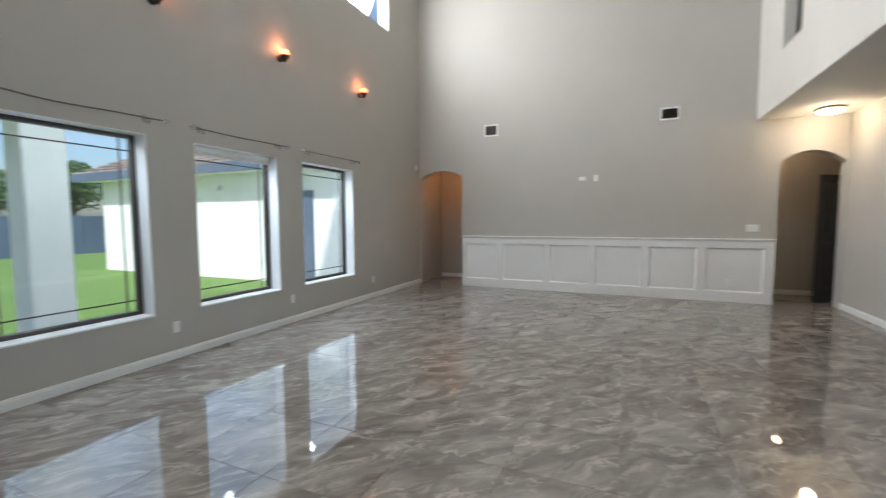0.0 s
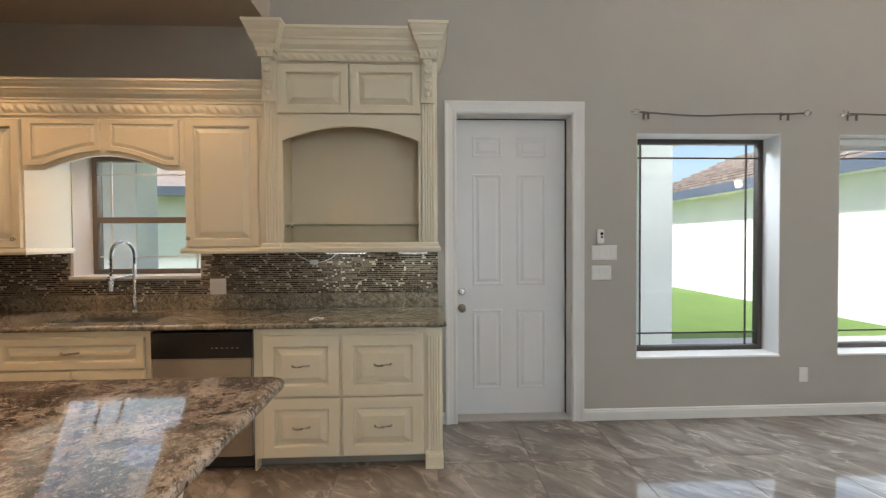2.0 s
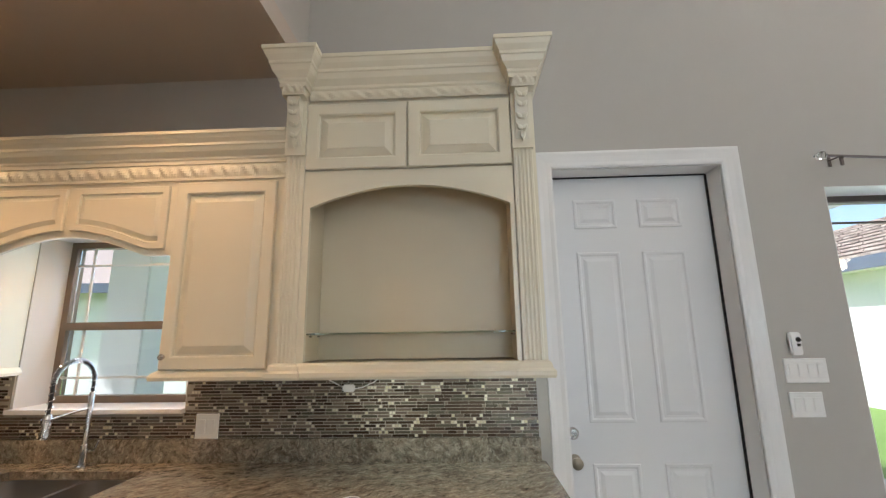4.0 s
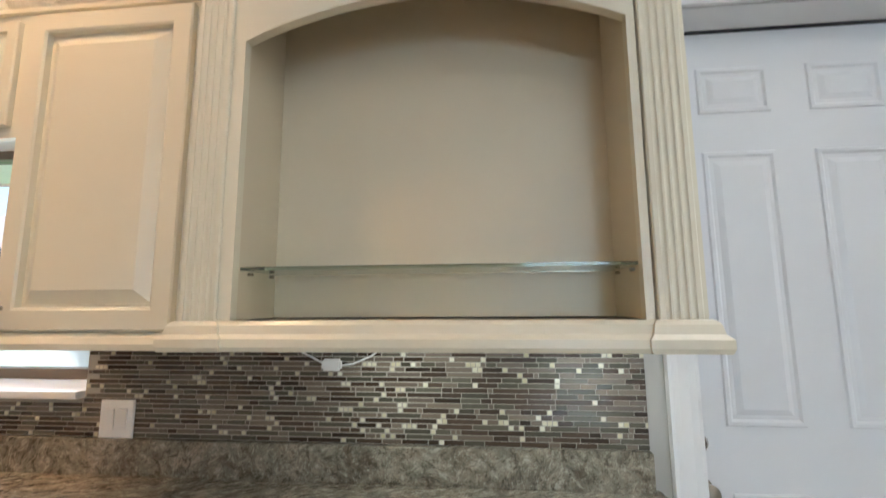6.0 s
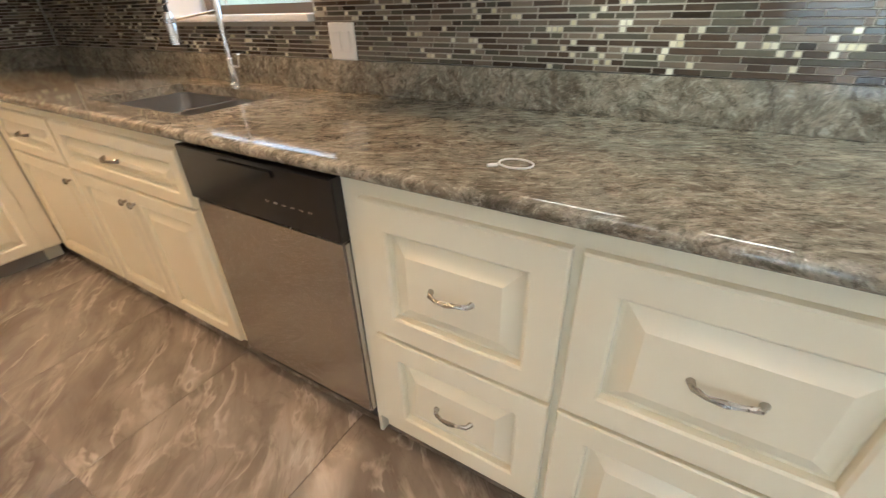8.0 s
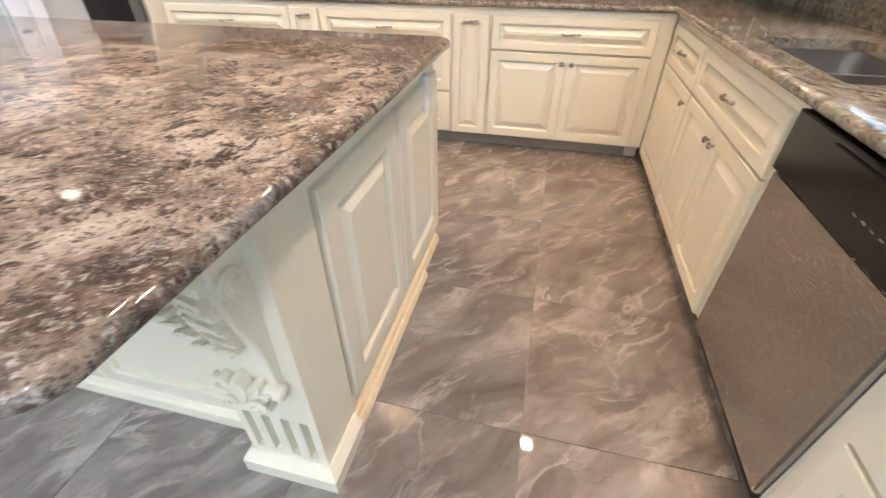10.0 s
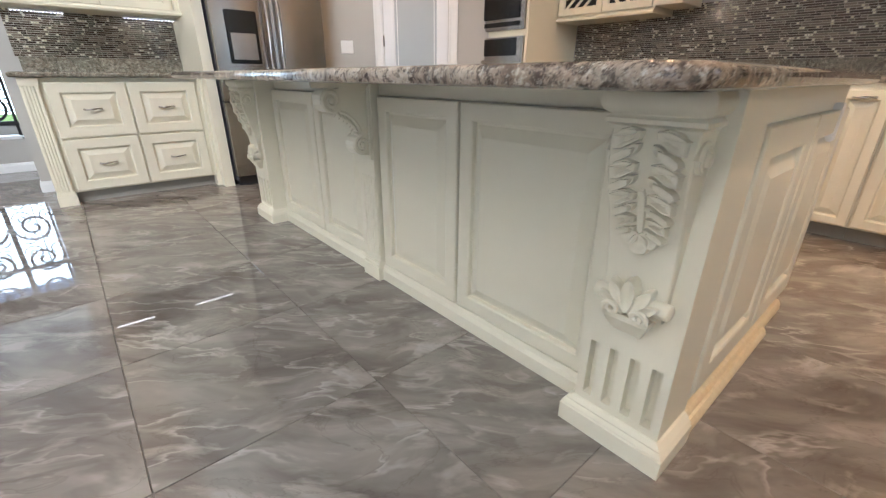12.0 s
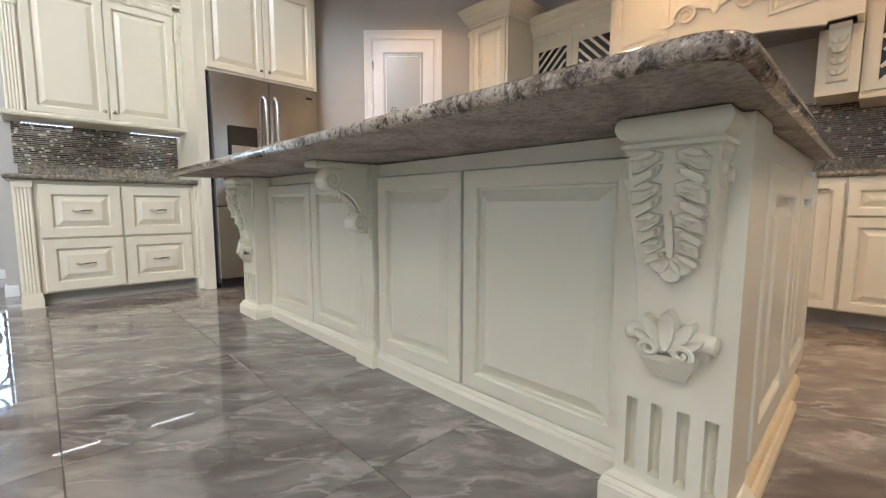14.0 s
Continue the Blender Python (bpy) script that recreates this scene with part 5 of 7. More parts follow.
for a in (0.0, hw - 0.20):
    bm = B()
    box(bm, a, a + 0.20, 0.17, 0.52, 1.39, 1.789, 0.003)
    leg = part("bracket_post", bm, CREAM, hood)
    bm = B()
    prof = [(0.17, 1.46), (0.155, 1.47), (0.15, 1.50), (0.145, 1.55), (0.12, 1.60), (0.095, 1.66), (0.09, 1.72), (0.10, 1.765), (0.08, 1.788), (0.17, 1.788)]
    prism(bm, prof, a + 0.05, a + 0.15, "x")
    for zc, yy in ((1.52, 0.148), (1.58, 0.13), (1.64, 0.10), (1.69, 0.094)):
        for s in (-1, 1):
            blob_strip(bm, leaf_outline(a + 0.10, zc - 0.02, 0.06, 0.018, math.pi / 2 + s * 0.75), yy + 0.004, 0.018)
    part("corbel", bm, CREAM, hood, "carved acanthus corbel", smooth=True)

# cooktop
ck = thing("cooktop", "black gas cooktop with cast grates and a steel edge", "cooktop", pose(2.50, -3.72, 0.9102))
bm = B()
box(bm, -0.46, 0.46, -0.26, 0.26, 0.0, 0.012, 0.004)
part("tray", bm, STEEL, ck, "stainless tray")
for gx in (-0.30, 0.0, 0.30):
    bm = B()
    for yy in (-0.2, 0.0, 0.22):
        box(bm, gx - 0.14, gx + 0.14, yy - 0.007, yy + 0.007, 0.034, 0.046)
    for xx in (-0.135, -0.045, 0.045, 0.135):
        box(bm, gx + xx - 0.006, gx + xx + 0.006, -0.2, 0.22, 0.034, 0.046)
    for xx in (-0.13, 0.13):
        for yy in (-0.195, 0.215):
            box(bm, gx + xx - 0.008, gx + xx + 0.008, yy - 0.008, yy + 0.008, 0.012, 0.04)
    part("grate", bm, IRON, ck, "black cast-iron grate")
    for yy in (-0.1, 0.11):
        bm = B()
        lathe(bm, [(0.05, 0.012), (0.05, 0.02), (0.035, 0.028), (0.002, 0.03)], (gx, yy, 0), sides=16)
        part("burner", bm, IRON, ck)
for k in range(5):
    bm = B()
    lathe(bm, [(0.02, 0.012), (0.018, 0.035), (0.002, 0.037)], (-0.16 + 0.08 * k, 0.235, 0), sides=12)
    part("control_knob", bm, NICKEL, ck)

# oven tower
TX0, TX1 = 3.99, 4.80
tw = TX1 - TX0
tower = thing("oven_tower", "tall cream cabinet that houses a wall oven and microwave", "cabinet", pose(TX1, -3.30, 0, 0, 0, 180))
bm = B()
box(bm, 0, 0.03, 0, 0.60, 0.10, 2.44)
part("side_panel", bm, CREAM, tower)
bm = B()
box(bm, tw - 0.03, tw, 0, 0.728, 0.0, 2.44)
part("side_panel", bm, CREAM, tower)
for nm, z0, z1 in (("base_box", 0.10, 0.44), ("shelf", 1.225, 1.275), ("upper_box", 1.72, 2.44)):
    bm = B()
    box(bm, 0.03, tw - 0.03, 0.0, 0.60, z0, z1)
    part(nm, bm, CREAM, tower)
bm = B()
box(bm, 0.0, tw - 0.03, 0.06, 0.60, 0.0, 0.099)
part("toe_kick", bm, CREAM, tower)
drawer(tower, 0.02, tw - 0.02, 0.115, 0.43)
cab_door(tower, 0.02, tw / 2 - 0.003, 1.74, 2.42, 0, (tw / 2 - 0.03, 1.80))
cab_door(tower, tw / 2 + 0.003, tw - 0.02, 1.74, 2.42, 0, (tw / 2 + 0.03, 1.80))
bm = B()
sweep(bm, [(0.002 + o * 0.9, 2.44 + h) for o, h in CROWN], [(0.0, 0.55), (0.0, 0.0), (tw, 0.0), (tw, 0.7)])
box(bm, 0, tw, 0.0, 0.60, 2.4401, 2.60)
part("crown_moulding", bm, CREAM, tower)
ov = thing("wall_oven", "stainless built-in wall oven with a dark window", "oven", pose(TX1, -3.30, 0.44, 0, 0, 180))
bm = B()
box(bm, 0.035, tw - 0.035, -0.022, 0.5, 0.002, 0.783, 0.004)
part("body", bm, STEEL, ov)
bm = B()
box(bm, 0.05, tw - 0.05, -0.045, -0.0225, 0.04, 0.60, 0.006)
dr = part("door", bm, STEEL, ov)
bm = B()
box(bm, 0.12, tw - 0.12, -0.048, -0.0455, 0.14, 0.46)
part("window", bm, BLACK, dr, "dark oven window")
bm = B()
tube(bm, [(0.08, -0.046, 0.555), (0.08, -0.085, 0.555), (tw - 0.08, -0.085, 0.555), (tw - 0.08, -0.046, 0.555)], 0.011, 10)
part("handle", bm, STEEL, dr, smooth=True)
bm = B()
box(bm, 0.10, tw - 0.10, -0.026, -0.0225, 0.63, 0.77)
part("control_panel", bm, BLACK, ov)
mw = thing("microwave", "stainless built-in microwave with a dark door", "microwave", pose(TX1, -3.30, 1.275, 0, 0, 180))
bm = B()
box(bm, 0.035, tw - 0.035, -0.022, 0.45, 0.002, 0.442, 0.004)
part("body", bm, STEEL, mw)
bm = B()
box(bm, 0.08, tw - 0.08, -0.034, -0.0225, 0.09, 0.38, 0.004)
part("door", bm, BLACK, mw)
bm = B()
box(bm, 0.08, tw - 0.08, -0.03, -0.0225, 0.03, 0.065)
part("vent_slot", bm, BLACK, mw)
bm = B()
tube(bm, [(0.10, -0.034, 0.40), (0.10, -0.06, 0.40), (tw - 0.10, -0.06, 0.40), (tw - 0.10, -0.034, 0.40)], 0.008, 8)
part("handle", bm, STEEL, mw, smooth=True)

# ---- pantry door on the diagonal ----
pan = thing("door_2", "white pantry door with an etched frosted glass panel, shut", "door", Matrix.Translation((5.205, -2.545, 0)) @ pose(0, 0, 0, 0, 0, 225), kind="structure")
PW, PZ = 0.60, 2.345
bm = B()
rings(bm, [rect_loop(0.09, 0.09 + PW, 0.012, PZ, -0.003), rect_loop(0.09, 0.09 + PW, 0.012, PZ, -0.018), rect_loop(0.19, PW - 0.01, 0.25, PZ - 0.12, -0.018), rect_loop(0.195, PW - 0.015, 0.255, PZ - 0.125, -0.010)], False)
part("leaf", bm, DOORW, pan)
bm = B()
box(bm, 0.19, PW - 0.01, -0.010, -0.004, 0.25, PZ - 0.12)
part("glass_panel", bm, painted("frosted_glass_pane", (0.42, 0.45, 0.46), 0.22, 0.04), pan, "grey frosted glass panel")
bm = B()
for x in (0.215, PW - 0.041):
    box(bm, x, x + 0.006, -0.0125, -0.0102, 0.30, PZ - 0.17)
for z in (0.28, PZ - 0.16):
    box(bm, 0.235, PW - 0.055, -0.0125, -0.0102, z, z + 0.006)
part("etched_border", bm, PLASTIC, pan)
txt = bpy.data.curves.new("pantry_lettering", "FONT")
txt.body, txt.size, txt.align_x, txt.extrude, txt.shear = "Pantry", 0.115, "CENTER", 0.0006, 0.35
tmp = bpy.data.objects.new("lettering_curve", txt)
scene.collection.objects.link(tmp)
dep = bpy.context.evaluated_depsgraph_get()
me = bpy.data.meshes.new_from_object(tmp.evaluated_get(dep))
bpy.data.objects.remove(tmp)
bpy.data.curves.remove(txt)
me.materials.clear()
me.materials.append(painted("dark_etching", (0.16, 0.17, 0.18), 0.4, 0.05))
let = new("lettering", me)
let.parent = pan
let.matrix_basis = pose(0.39, -0.0108, 1.62, 90)
tagged(let, "script lettering that reads Pantry")
casing(pan, 0.085, 0.695, PZ + 0.005, TRIM, 0.0, 0.085)
bm = B()
lathe(bm, [(0.025, -0.018), (0.025, -0.024), (0.010, -0.03), (0.010, -0.05), (0.024, -0.058), (0.025, -0.072), (0.002, -0.08)], (0.645, 0, 0.98), "y", 14)
part("door_knob", bm, NICKEL, pan, smooth=True)
for z in (0.25, 1.2, 2.1):
    bm = B()
    tube(bm, [(0.088, -0.022, z - 0.045), (0.088, -0.022, z + 0.045)], 0.007, 8)
    part("hinge", bm, NICKEL, pan)
plate("light_switch", "white switch plate beside the pantry door", "light switch", Matrix.Translation((5.40, -2.35, 1.15)) @ pose(0, 0, 0, 0, 0, 225), 0.12, 0.115, 2)

# ---- refrigerator ----
fr = thing("refrigerator", "stainless french-door refrigerator with a water dispenser", "refrigerator", pose(5.30, -1.14, 0, 0, 0, -90))
FW = 0.915
bm = B()
box(bm, 0.004, FW - 0.004, 0.045, 0.72, 0.04, 1.755, 0.004)
part("case", bm, painted("fridge_grey_side", (0.10, 0.10, 0.105), 0.4, 0.06), fr, "dark grey side panels")
for name, x0, x1, z0, z1 in (("door", 0.003, FW / 2 - 0.003, 0.70, 1.77), ("door", FW / 2 + 0.003, FW - 0.003, 0.70, 1.77), ("freezer_drawer", 0.003, FW - 0.003, 0.09, 0.69)):
    bm = B()
    pts = []
    for k in range(9):
        u = k / 8
        pts.append((x0 + (x1 - x0) * u, -0.028 - 0.012 * math.sin(math.pi * u)))
    prism(bm, pts + [(x1, 0.042), (x0, 0.042)], z0, z1)
    d = part(name, bm, STEEL, fr, smooth=True)
    bm = B()
    if name == "door":
        hx = x1 - 0.045 if x0 < 0.1 else x0 + 0.045
        tube(bm, [(hx, -0.03, 0.80), (hx, -0.075, 0.84), (hx, -0.088, 1.10), (hx, -0.088, 1.35), (hx, -0.075, 1.60), (hx, -0.03, 1.64)], 0.013, 10)
    else:
        tube(bm, [(0.10, -0.03, 0.60), (0.14, -0.08, 0.60), (0.45, -0.09, 0.60), (FW - 0.14, -0.08, 0.60), (FW - 0.10, -0.03, 0.60)], 0.013, 10)
    part("handle", bm, CHROME, d, "long bowed metal handle", smooth=True)
    if name == "door" and x0 < 0.1:
        bm = B()
        box(bm, 0.10, 0.34, -0.046, -0.03, 0.98, 1.36, 0.006)
        disp = part("dispenser", bm, BLACK, d, "black water dispenser")
        bm = B()
        box(bm, 0.125, 0.315, -0.048, -0.0462, 1.01, 1.20)
        part("recess", bm, STEEL, disp)
    elif name == "door":
        bm = B()
        box(bm, FW - 0.12, FW - 0.06, -0.0375, -0.033, 1.68, 1.70)
        part("badge", bm, BLACK, d)
bm = B()
box(bm, 0.02, FW - 0.02, 0.03, 0.6, 0.0, 0.085)
part("base_grille", bm, RUBBER, fr)

fc = thing("fridge_surround", "tall cream surround with two doors over the refrigerator", "cabinet", pose(5.36, -1.05, 0, 0, 0, -90))
bm = B()
box(bm, 0.0, 0.075, 0.0, 0.738, 0, 2.66)
part("side_panel", bm, CREAM, fc)
bm = B()
box(bm, 1.015, 1.045, 0.0, 0.28, 0, 2.66)
part("side_panel", bm, CREAM, fc)
bm = B()
box(bm, 0.075, 1.015, 0.0, 0.70, 1.795, 2.66)
part("upper_box", bm, CREAM, fc)
cab_door(fc, 0.085, 0.542, 1.815, 2.60, 0, (0.51, 1.87))
cab_door(fc, 0.548, 1.005, 1.815, 2.60, 0, (0.58, 1.87))
bm = B()
sweep(bm, [(0.002 + o, 2.65 + h) for o, h in CROWN], [(0.0, 0.7), (0.0, 0.0), (1.045, 0.0), (1.045, 0.28)])
frieze(bm, 0.02, 1.03, -0.004, 2.61, 2.655, 0.06, 0.010)
part("crown_moulding", bm, CREAM, fc)

# ---- buffet ----
BW = 1.165
bf = thing("buffet_cabinet", "cream four-drawer buffet base with fluted corner pilasters", "cabinet", pose(5.50, 0.042, 0, 0, 0, -90))
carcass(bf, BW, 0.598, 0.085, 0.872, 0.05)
for x0, x1 in ((0.125, 0.575), (0.585, 1.035)):
    drawer(bf, x0, x1, 0.475, 0.845)
    drawer(bf, x0, x1, 0.095, 0.462)
for x0, x1 in ((0.0, 0.105), (1.06, 1.165)):
    bm = B()
    fluted(bm, x0 + 0.008, x1 - 0.008, 0.0, 0.10, 0.82, 0.028, 4)
    part("pilaster", bm, CREAM, bf, "fluted pilaster")
    bm = B()
    box(bm, x0, x1, -0.034, 0.0, 0.82, 0.872, 0.003)
    part("pilaster_cap", bm, CREAM, bf)
    bm = B()
    plinth(bm, x0 + 0.004, x1 - 0.004, -0.032, 0.08, 0.10)
    part("pilaster_foot", bm, CREAM, bf)
bt = thing("buffet_countertop", "brown granite buffet top with a short upstand", "countertop", pose(5.50, 0.042, 0, 0, 0, -90))
bm = B()
box(bm, -0.02, BW + 0.006, -0.045, 0.598, 0.875, 0.91)
sweep(bm, NOSE, [(-0.02, 0.598), (-0.02, -0.045), (BW + 0.006, -0.045)])
part("slab", bm, COUNTER, bt, smooth=True)
bm = B()
box(bm, 0.03, BW - 0.005, 0.57, 0.598, 0.9102, 1.017, 0.002)
part("upstand", bm, COUNTER, bt)
bu = thing("buffet_wall_cabinet", "cream two-door wall cabinet with fluted pilasters over the buffet", "cabinet", pose(5.75, 0.035, -0.035, 0, 0, -90))
bm = B()
box(bm, 0.0, 1.14, 0.0, 0.348, 1.365, 2.48)
part("body", bm, CREAM, bu)
cab_door(bu, 0.11, 0.567, 1.40, 2.30, 0, (0.54, 1.46))
cab_door(bu, 0.573, 1.03, 1.40, 2.30, 0, (0.60, 1.46))
for x0, x1 in ((0.005, 0.095), (1.045, 1.135)):
    bm = B()
    fluted(bm, x0, x1, 0.0, 1.40, 2.11, 0.025, 4)
    part("pilaster", bm, CREAM, bu, "fluted pilaster")
    bm = B()
    box(bm, x0 - 0.002, x1 + 0.002, -0.03, 0.0, 2.11, 2.35)
    xc = (x0 + x1) / 2
    prism(bm, [(-0.03, 2.15), (-0.04, 2.17), (-0.045, 2.22), (-0.06, 2.27), (-0.07, 2.32), (-0.03, 2.33)], xc - 0.028, xc + 0.028, "x")
    for zc in (2.19, 2.24, 2.29):
        for s in (-1, 1):
            blob_strip(bm, leaf_outline(xc, zc - 0.015, 0.04, 0.012, math.pi / 2 + s * 0.7), -0.03 - (zc - 2.1) * 0.16, 0.016)
    part("corbel", bm, CREAM, bu, "small carved corbel")
bm = B()
sweep(bm, [(0, 1.365), (0.03, 1.365), (0.034, 1.38), (0.012, 1.398), (0, 1.40)], [(0.0, 0.34), (0.0, -0.02), (1.14, -0.02), (1.14, 0.34)])
part("base_moulding", bm, CREAM, bu)
bm = B()
sweep(bm, [(0.002 + o, 2.37 + h * 1.1) for o, h in CROWN], [(-0.002, 0.34), (-0.002, -0.05), (0.10, -0.05), (0.10, -0.004), (1.04, -0.004), (1.04, -0.05), (1.142, -0.05), (1.142, 0.34)])
frieze(bm, 0.10, 1.04, -0.010, 2.315, 2.375, 0.07, 0.012)
part("crown_moulding", bm, CREAM, bu)
for x0, x1 in ((0.06, 0.36), (0.72, 1.08)):
    ob = thing("under_cabinet_light", "slim lit under-cabinet light bar over the buffet", "cabinet light", pose(5.98, 0.035, 1.33, 0, 0, -90), "lights under the buffet")
    bm = B()
    box(bm, x0, x1, -0.03, 0.05, -0.014, -0.001, 0.003)
    part("housing", bm, PLASTIC, ob)
    bm = B()
    for k in range(14):
        x = x0 + (x1 - x0) * (k + 0.5) / 14
        box(bm, x - 0.004, x + 0.004, 0.0, 0.02, -0.017, -0.0145)
    part("led_row", bm, LED, ob, kind="stuff")
    lamp("under_cabinet_lamp", "AREA", look((5.98, 0.035 - (x0 + x1) / 2, 1.308), (6.05, 0.035 - (x0 + x1) / 2, 0.9)), 0.14, (1.0, 0.95, 0.84), x1 - x0, 0.03)

# ---- island ----
IX0, IX1, IY0, IY1 = 1.672, 4.36, -1.13, -2.21
isl = thing("kitchen_island", "cream panelled island base with carved corner posts and scroll brackets", "kitchen island", pose(IX1, IY0, 0, 0, 0, 180))
LWD = IX1 - IX0
DEP = IY0 - IY1
bm = B()
box(bm, 0.02, LWD - 0.02, 0.018, DEP, 0.0, 0.872)
part("body", bm, CREAM, isl)
for nm, z0, z1 in (("top_rail", 0.822, 0.872), ("bottom_rail", 0.0, 0.074)):
    bm = B()
    box(bm, 0.226, LWD - 0.226, 0.0, 0.0178, z0, z1)
    part(nm, bm, CREAM, isl)
SEAMS = ((0.228, 0.774), (0.786, 1.262), (1.390, 1.871), (1.884, 2.460))
for x0, x1 in SEAMS:
    bm = B()
    raised_panel(bm, x0, x1, 0.078, 0.818, 0.0179, 0.040, 0.058, 0.034)
    part("door_panel", bm, CREAM, isl)
bm = B()
SK = [(0, 0), (0.034, 0), (0.034, 0.046), (0.030, 0.050), (0.034, 0.053), (0.029, 0.058), (0.026, 0.061), (0.029, 0.064), (0.025, 0.072), (0.022, 0.076), (0, 0.076)]
sweep(bm, SK, [(0.225, 0.0), (1.26, 0.0)])
sweep(bm, SK, [(1.39, 0.0), (LWD - 0.225, 0.0)])
part("skirting", bm, CREAM, isl)


def corbel_front(z):
    """How far the big corbel stands out of its post at a height."""
    pts = ((0.40, 0.020), (0.46, 0.022), (0.52, 0.026), (0.58, 0.036), (0.63, 0.050), (0.68, 0.066), (0.72, 0.076), (0.76, 0.080), (0.80, 0.078), (0.84, 0.074))
    for (za, pa), (zb, pb) in zip(pts, pts[1:]):
        if za <= z <= zb:
            return pa + (pb - pa) * (z - za) / (zb - za)
    return pts[0][1] if z < 0.4 else pts[-1][1]


def carved(bm, outline, face, height, dish=0.6):
    """A carved lobe that follows the corbel's curved face, its middle scooped out."""
    cx = sum(p[0] for p in outline) / len(outline)
    cz = sum(p[1] for p in outline) / len(outline)

    def lp(s, h):
        out = []
        for px, pz in outline:
            x, z = cx + (px - cx) * s, cz + (pz - cz) * s
            out.append((x, face - corbel_front(z) + 0.002 - h, z))
        return out
    rings(bm, [lp(1.0, 0), lp(0.99, height * 0.7), lp(0.88, height), lp(0.74, height * 0.96), lp(0.45, height * (0.5 + 0.5 * dish)), lp(0.16, height * dish)])


def big_post(x0):
    """A corner post with a carved scroll corbel above four sunk flutes."""
    x1 = x0 + 0.224
    face = -0.11
    xc = (x0 + x1) / 2
    bm = B()
    box(bm, x0, x1, face + 0.030, 0.06, 0.07, 0.872)
    p = part("post", bm, CREAM, isl, "square post with four sunk flutes")
    cuts = [x0] + [v for k in range(4) for v in (xc - 0.090 + 0.052 * k, xc - 0.066 + 0.052 * k)] + [x1]
    for u, v in zip(cuts[::2], cuts[1::2]):
        bm = B()
        box(bm, u, v, face, face + 0.0298, 0.1051, 0.2719)
        part("fillet", bm, CREAM, p)
    bm = B()
    box(bm, x0, x1, face, face + 0.0298, 0.272, 0.872)
    part("face_board", bm, CREAM, p)
    bm = B()
    box(bm, x0, x1, face, face + 0.0298, 0.07, 0.105)
    part("foot_board", bm, CREAM, p)
    bm = B()
    PP = [(0, 0), (0.026, 0), (0.026, 0.052), (0.021, 0.056), (0.024, 0.060), (0.018, 0.066), (0.014, 0.069), (0.016, 0.073), (0.006, 0.082), (0, 0.084)]
    sweep(bm, PP, [(x0, 0.05), (x0, face), (x1, face), (x1, 0.05)])
    part("plinth", bm, CREAM, p)
    # curved plank, a little broader at the top
    bm = B()
    lps = []
    for k in range(37):
        z = 0.40 + 0.435 * k / 36
        hwid = 0.069 + 0.012 * (z - 0.40) / 0.43
        f = face - corbel_front(z)
        lps.append([(xc - hwid, face + 0.001, z), (xc - hwid, f + 0.003, z), (xc - hwid + 0.003, f, z), (xc + hwid - 0.003, f, z), (xc + hwid, f + 0.003, z), (xc + hwid, face + 0.001, z)])
    made = rings(bm, lps)
    bm.faces.new(made[0][::-1])
    cb = part("corbel", bm, CREAM, p, "carved acanthus scroll corbel", smooth=True)
    # cap: a broad torus over two fillets
    bm = B()
    CP = [(0, 0.800), (0.004, 0.800), (0.004, 0.806), (0.008, 0.811), (0.013, 0.813), (0.013, 0.821), (0.008, 0.825), (0.007, 0.829), (0.013, 0.833), (0.019, 0.840), (0.022, 0.849), (0.022, 0.857), (0.019, 0.866), (0.013, 0.8725), (0, 0.8725)]
    sweep(bm, CP, [(xc - 0.078, face + 0.001), (xc - 0.078, face - 0.078), (xc + 0.078, face - 0.078), (xc + 0.078, face + 0.001)])
    box(bm, xc - 0.078, xc + 0.078, face - 0.078, face, 0.802, 0.8724)
    part("cap", bm, CREAM, cb, smooth=True)
    # scroll ears on the sides of the plank
    for s in (-1, 1):
        bm = B()
        yc, zc, r0 = face - 0.046, 0.757, 0.030
        sp = []
        for k in range(30):
            a = k / 29 * 3.4 * math.pi
            r = r0 * (1 - k / 34)
            sp.append((xc + s * 0.083, yc - r * math.cos(a), zc + r * math.sin(a)))
        tube(bm, sp, [0.0075 - 0.0001 * k for k in range(30)], 6)
        lathe(bm, [(0.029, 0.0), (0.028, s * 0.007), (0.014, s * 0.008), (0.012, s * 0.016), (0.001, s * 0.018)], (xc + s * 0.078, yc, zc), "x", 16)
        part("volute", bm, CREAM, cb, smooth=True)
    # acanthus: a ribbed middle, four tiers of scooped side leaves and a three-lobed tip
    bm = B()
    carved(bm, [(xc - 0.036, 0.575), (xc + 0.036, 0.575), (xc + 0.044, 0.64), (xc + 0.052, 0.72), (xc + 0.058, 0.803), (xc - 0.058, 0.803), (xc - 0.052, 0.72), (xc - 0.044, 0.64)], face, 0.009, 0.9)
    carved(bm, [(xc - 0.005, 0.585), (xc + 0.005, 0.585), (xc + 0.008, 0.63), (xc + 0.008, 0.68), (xc + 0.004, 0.695), (xc - 0.004, 0.695), (xc - 0.008, 0.68), (xc - 0.008, 0.63)], face, 0.016, 0.9)
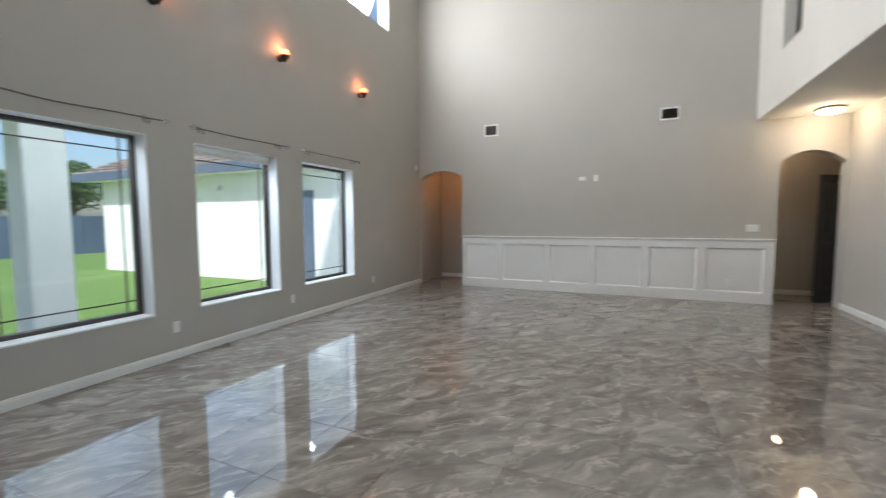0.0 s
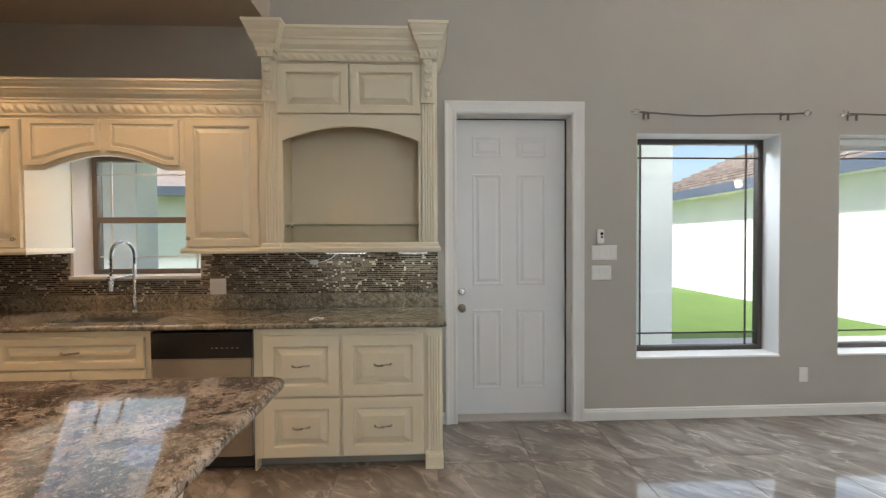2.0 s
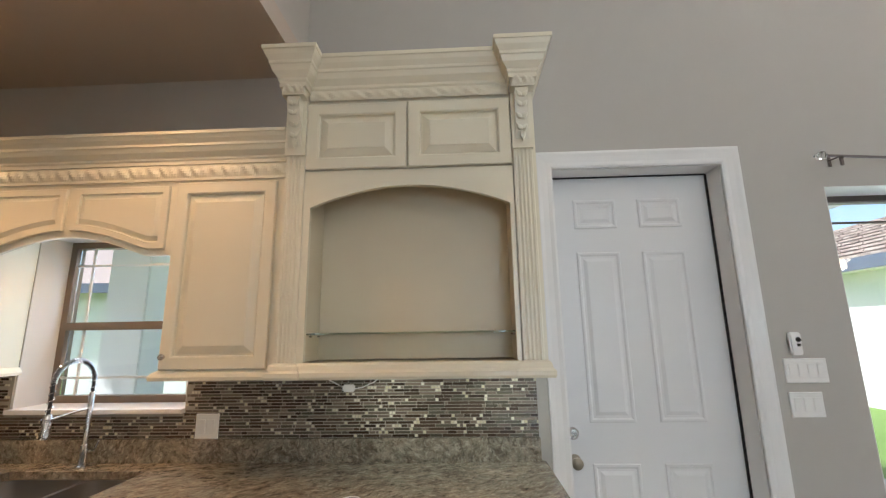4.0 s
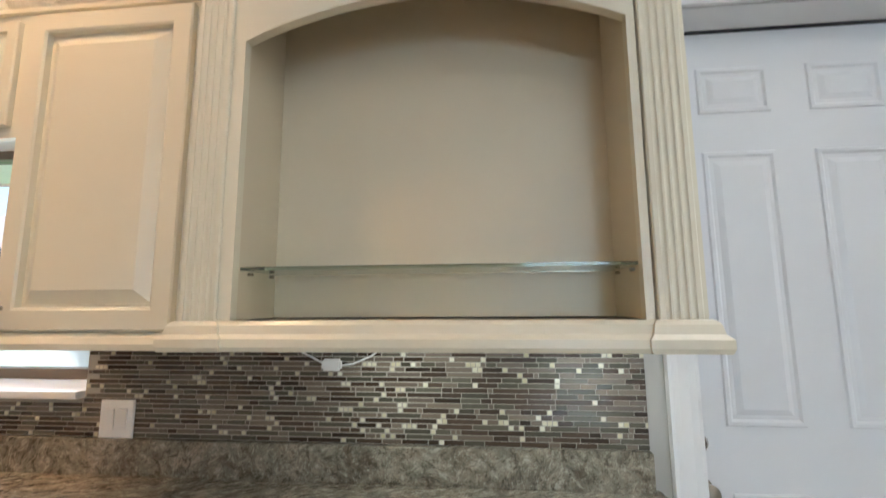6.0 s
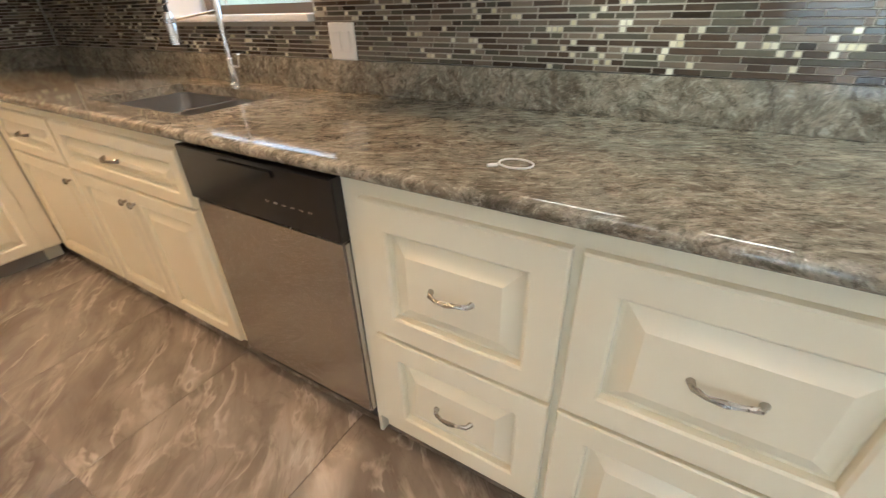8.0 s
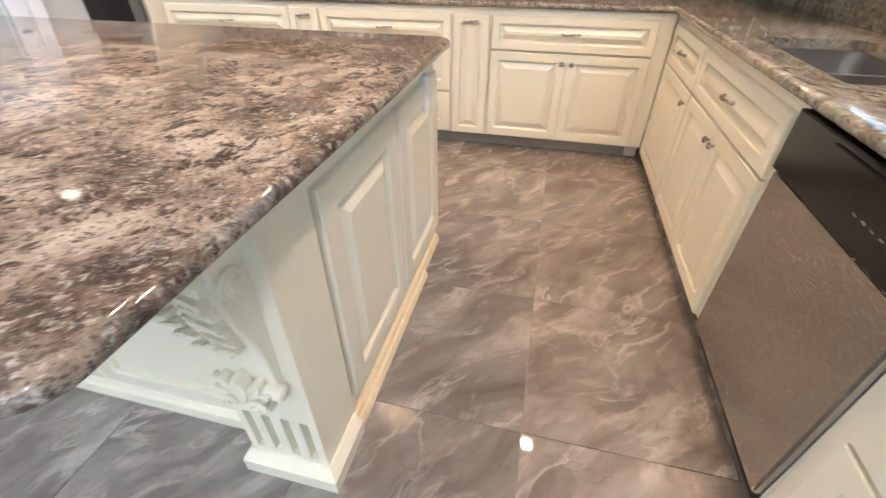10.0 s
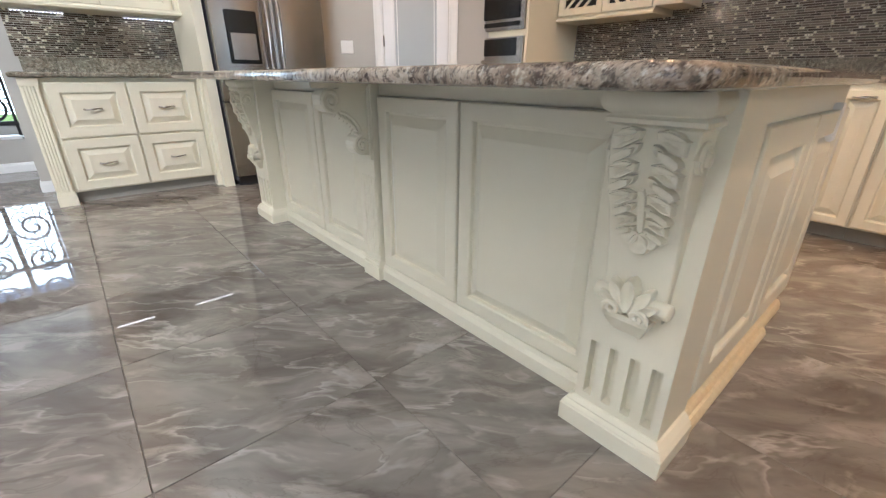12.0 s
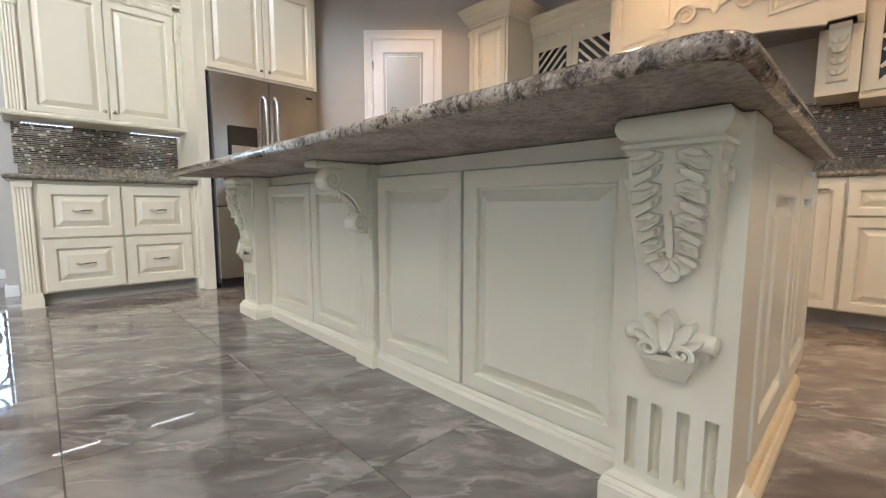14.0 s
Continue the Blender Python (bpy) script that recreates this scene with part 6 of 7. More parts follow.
    for zc, w, hh in ((0.800, 1.10, 0.019), (0.741, 1.10, 0.020), (0.683, 1.0, 0.020), (0.632, 0.86, 0.018)):
        for s in (-1, 1):
            def side(pts):
                out = [(xc + s * u * w, zc + v * w) for u, v in pts]
                return out if s > 0 else out[::-1]
            # broad scooped leaf and the thick curled tip below it
            carved(bm, side([(0.010, 0.002), (0.030, 0.008), (0.050, 0.002), (0.061, -0.014), (0.060, -0.034), (0.044, -0.032), (0.028, -0.022), (0.012, -0.012)]), face, hh, 0.3)
            carved(bm, side([(0.020, -0.026), (0.036, -0.030), (0.056, -0.041), (0.060, -0.050), (0.052, -0.057), (0.036, -0.048), (0.020, -0.038)]), face, hh + 0.007, 0.9)
            carved(bm, leaf_outline(xc + s * 0.010 * w, zc - 0.020, 0.042 * w, 0.009 * w, -0.75 if s > 0 else math.pi + 0.75), face, hh + 0.004, 0.5)
            carved(bm, leaf_outline(xc + s * 0.016 * w, zc + 0.002, 0.050 * w, 0.006 * w, -0.25 if s > 0 else math.pi + 0.25), face, hh + 0.005, 0.9)
    for an, ln, wd in ((-0.95, 0.044, 0.015), (0.95, 0.044, 0.015), (0.0, 0.052, 0.018)):
        oval = [(ln * 0.5 + ln * 0.5 * math.cos(q), wd * math.sin(q) * (1.15 - 0.35 * math.cos(q + math.pi))) for q in [2 * math.pi * k / 14 for k in range(14)]]
        dx, dz = math.sin(an), -math.cos(an)
        carved(bm, [(xc + dx * u - dz * v, 0.600 + dz * u + dx * v) for u, v in oval], face, 0.020, 0.6)
    part("acanthus_leaf", bm, CREAM, cb, smooth=True)
    # lower roll with a shell and a tapered drop
    bm = B()
    lathe(bm, [(0.013, -0.086), (0.0185, -0.082), (0.0185, 0.082), (0.013, 0.086)], (xc, face - 0.026, 0.435), "x", 18)
    part("roll", bm, CREAM, cb, smooth=True)
    bm = B()
    fz = face - 0.044
    for an, ln, wd in ((0.0, 0.092, 0.020), (0.55, 0.088, 0.016), (-0.55, 0.088, 0.016), (1.0, 0.078, 0.013), (-1.0, 0.078, 0.013)):
        dx, dz = -math.sin(an), math.cos(an)
        oval = []
        for q in [2 * math.pi * k / 18 for k in range(18)]:
            u = 0.5 + 0.5 * math.cos(q)
            oval.append((ln * (0.06 + 0.94 * u), wd * math.sin(q) * (0.55 + 0.6 * u) * (1 - 0.35 * u ** 4)))
        def petal(sc, yy):
            return [(xc + dx * (ln * 0.55 + (u - ln * 0.55) * sc) + dz * v * sc, yy, 0.402 + dz * (ln * 0.55 + (u - ln * 0.55) * sc) - dx * v * sc) for u, v in oval]
        up = 0.012 if an == 0 else 0.006
        rings(bm, [petal(1.0, fz + 0.02), petal(1.0, fz - up * 0.3), petal(0.9, fz - up), petal(0.6, fz - up * 0.5), petal(0.2, fz - up * 0.15)])
    part("shell", bm, CREAM, cb, "carved shell ornament", smooth=True)
    for s in (-1, 1):
        bm = B()
        sp = []
        for k in range(20):
            a = -0.6 + k / 19 * 2.5 * math.pi
            r = 0.020 * (1 - k / 24)
            sp.append((xc + s * (0.030 + r * math.cos(a)), fz - 0.012, 0.412 + r * 0.85 * math.sin(a)))
        tube(bm, sp, 0.0062, 6)
        part("scroll", bm, CREAM, cb, smooth=True)
    bm = B()
    lo = [(xc - 0.032, face + 0.001, 0.345), (xc + 0.032, face + 0.001, 0.345), (xc + 0.032, face - 0.022, 0.345), (xc - 0.032, face - 0.022, 0.345)]
    m1 = [(xc - 0.050, face + 0.001, 0.386), (xc + 0.050, face + 0.001, 0.386), (xc + 0.050, face - 0.046, 0.386), (xc - 0.050, face - 0.046, 0.386)]
    hi = [(xc - 0.052, face + 0.001, 0.400), (xc + 0.052, face + 0.001, 0.400), (xc + 0.052, face - 0.048, 0.400), (xc - 0.052, face - 0.048, 0.400)]
    made = rings(bm, [lo, m1, hi])
    bm.faces.new(made[0][::-1])
    part("drop", bm, CREAM, cb)


big_post(0.0)
big_post(LWD - 0.224)

# scroll bracket in the middle of the long side
bm = B()
box(bm, 1.272, 1.380, -0.036, 0.0, 0.07, 0.872)
box(bm, 1.272, 1.380, -0.044, -0.036, 0.49, 0.872)
fluted(bm, 1.274, 1.378, -0.036, 0.12, 0.488, 0.010, 4, 0.0)
mid = part("mid_post", bm, CREAM, isl, "fluted centre post")
bm = B()
plinth(bm, 1.268, 1.384, -0.046, 0.0, 0.088)
part("plinth", bm, CREAM, mid)
bm = B()
xc = 1.326
outer = [(-0.044, 0.582)]
for k in range(9):
    an = -math.pi / 2 - math.pi * k / 8
    outer.append((-0.082 + 0.042 * math.cos(an), 0.628 + 0.042 * math.sin(an)))
CURVE = [(-0.082, 0.680), (-0.092, 0.704), (-0.112, 0.730), (-0.140, 0.752), (-0.170, 0.764)]
outer += CURVE
for k in range(10):
    an = -math.pi / 2 - math.pi * 1.15 * k / 9
    outer.append((-0.205 + 0.046 * math.cos(an), 0.805 + 0.046 * math.sin(an)))
outer += [(-0.16, 0.850), (-0.044, 0.850)]
prism(bm, outer, xc - 0.034, xc + 0.034, "x")
box(bm, xc - 0.046, xc + 0.046, -0.290, -0.044, 0.850, 0.8735, 0.004)
box(bm, xc - 0.049, xc + 0.049, -0.052, -0.044, 0.56, 0.850, 0.003)
br = part("scroll_bracket", bm, CREAM, mid, "carved S-scroll bracket")
bm = B()
for s in (-1, 1):
    for yc, zc, r0, turn in ((-0.205, 0.805, 0.041, 1), (-0.082, 0.628, 0.037, -1)):
        sp = []
        for k in range(30):
            a = k / 29 * 3.6 * math.pi
            r = r0 * (1 - k / 34)
            sp.append((xc + s * 0.035, yc + r * math.cos(a + math.pi / 2), zc - turn * r * math.sin(a + math.pi / 2)))
        tube(bm, sp, [0.009 - 0.0001 * k for k in range(30)], 6)
        lathe(bm, [(0.012, 0.0), (0.010, s * 0.008), (0.001, s * 0.010)], (xc + s * 0.035, yc, zc), "x", 10)
    tube(bm, [(xc + s * 0.030, y - 0.002, z) for y, z in CURVE], 0.008, 6)
part("volute", bm, CREAM, br, smooth=True)
bm = B()
for k in range(7):
    u = k / 6
    y0, z0 = -0.084 - 0.075 * u ** 1.6, 0.685 + 0.080 * u ** 0.8
    for s in (-1, 1):
        tube(bm, [(xc, y0 - 0.004, z0), (xc + s * 0.014, y0 - 0.013, z0 - 0.013), (xc + s * 0.027, y0 - 0.009, z0 - 0.024)], [0.009, 0.0085, 0.003], 6)
part("leaf_spine", bm, CREAM, br, "overlapping carved leaves", smooth=True)

# end panels facing the aisle, and the unpainted shoe moulding
for a, c in ((0.09, 0.57), (0.59, 1.06)):
    bm = B()
    raised_panel(bm, a, c, 0.11, 0.80, 0.0, 0.022, 0.075, 0.04)
    ob = part("end_panel", bm, CREAM, isl, m=pose(LWD - 0.02, 0.0, 0, 0, 0, 90))
bm = B()
box(bm, 0.10, 0.16, -0.024, 0.0, 0.70, 0.82, 0.003)
part("end_outlet", bm, PLASTIC, isl, "white outlet plate on the island end", m=pose(LWD - 0.02, 0.78, 0, 0, 0, 90))
bm = B()
prism(bm, [(0, 0), (-0.022, 0), (-0.020, 0.022), (-0.012, 0.036), (0, 0.042)], 0.02, 1.075, "x")
part("shoe_moulding", bm, PINE, isl, "unpainted pine shoe moulding", m=pose(LWD - 0.02, 0.0, 0, 0, 0, 90))
bm = B()
prism(bm, [(-0.022, 0.0), (-0.040, 0), (-0.038, 0.014), (-0.03, 0.026), (-0.022, 0.028)], 0.06, 0.80, "x")
part("shoe_moulding", bm, PINE, isl, "second strip of unpainted pine moulding", m=pose(LWD - 0.02, 0.0, 0, 0, 0, 90))

top = thing("island_top", "large polished brown granite island top with rounded corners", "countertop", pose(1.622, -0.655, 0))
TW, TD = 2.843, 1.60


def round_rect(x0, x1, y0, y1, r, n=8):
    pts = []
    for cx, cy, s in ((x1 - r, y1 - r, 0), (x0 + r, y1 - r, 1), (x0 + r, y0 + r, 2), (x1 - r, y0 + r, 3)):
        for k in range(n + 1):
            a = math.pi / 2 * (s + k / n)
            pts.append((cx + r * math.cos(a), cy + r * math.sin(a)))
    return pts


bm = B()
lps = []
for i, z in ((0.016, 0.8752), (0.005, 0.879), (0.001, 0.886), (0.0, 0.893), (0.001, 0.900), (0.005, 0.9065), (0.014, 0.91)):
    lps.append([(x, y, z) for x, y in round_rect(i, TW - i, -TD + i, -i, 0.06)])
rings(bm, lps)
part("slab", bm, GRANITE, top, smooth=True)
bm = B()
rings(bm, [[(x, y, 0.8751) for x, y in round_rect(0.016, TW - 0.016, -TD + 0.016, -0.016, 0.05)]])
part("underside", bm, ROUGHSTONE, top, "dull sawn stone underside")

# ---- lamps in the kitchen ceiling ----
for x, y, power in ((0.95, -2.95, 44), (2.6, -2.95, 46), (4.35, -2.55, 30), (0.95, -1.75, 36), (2.6, -1.75, 36), (4.4, -1.75, 15)):
    ob = thing("recessed_light", "round recessed ceiling light, lit warm", "ceiling light", pose(x, y, 3.0), "recessed lights in the kitchen ceiling")
    bm = B()
    lathe(bm, [(0.09, 0.0), (0.09, -0.004), (0.075, -0.008), (0.07, -0.002)], sides=24)
    part("trim_ring", bm, TRIM, ob)
    bm = B()
    lathe(bm, [(0.068, -0.0015), (0.04, -0.004), (0.002, -0.005)], sides=20)
    part("lens", bm, LENS, ob)
    lamp("recessed_lamp", "SPOT", look((x, y, 2.985), (x, y, 0)), power, WARM, 0.06, spread=112)

# ---- entry door of iron and glass ----
ent = thing("door_3", "black wrought-iron entry door with scrollwork over bright glass", "door", pose(11.0, 2.95, 0.16, 0, 0, -90), kind="structure")
EW, EH = 2.63, 2.59
bm = B()
for x in (0.0, 0.62, 1.29, 1.96, EW):
    box(bm, max(0, x - 0.03), min(EW, x + 0.03), -0.03, 0.03, 0, EH)
for z in (0, 2.0, EH - 0.06):
    box(bm, 0.0, EW, -0.028, 0.028, z, z + 0.06)
part("iron_frame", bm, IRON, ent)
bm = B()
box(bm, 0.02, EW - 0.02, -0.004, 0.004, 0.02, EH - 0.02)
part("pane", bm, GLASS, ent).visible_shadow = False
for x0, x1 in ((0.03, 0.59), (0.65, 1.26), (1.32, 1.93), (1.99, EW - 0.03)):
    bm = B()
    cx, hwid = (x0 + x1) / 2, (x1 - x0) / 2
    for z0 in (0.12, 0.72, 1.32):
        for s in (-1, 1):
            for flip in (0, 1):
                sp = []
                for k in range(30):
                    a = k / 29 * 3.0 * math.pi
                    r = hwid * 0.48 * (1 - k / 34)
                    zz = z0 + (0.42 if flip else 0.14)
                    sp.append((cx + s * (hwid * 0.5 + r * math.cos(a) * 0.9), -0.012, zz + (r if not flip else -r) * math.sin(a) * 0.9 + 0.02))
                tube(bm, sp, 0.010, 6)
    tube(bm, [(cx, -0.012, 0.06), (cx, -0.012, 1.99)], 0.008, 6)
    part("scrollwork", bm, IRON, ent, smooth=True)

ob = thing("iron_grille", "black wrought-iron scroll grille standing on the low entry wall", "grille", pose(7.38, 0.22, 0.31, 0, 0, 90))
bm = B()
box(bm, 0.0, 0.72, -0.06, 0.06, 0.0, 0.03, 0.004)
part("sill", bm, TRIM, ob, "white sill board")
for xa, flip in ((0.17, 1), (0.53, -1)):
    bm = B()
    for z0, r0, dirn in ((0.24, 0.16, 1), (0.60, 0.15, -1), (0.95, 0.16, 1)):
        sp = []
        for k in range(34):
            a = k / 33 * 3.4 * math.pi
            r = r0 * (1 - k / 38)
            sp.append((xa + flip * dirn * r * math.cos(a), 0.0, z0 + 0.03 + r * math.sin(a)))
        tube(bm, sp, 0.012, 6)
    part("scroll", bm, IRON, ob, smooth=True)
for xa in (0.012, 0.35, 0.708):
    bm = B()
    box(bm, xa - 0.011, xa + 0.011, -0.011, 0.011, 0.03, 1.25)
    part("upright", bm, IRON, ob)
bm = B()
box(bm, 0.0, 0.72, -0.016, 0.016, 1.25, 1.28, 0.004)
part("rail", bm, IRON, ob)

# ---- outdoors ----
bm = B()
box(bm, -160, -0.25, -160, 160, -0.32, -0.10)
box(bm, 11.3, 160, -160, 160, -0.32, -0.10)
structure("ground", bm, GRASS, "bright green mown lawn", "lawn")
bm = B()
box(bm, -2.7, -0.23, -5.0, 7.25, -0.3, -0.03)
structure("patio", bm, CONCRETE, "pale concrete patio slab by the house", "patio")
for y in (2.61, -3.60):
    col = thing("patio_column", "square white stucco patio column", "column", pose(-1.875, y, -0.03))
    bm = B()
    box(bm, -0.19, 0.19, -0.20, 0.20, 0, 2.6, 0.01)
    part("shaft", bm, STUCCO, col)
    bm = B()
    box(bm, -0.21, 0.21, -0.22, 0.22, 0, 0.18, 0.01)
    part("foot", bm, STUCCO, col)
bm = B()
box(bm, -2.35, -1.55, -5.0, 3.0, 2.57, 3.0)
box(bm, -1.55, -0.23, -5.0, 3.0, 2.75, 2.9)
structure("patio_roof", bm, STUCCO, "white stucco patio beam and soffit", "patio roof")

wing = thing("house_wing", "white stucco wing of the house under a clay tile roof", "house", pose(-5.0, 7.8, -0.1))
bm = B()
box(bm, -5.7, 4.75, 0.0, 6.0, 0.0, 2.80)
part("wall", bm, STUCCO, wing)
bm = B()
box(bm, -6.25, 4.75, -0.55, -0.50, 2.68, 2.92)
box(bm, -6.25, -6.20, -0.50, 6.5, 2.68, 2.92)
part("fascia", bm, FASCIA, wing, "slate-blue fascia board")
bm = B()
box(bm, -6.20, 4.75, -0.50, 0.0, 2.70, 2.73)
part("soffit", bm, STUCCO, wing)
bm = B()
prism(bm, [(-0.50, 2.90), (3.0, 4.41), (6.5, 2.90)], -6.2, 4.75, "x")
roof = part("roof", bm, ROOF, wing, "clay tile roof")
bm = B()
for r in range(11):
    yy, zz = -0.50 + r * 0.32, 2.93 + r * 0.138
    for k in range(50):
        x = -6.2 + k * 0.22 + 0.02 * ((r * 7 + k * 3) % 5 - 2) / 2
        box(bm, x, x + 0.205, yy, yy + 0.36, zz, zz + 0.045)
part("roof_tile", bm, ROOF, wing, "overlapping clay tiles", kind="stuff")
bm = B()
box(bm, 2.2, 2.55, -0.03, 0.0, 0.0, 2.2)
part("door_trim", bm, FASCIA, wing, "grey door frame on the wing")
bm = B()
box(bm, -0.6, -0.45, -0.12, 0.0, 2.3, 2.42, 0.01)
part("flood_light", bm, PLASTIC, wing)

fence = thing("garden_fence", "slate-blue boarded garden fence across the lawn", "fence", pose(-19, -20, -0.1))
bm = B()
for k in range(60):
    box(bm, 0.0, 0.05, k * 0.8, k * 0.8 + 0.78, 0.0, 1.75)
part("boards", bm, FENCE, fence, kind="stuff")
bm = B()
for k in range(16):
    box(bm, -0.06, 0.0, k * 3.1, k * 3.1 + 0.1, 0.0, 1.85)
part("posts", bm, FENCE, fence, kind="stuff")

# neighbouring house seen through the kitchen window
nb = thing("neighbour_house", "pale stucco neighbouring house under a low tile roof", "house", pose(-7.5, -9.5, -0.1))
bm = B()
box(bm, -4.0, 0.0, -6.0, 5.0, 0.0, 2.8)
part("wall", bm, STUCCO, nb)
bm = B()
prism(bm, [(-4.5, 2.8), (-2.0, 4.2), (0.5, 2.8)], -6.4, 5.4, "y")
part("roof", bm, ROOF, nb)
bm = B()
box(bm, 0.45, 0.52, -6.4, 5.4, 2.62, 2.84)
part("fascia", bm, FASCIA, nb)

# garden tree beyond the fence
LEAFM = painted("tree_leaves", (0.06, 0.12, 0.03), 0.7, 0.35, 8, 0.1)
BARK = painted("tree_bark", (0.10, 0.075, 0.055), 0.9, 0.2, 20, 0.6)
for tx, ty, s in ((-24, 9.5, 1.0), (-26, 14, 1.2), (-23, 1.0, 0.9)):
    tr = thing("garden_tree", "leafy garden tree beyond the fence", "tree", pose(tx, ty, -0.1), "trees beyond the fence")
    bm = B()
    tube(bm, [(0, 0, 0), (0.05, 0.02, 1.2 * s), (0.0, 0.1, 2.4 * s)], [0.16 * s, 0.12 * s, 0.07 * s], 8)
    for k in range(6):
        a = k * 1.05
        tube(bm, [(0, 0.05, (1.4 + 0.15 * k) * s), (0.6 * s * math.cos(a), 0.6 * s * math.sin(a), (2.1 + 0.15 * k) * s), (1.2 * s * math.cos(a), 1.2 * s * math.sin(a), (2.6 + 0.1 * k) * s)], [0.06 * s, 0.04 * s, 0.02 * s], 6)
    part("trunk", bm, BARK, tr, smooth=True)
    rng = random.Random(int(tx * 10 + ty))
    verts, faces = [], []
    for k in range(2600):
        a, u, rr_ = rng.uniform(0, 2 * math.pi), rng.uniform(-1, 1), rng.random() ** 0.4
        wob = 1 + 0.3 * math.sin(3 * a + 2 * u) + 0.2 * math.sin(7 * a)
        c = Vector((1.6 * s * rr_ * wob * math.cos(a) * math.sqrt(1 - u * u), 1.6 * s * rr_ * wob * math.sin(a) * math.sqrt(1 - u * u), 3.0 * s + 1.3 * s * rr_ * u))
        e1 = Vector((rng.gauss(0, 1), rng.gauss(0, 1), rng.gauss(0, 1))).normalized() * 0.10 * s
        e2 = e1.orthogonal().normalized() * 0.06 * s
        i = len(verts)
        verts += [c - e1, c + e2, c + e1, c - e2]
        faces.append((i, i + 1, i + 2, i + 3))
    me = bpy.data.meshes.new("crown")
    me.from_pydata(verts, [], faces)
    me.materials.append(LEAFM)
    crown_ob = new("crown", me)
    crown_ob.parent = tr
    tagged(crown_ob, "crown of many small green leaves")

# ---- mosaic backsplashes ----
ROWH = 0.0150


def strips(w, z0, z1, seed, skip=None):
    """Rows of mosaic strips as (x0, x1, z0, z1, kind)."""
    rng = random.Random(seed)
    out = []
    z = z0
    while z + ROWH * 0.6 < z1:
        h = min(ROWH - 0.0023, z1 - z)
        x = -rng.uniform(0, 0.06)
        while x < w:
            if rng.random() < 0.30:
                ln, kd = 0.0150, 3 if rng.random() < 0.72 else 1
            else:
                ln, kd = rng.choice((0.032, 0.045, 0.06, 0.08, 0.105)), rng.choice((0, 0, 0, 1, 1, 2, 2))
            a, c = max(0.0, x), min(w, x + ln - 0.0023)
            if c - a > 0.004 and not (skip and skip(a, c, z, z + h)):
                out.append((a, c, z, z + h, kd))
            x += ln
        z += ROWH
    return out


def strip_mesh(ln, h, mat):
    bm = B()
    rings(bm, [rect_loop(0, ln, 0, h, 0.0), rect_loop(0, ln, 0, h, -0.0045), rect_loop(0, ln, 0, h, -0.0055, 0.0009)])
    bmesh.ops.recalc_face_normals(bm, faces=bm.faces)
    me = bpy.data.meshes.new("mosaic_strip")
    bm.to_mesh(me)
    bm.free()
    me.materials.append(mat)
    return me


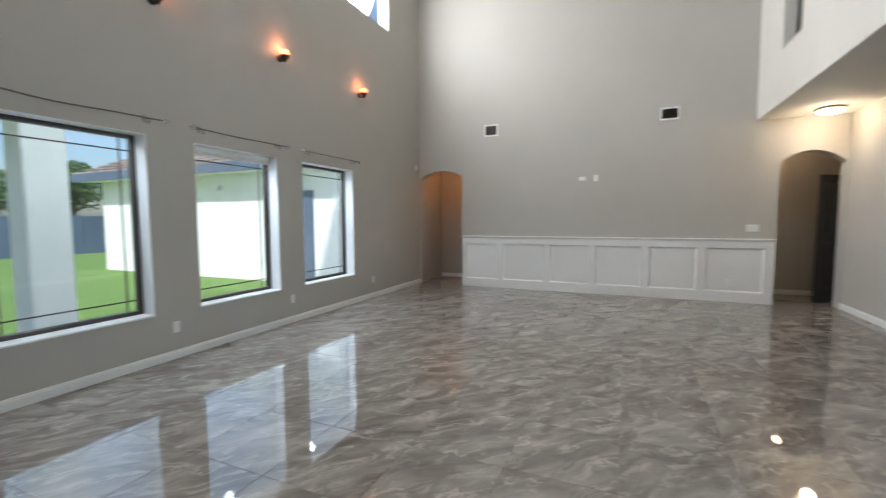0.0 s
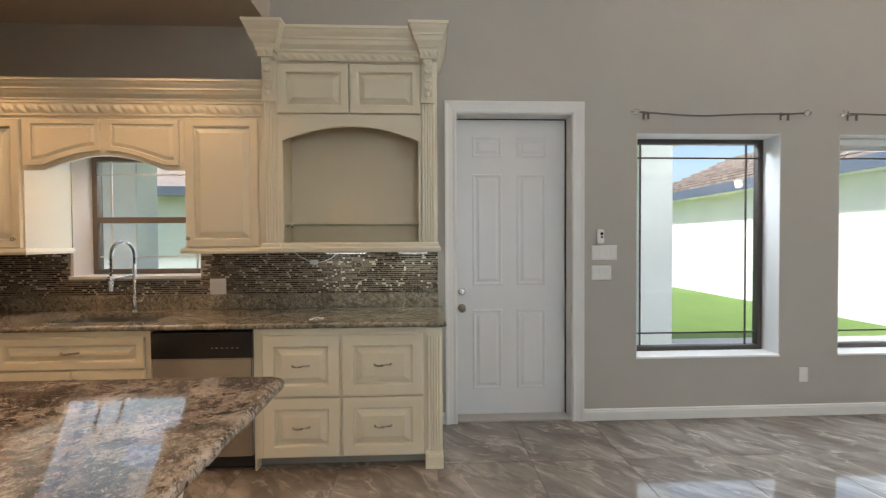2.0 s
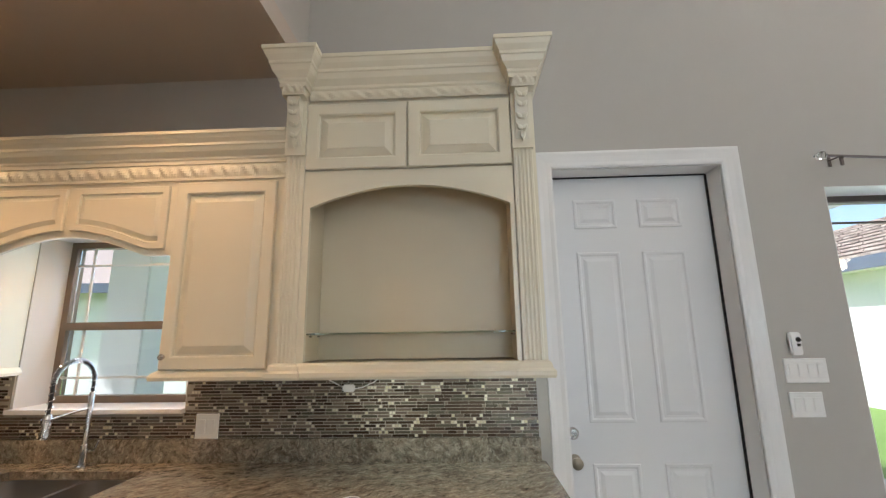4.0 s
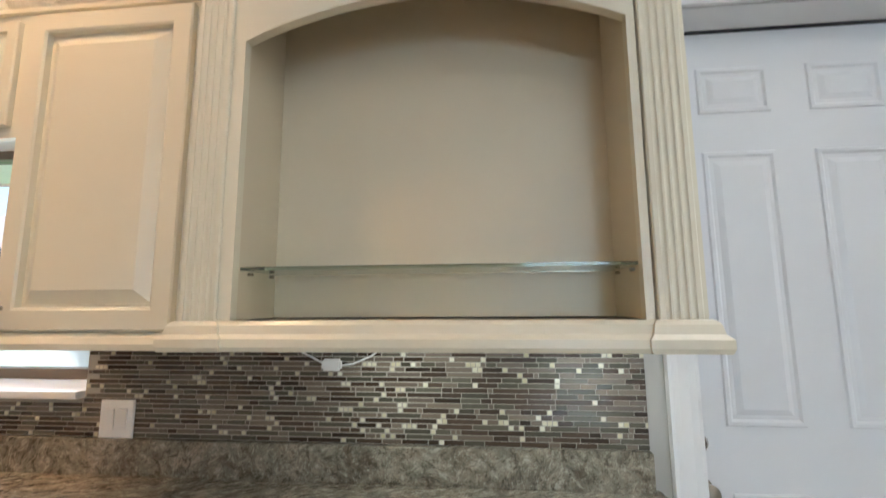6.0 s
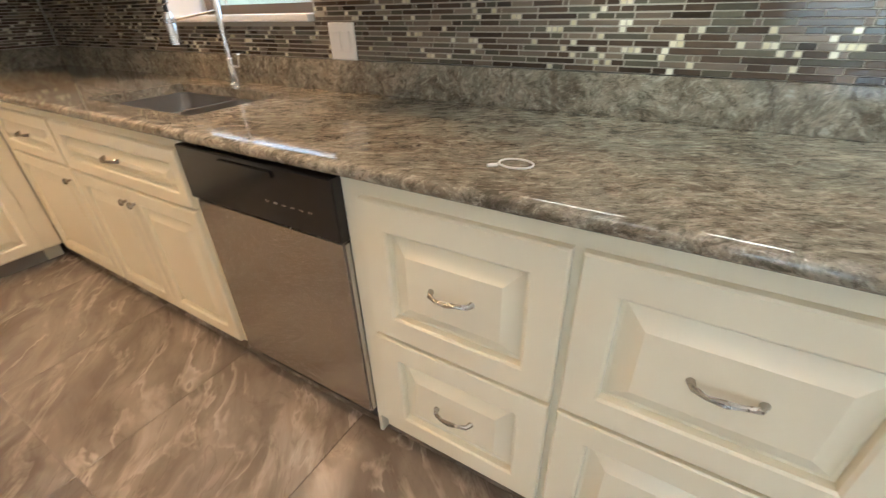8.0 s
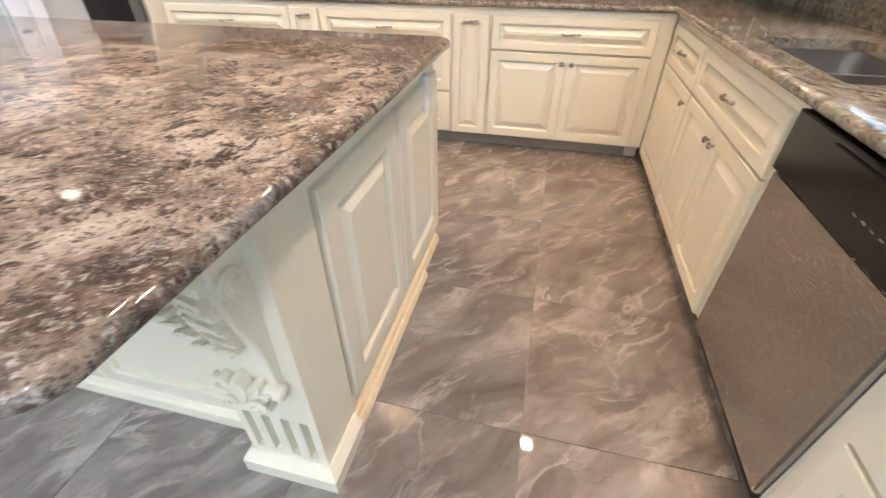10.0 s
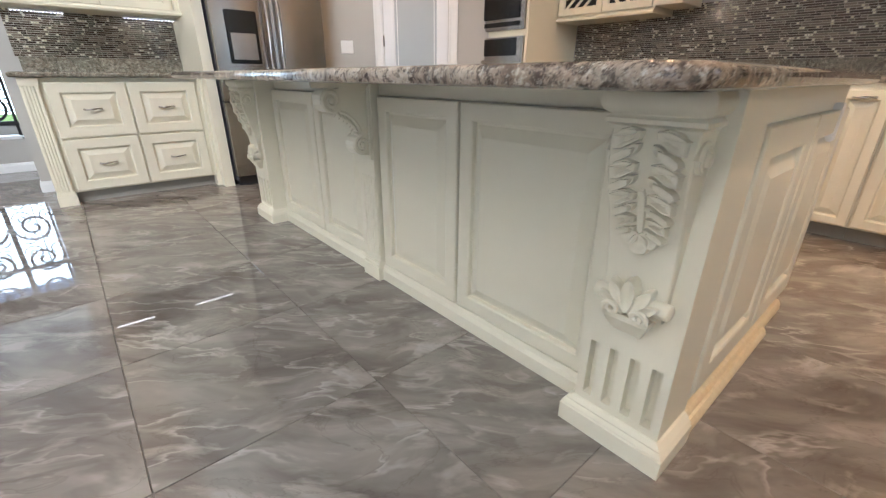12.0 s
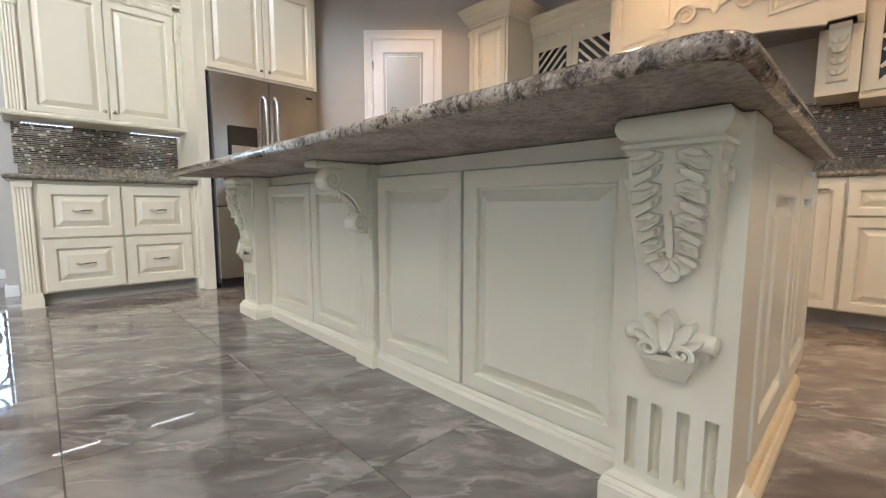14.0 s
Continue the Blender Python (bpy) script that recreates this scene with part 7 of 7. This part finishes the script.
def backsplash(m, w, z0, z1, seed, label, near=False, skip=None, hole=None):
    ob = thing("backsplash", label, "backsplash", m, kind="structure")
    bm = B()
    if hole:
        a, c, hz = hole
        box(bm, 0, a, -0.0078, -0.001, z0, z1)
        box(bm, a, c, -0.0078, -0.001, z0, hz)
        box(bm, c, w, -0.0078, -0.001, z0, z1)
    else:
        box(bm, 0, w, -0.0078, -0.001, z0, z1)
    part("grout_bed", bm, GROUT, ob)
    rows = strips(w, z0 + 0.001, z1, seed, skip)
    if near:
        cache = {}
        rows.sort(key=lambda r: -r[0])
        for a, c, za, zb, kd in rows[:300]:
            key = (round(c - a, 4), round(zb - za, 4), kd)
            if key not in cache:
                cache[key] = strip_mesh(c - a, zb - za, STRIP[kd])
            t = new("mosaic_strip", cache[key])
            t.parent = ob
            t.matrix_basis = Matrix.Translation((a, -0.004, za))
        rows = rows[300:]
    verts, faces, mats = [], [], []
    for a, c, za, zb, kd in rows:
        i = len(verts)
        e = 0.0009
        verts += [(a, -0.004, za), (c, -0.004, za), (c, -0.004, zb), (a, -0.004, zb), (a + e, -0.0095, za + e), (c - e, -0.0095, za + e), (c - e, -0.0095, zb - e), (a + e, -0.0095, zb - e)]
        for q in ((4, 5, 6, 7), (0, 1, 5, 4), (1, 2, 6, 5), (2, 3, 7, 6), (3, 0, 4, 7)):
            faces.append([i + v for v in q])
            mats.append(kd)
    if faces:
        me = bpy.data.meshes.new("mosaic_strips")
        me.from_pydata(verts, [], faces)
        for one in STRIP_J:
            me.materials.append(one)
        me.polygons.foreach_set("material_index", mats)
        rest = new("mosaic_strips", me)
        rest.parent = ob
        tagged(rest, kind="stuff")
    return ob


W0 = BACKY + 0.002
ka, kc = KW[0] - W0, KW[1] - W0
backsplash(pose(0, W0, 0, 0, 0, 90), -0.053 - W0, 1.018, 1.36, 3, "narrow brown and pearl glass mosaic over the left worktop", True,
           lambda a, c, z, zz: c > ka - 0.002 and a < kc + 0.002 and zz > KW[2] - 0.022, (ka - 0.004, kc + 0.004, KW[2] - 0.022))
backsplash(pose(3.98, BACKY, 0, 0, 0, 180), 3.96, 1.018, 1.42, 5, "narrow brown and pearl glass mosaic behind the cooktop")
backsplash(pose(6.1, 0.03, 0, 0, 0, -90), 1.12, 1.018, 1.335, 8, "narrow brown and pearl glass mosaic behind the buffet")
plate("wall_outlet", "white double switch and outlet plate on the mosaic", "outlet", pose(0.0105, -1.69, 1.075, 0, 0, 90), 0.118, 0.118, 2)

# ---- floor tiles ----
TS, J = 0.602, 0.0022
TX, TY = 2.99, -0.682
bm = B()
e = 0.0012
s = TS - J
rings(bm, [[(0, 0, -0.008), (s, 0, -0.008), (s, s, -0.008), (0, s, -0.008)], [(0, 0, -e), (s, 0, -e), (s, s, -e), (0, s, -e)], [(e, e, 0), (s - e, e, 0), (s - e, s - e, 0), (e, s - e, 0)]])
bmesh.ops.recalc_face_normals(bm, faces=bm.faces)
tile = bpy.data.meshes.new("floor_tile")
bm.to_mesh(tile)
bm.free()
tile.materials.append(MARBLE)
rng = random.Random(4)
for i in range(-5, 14):
    for j in range(-6, 16):
        x, y = TX + i * TS, TY + j * TS
        if x > 7.3 and (y > 3.3 or y < -0.4):
            continue
        if x + TS < 0.0 or (x > 6.3 and y < -1.2):
            continue
        ob = new("floor_tile", tile)
        ob.parent = FLOOR
        turn = rng.randrange(2) * 180
        ob.matrix_basis = Matrix.Translation((x + s / 2, y + s / 2, rng.uniform(-0.0002, 0.0002))) @ pose(0, 0, 0, 0, 0, turn) @ Matrix.Translation((-s / 2, -s / 2, 0))
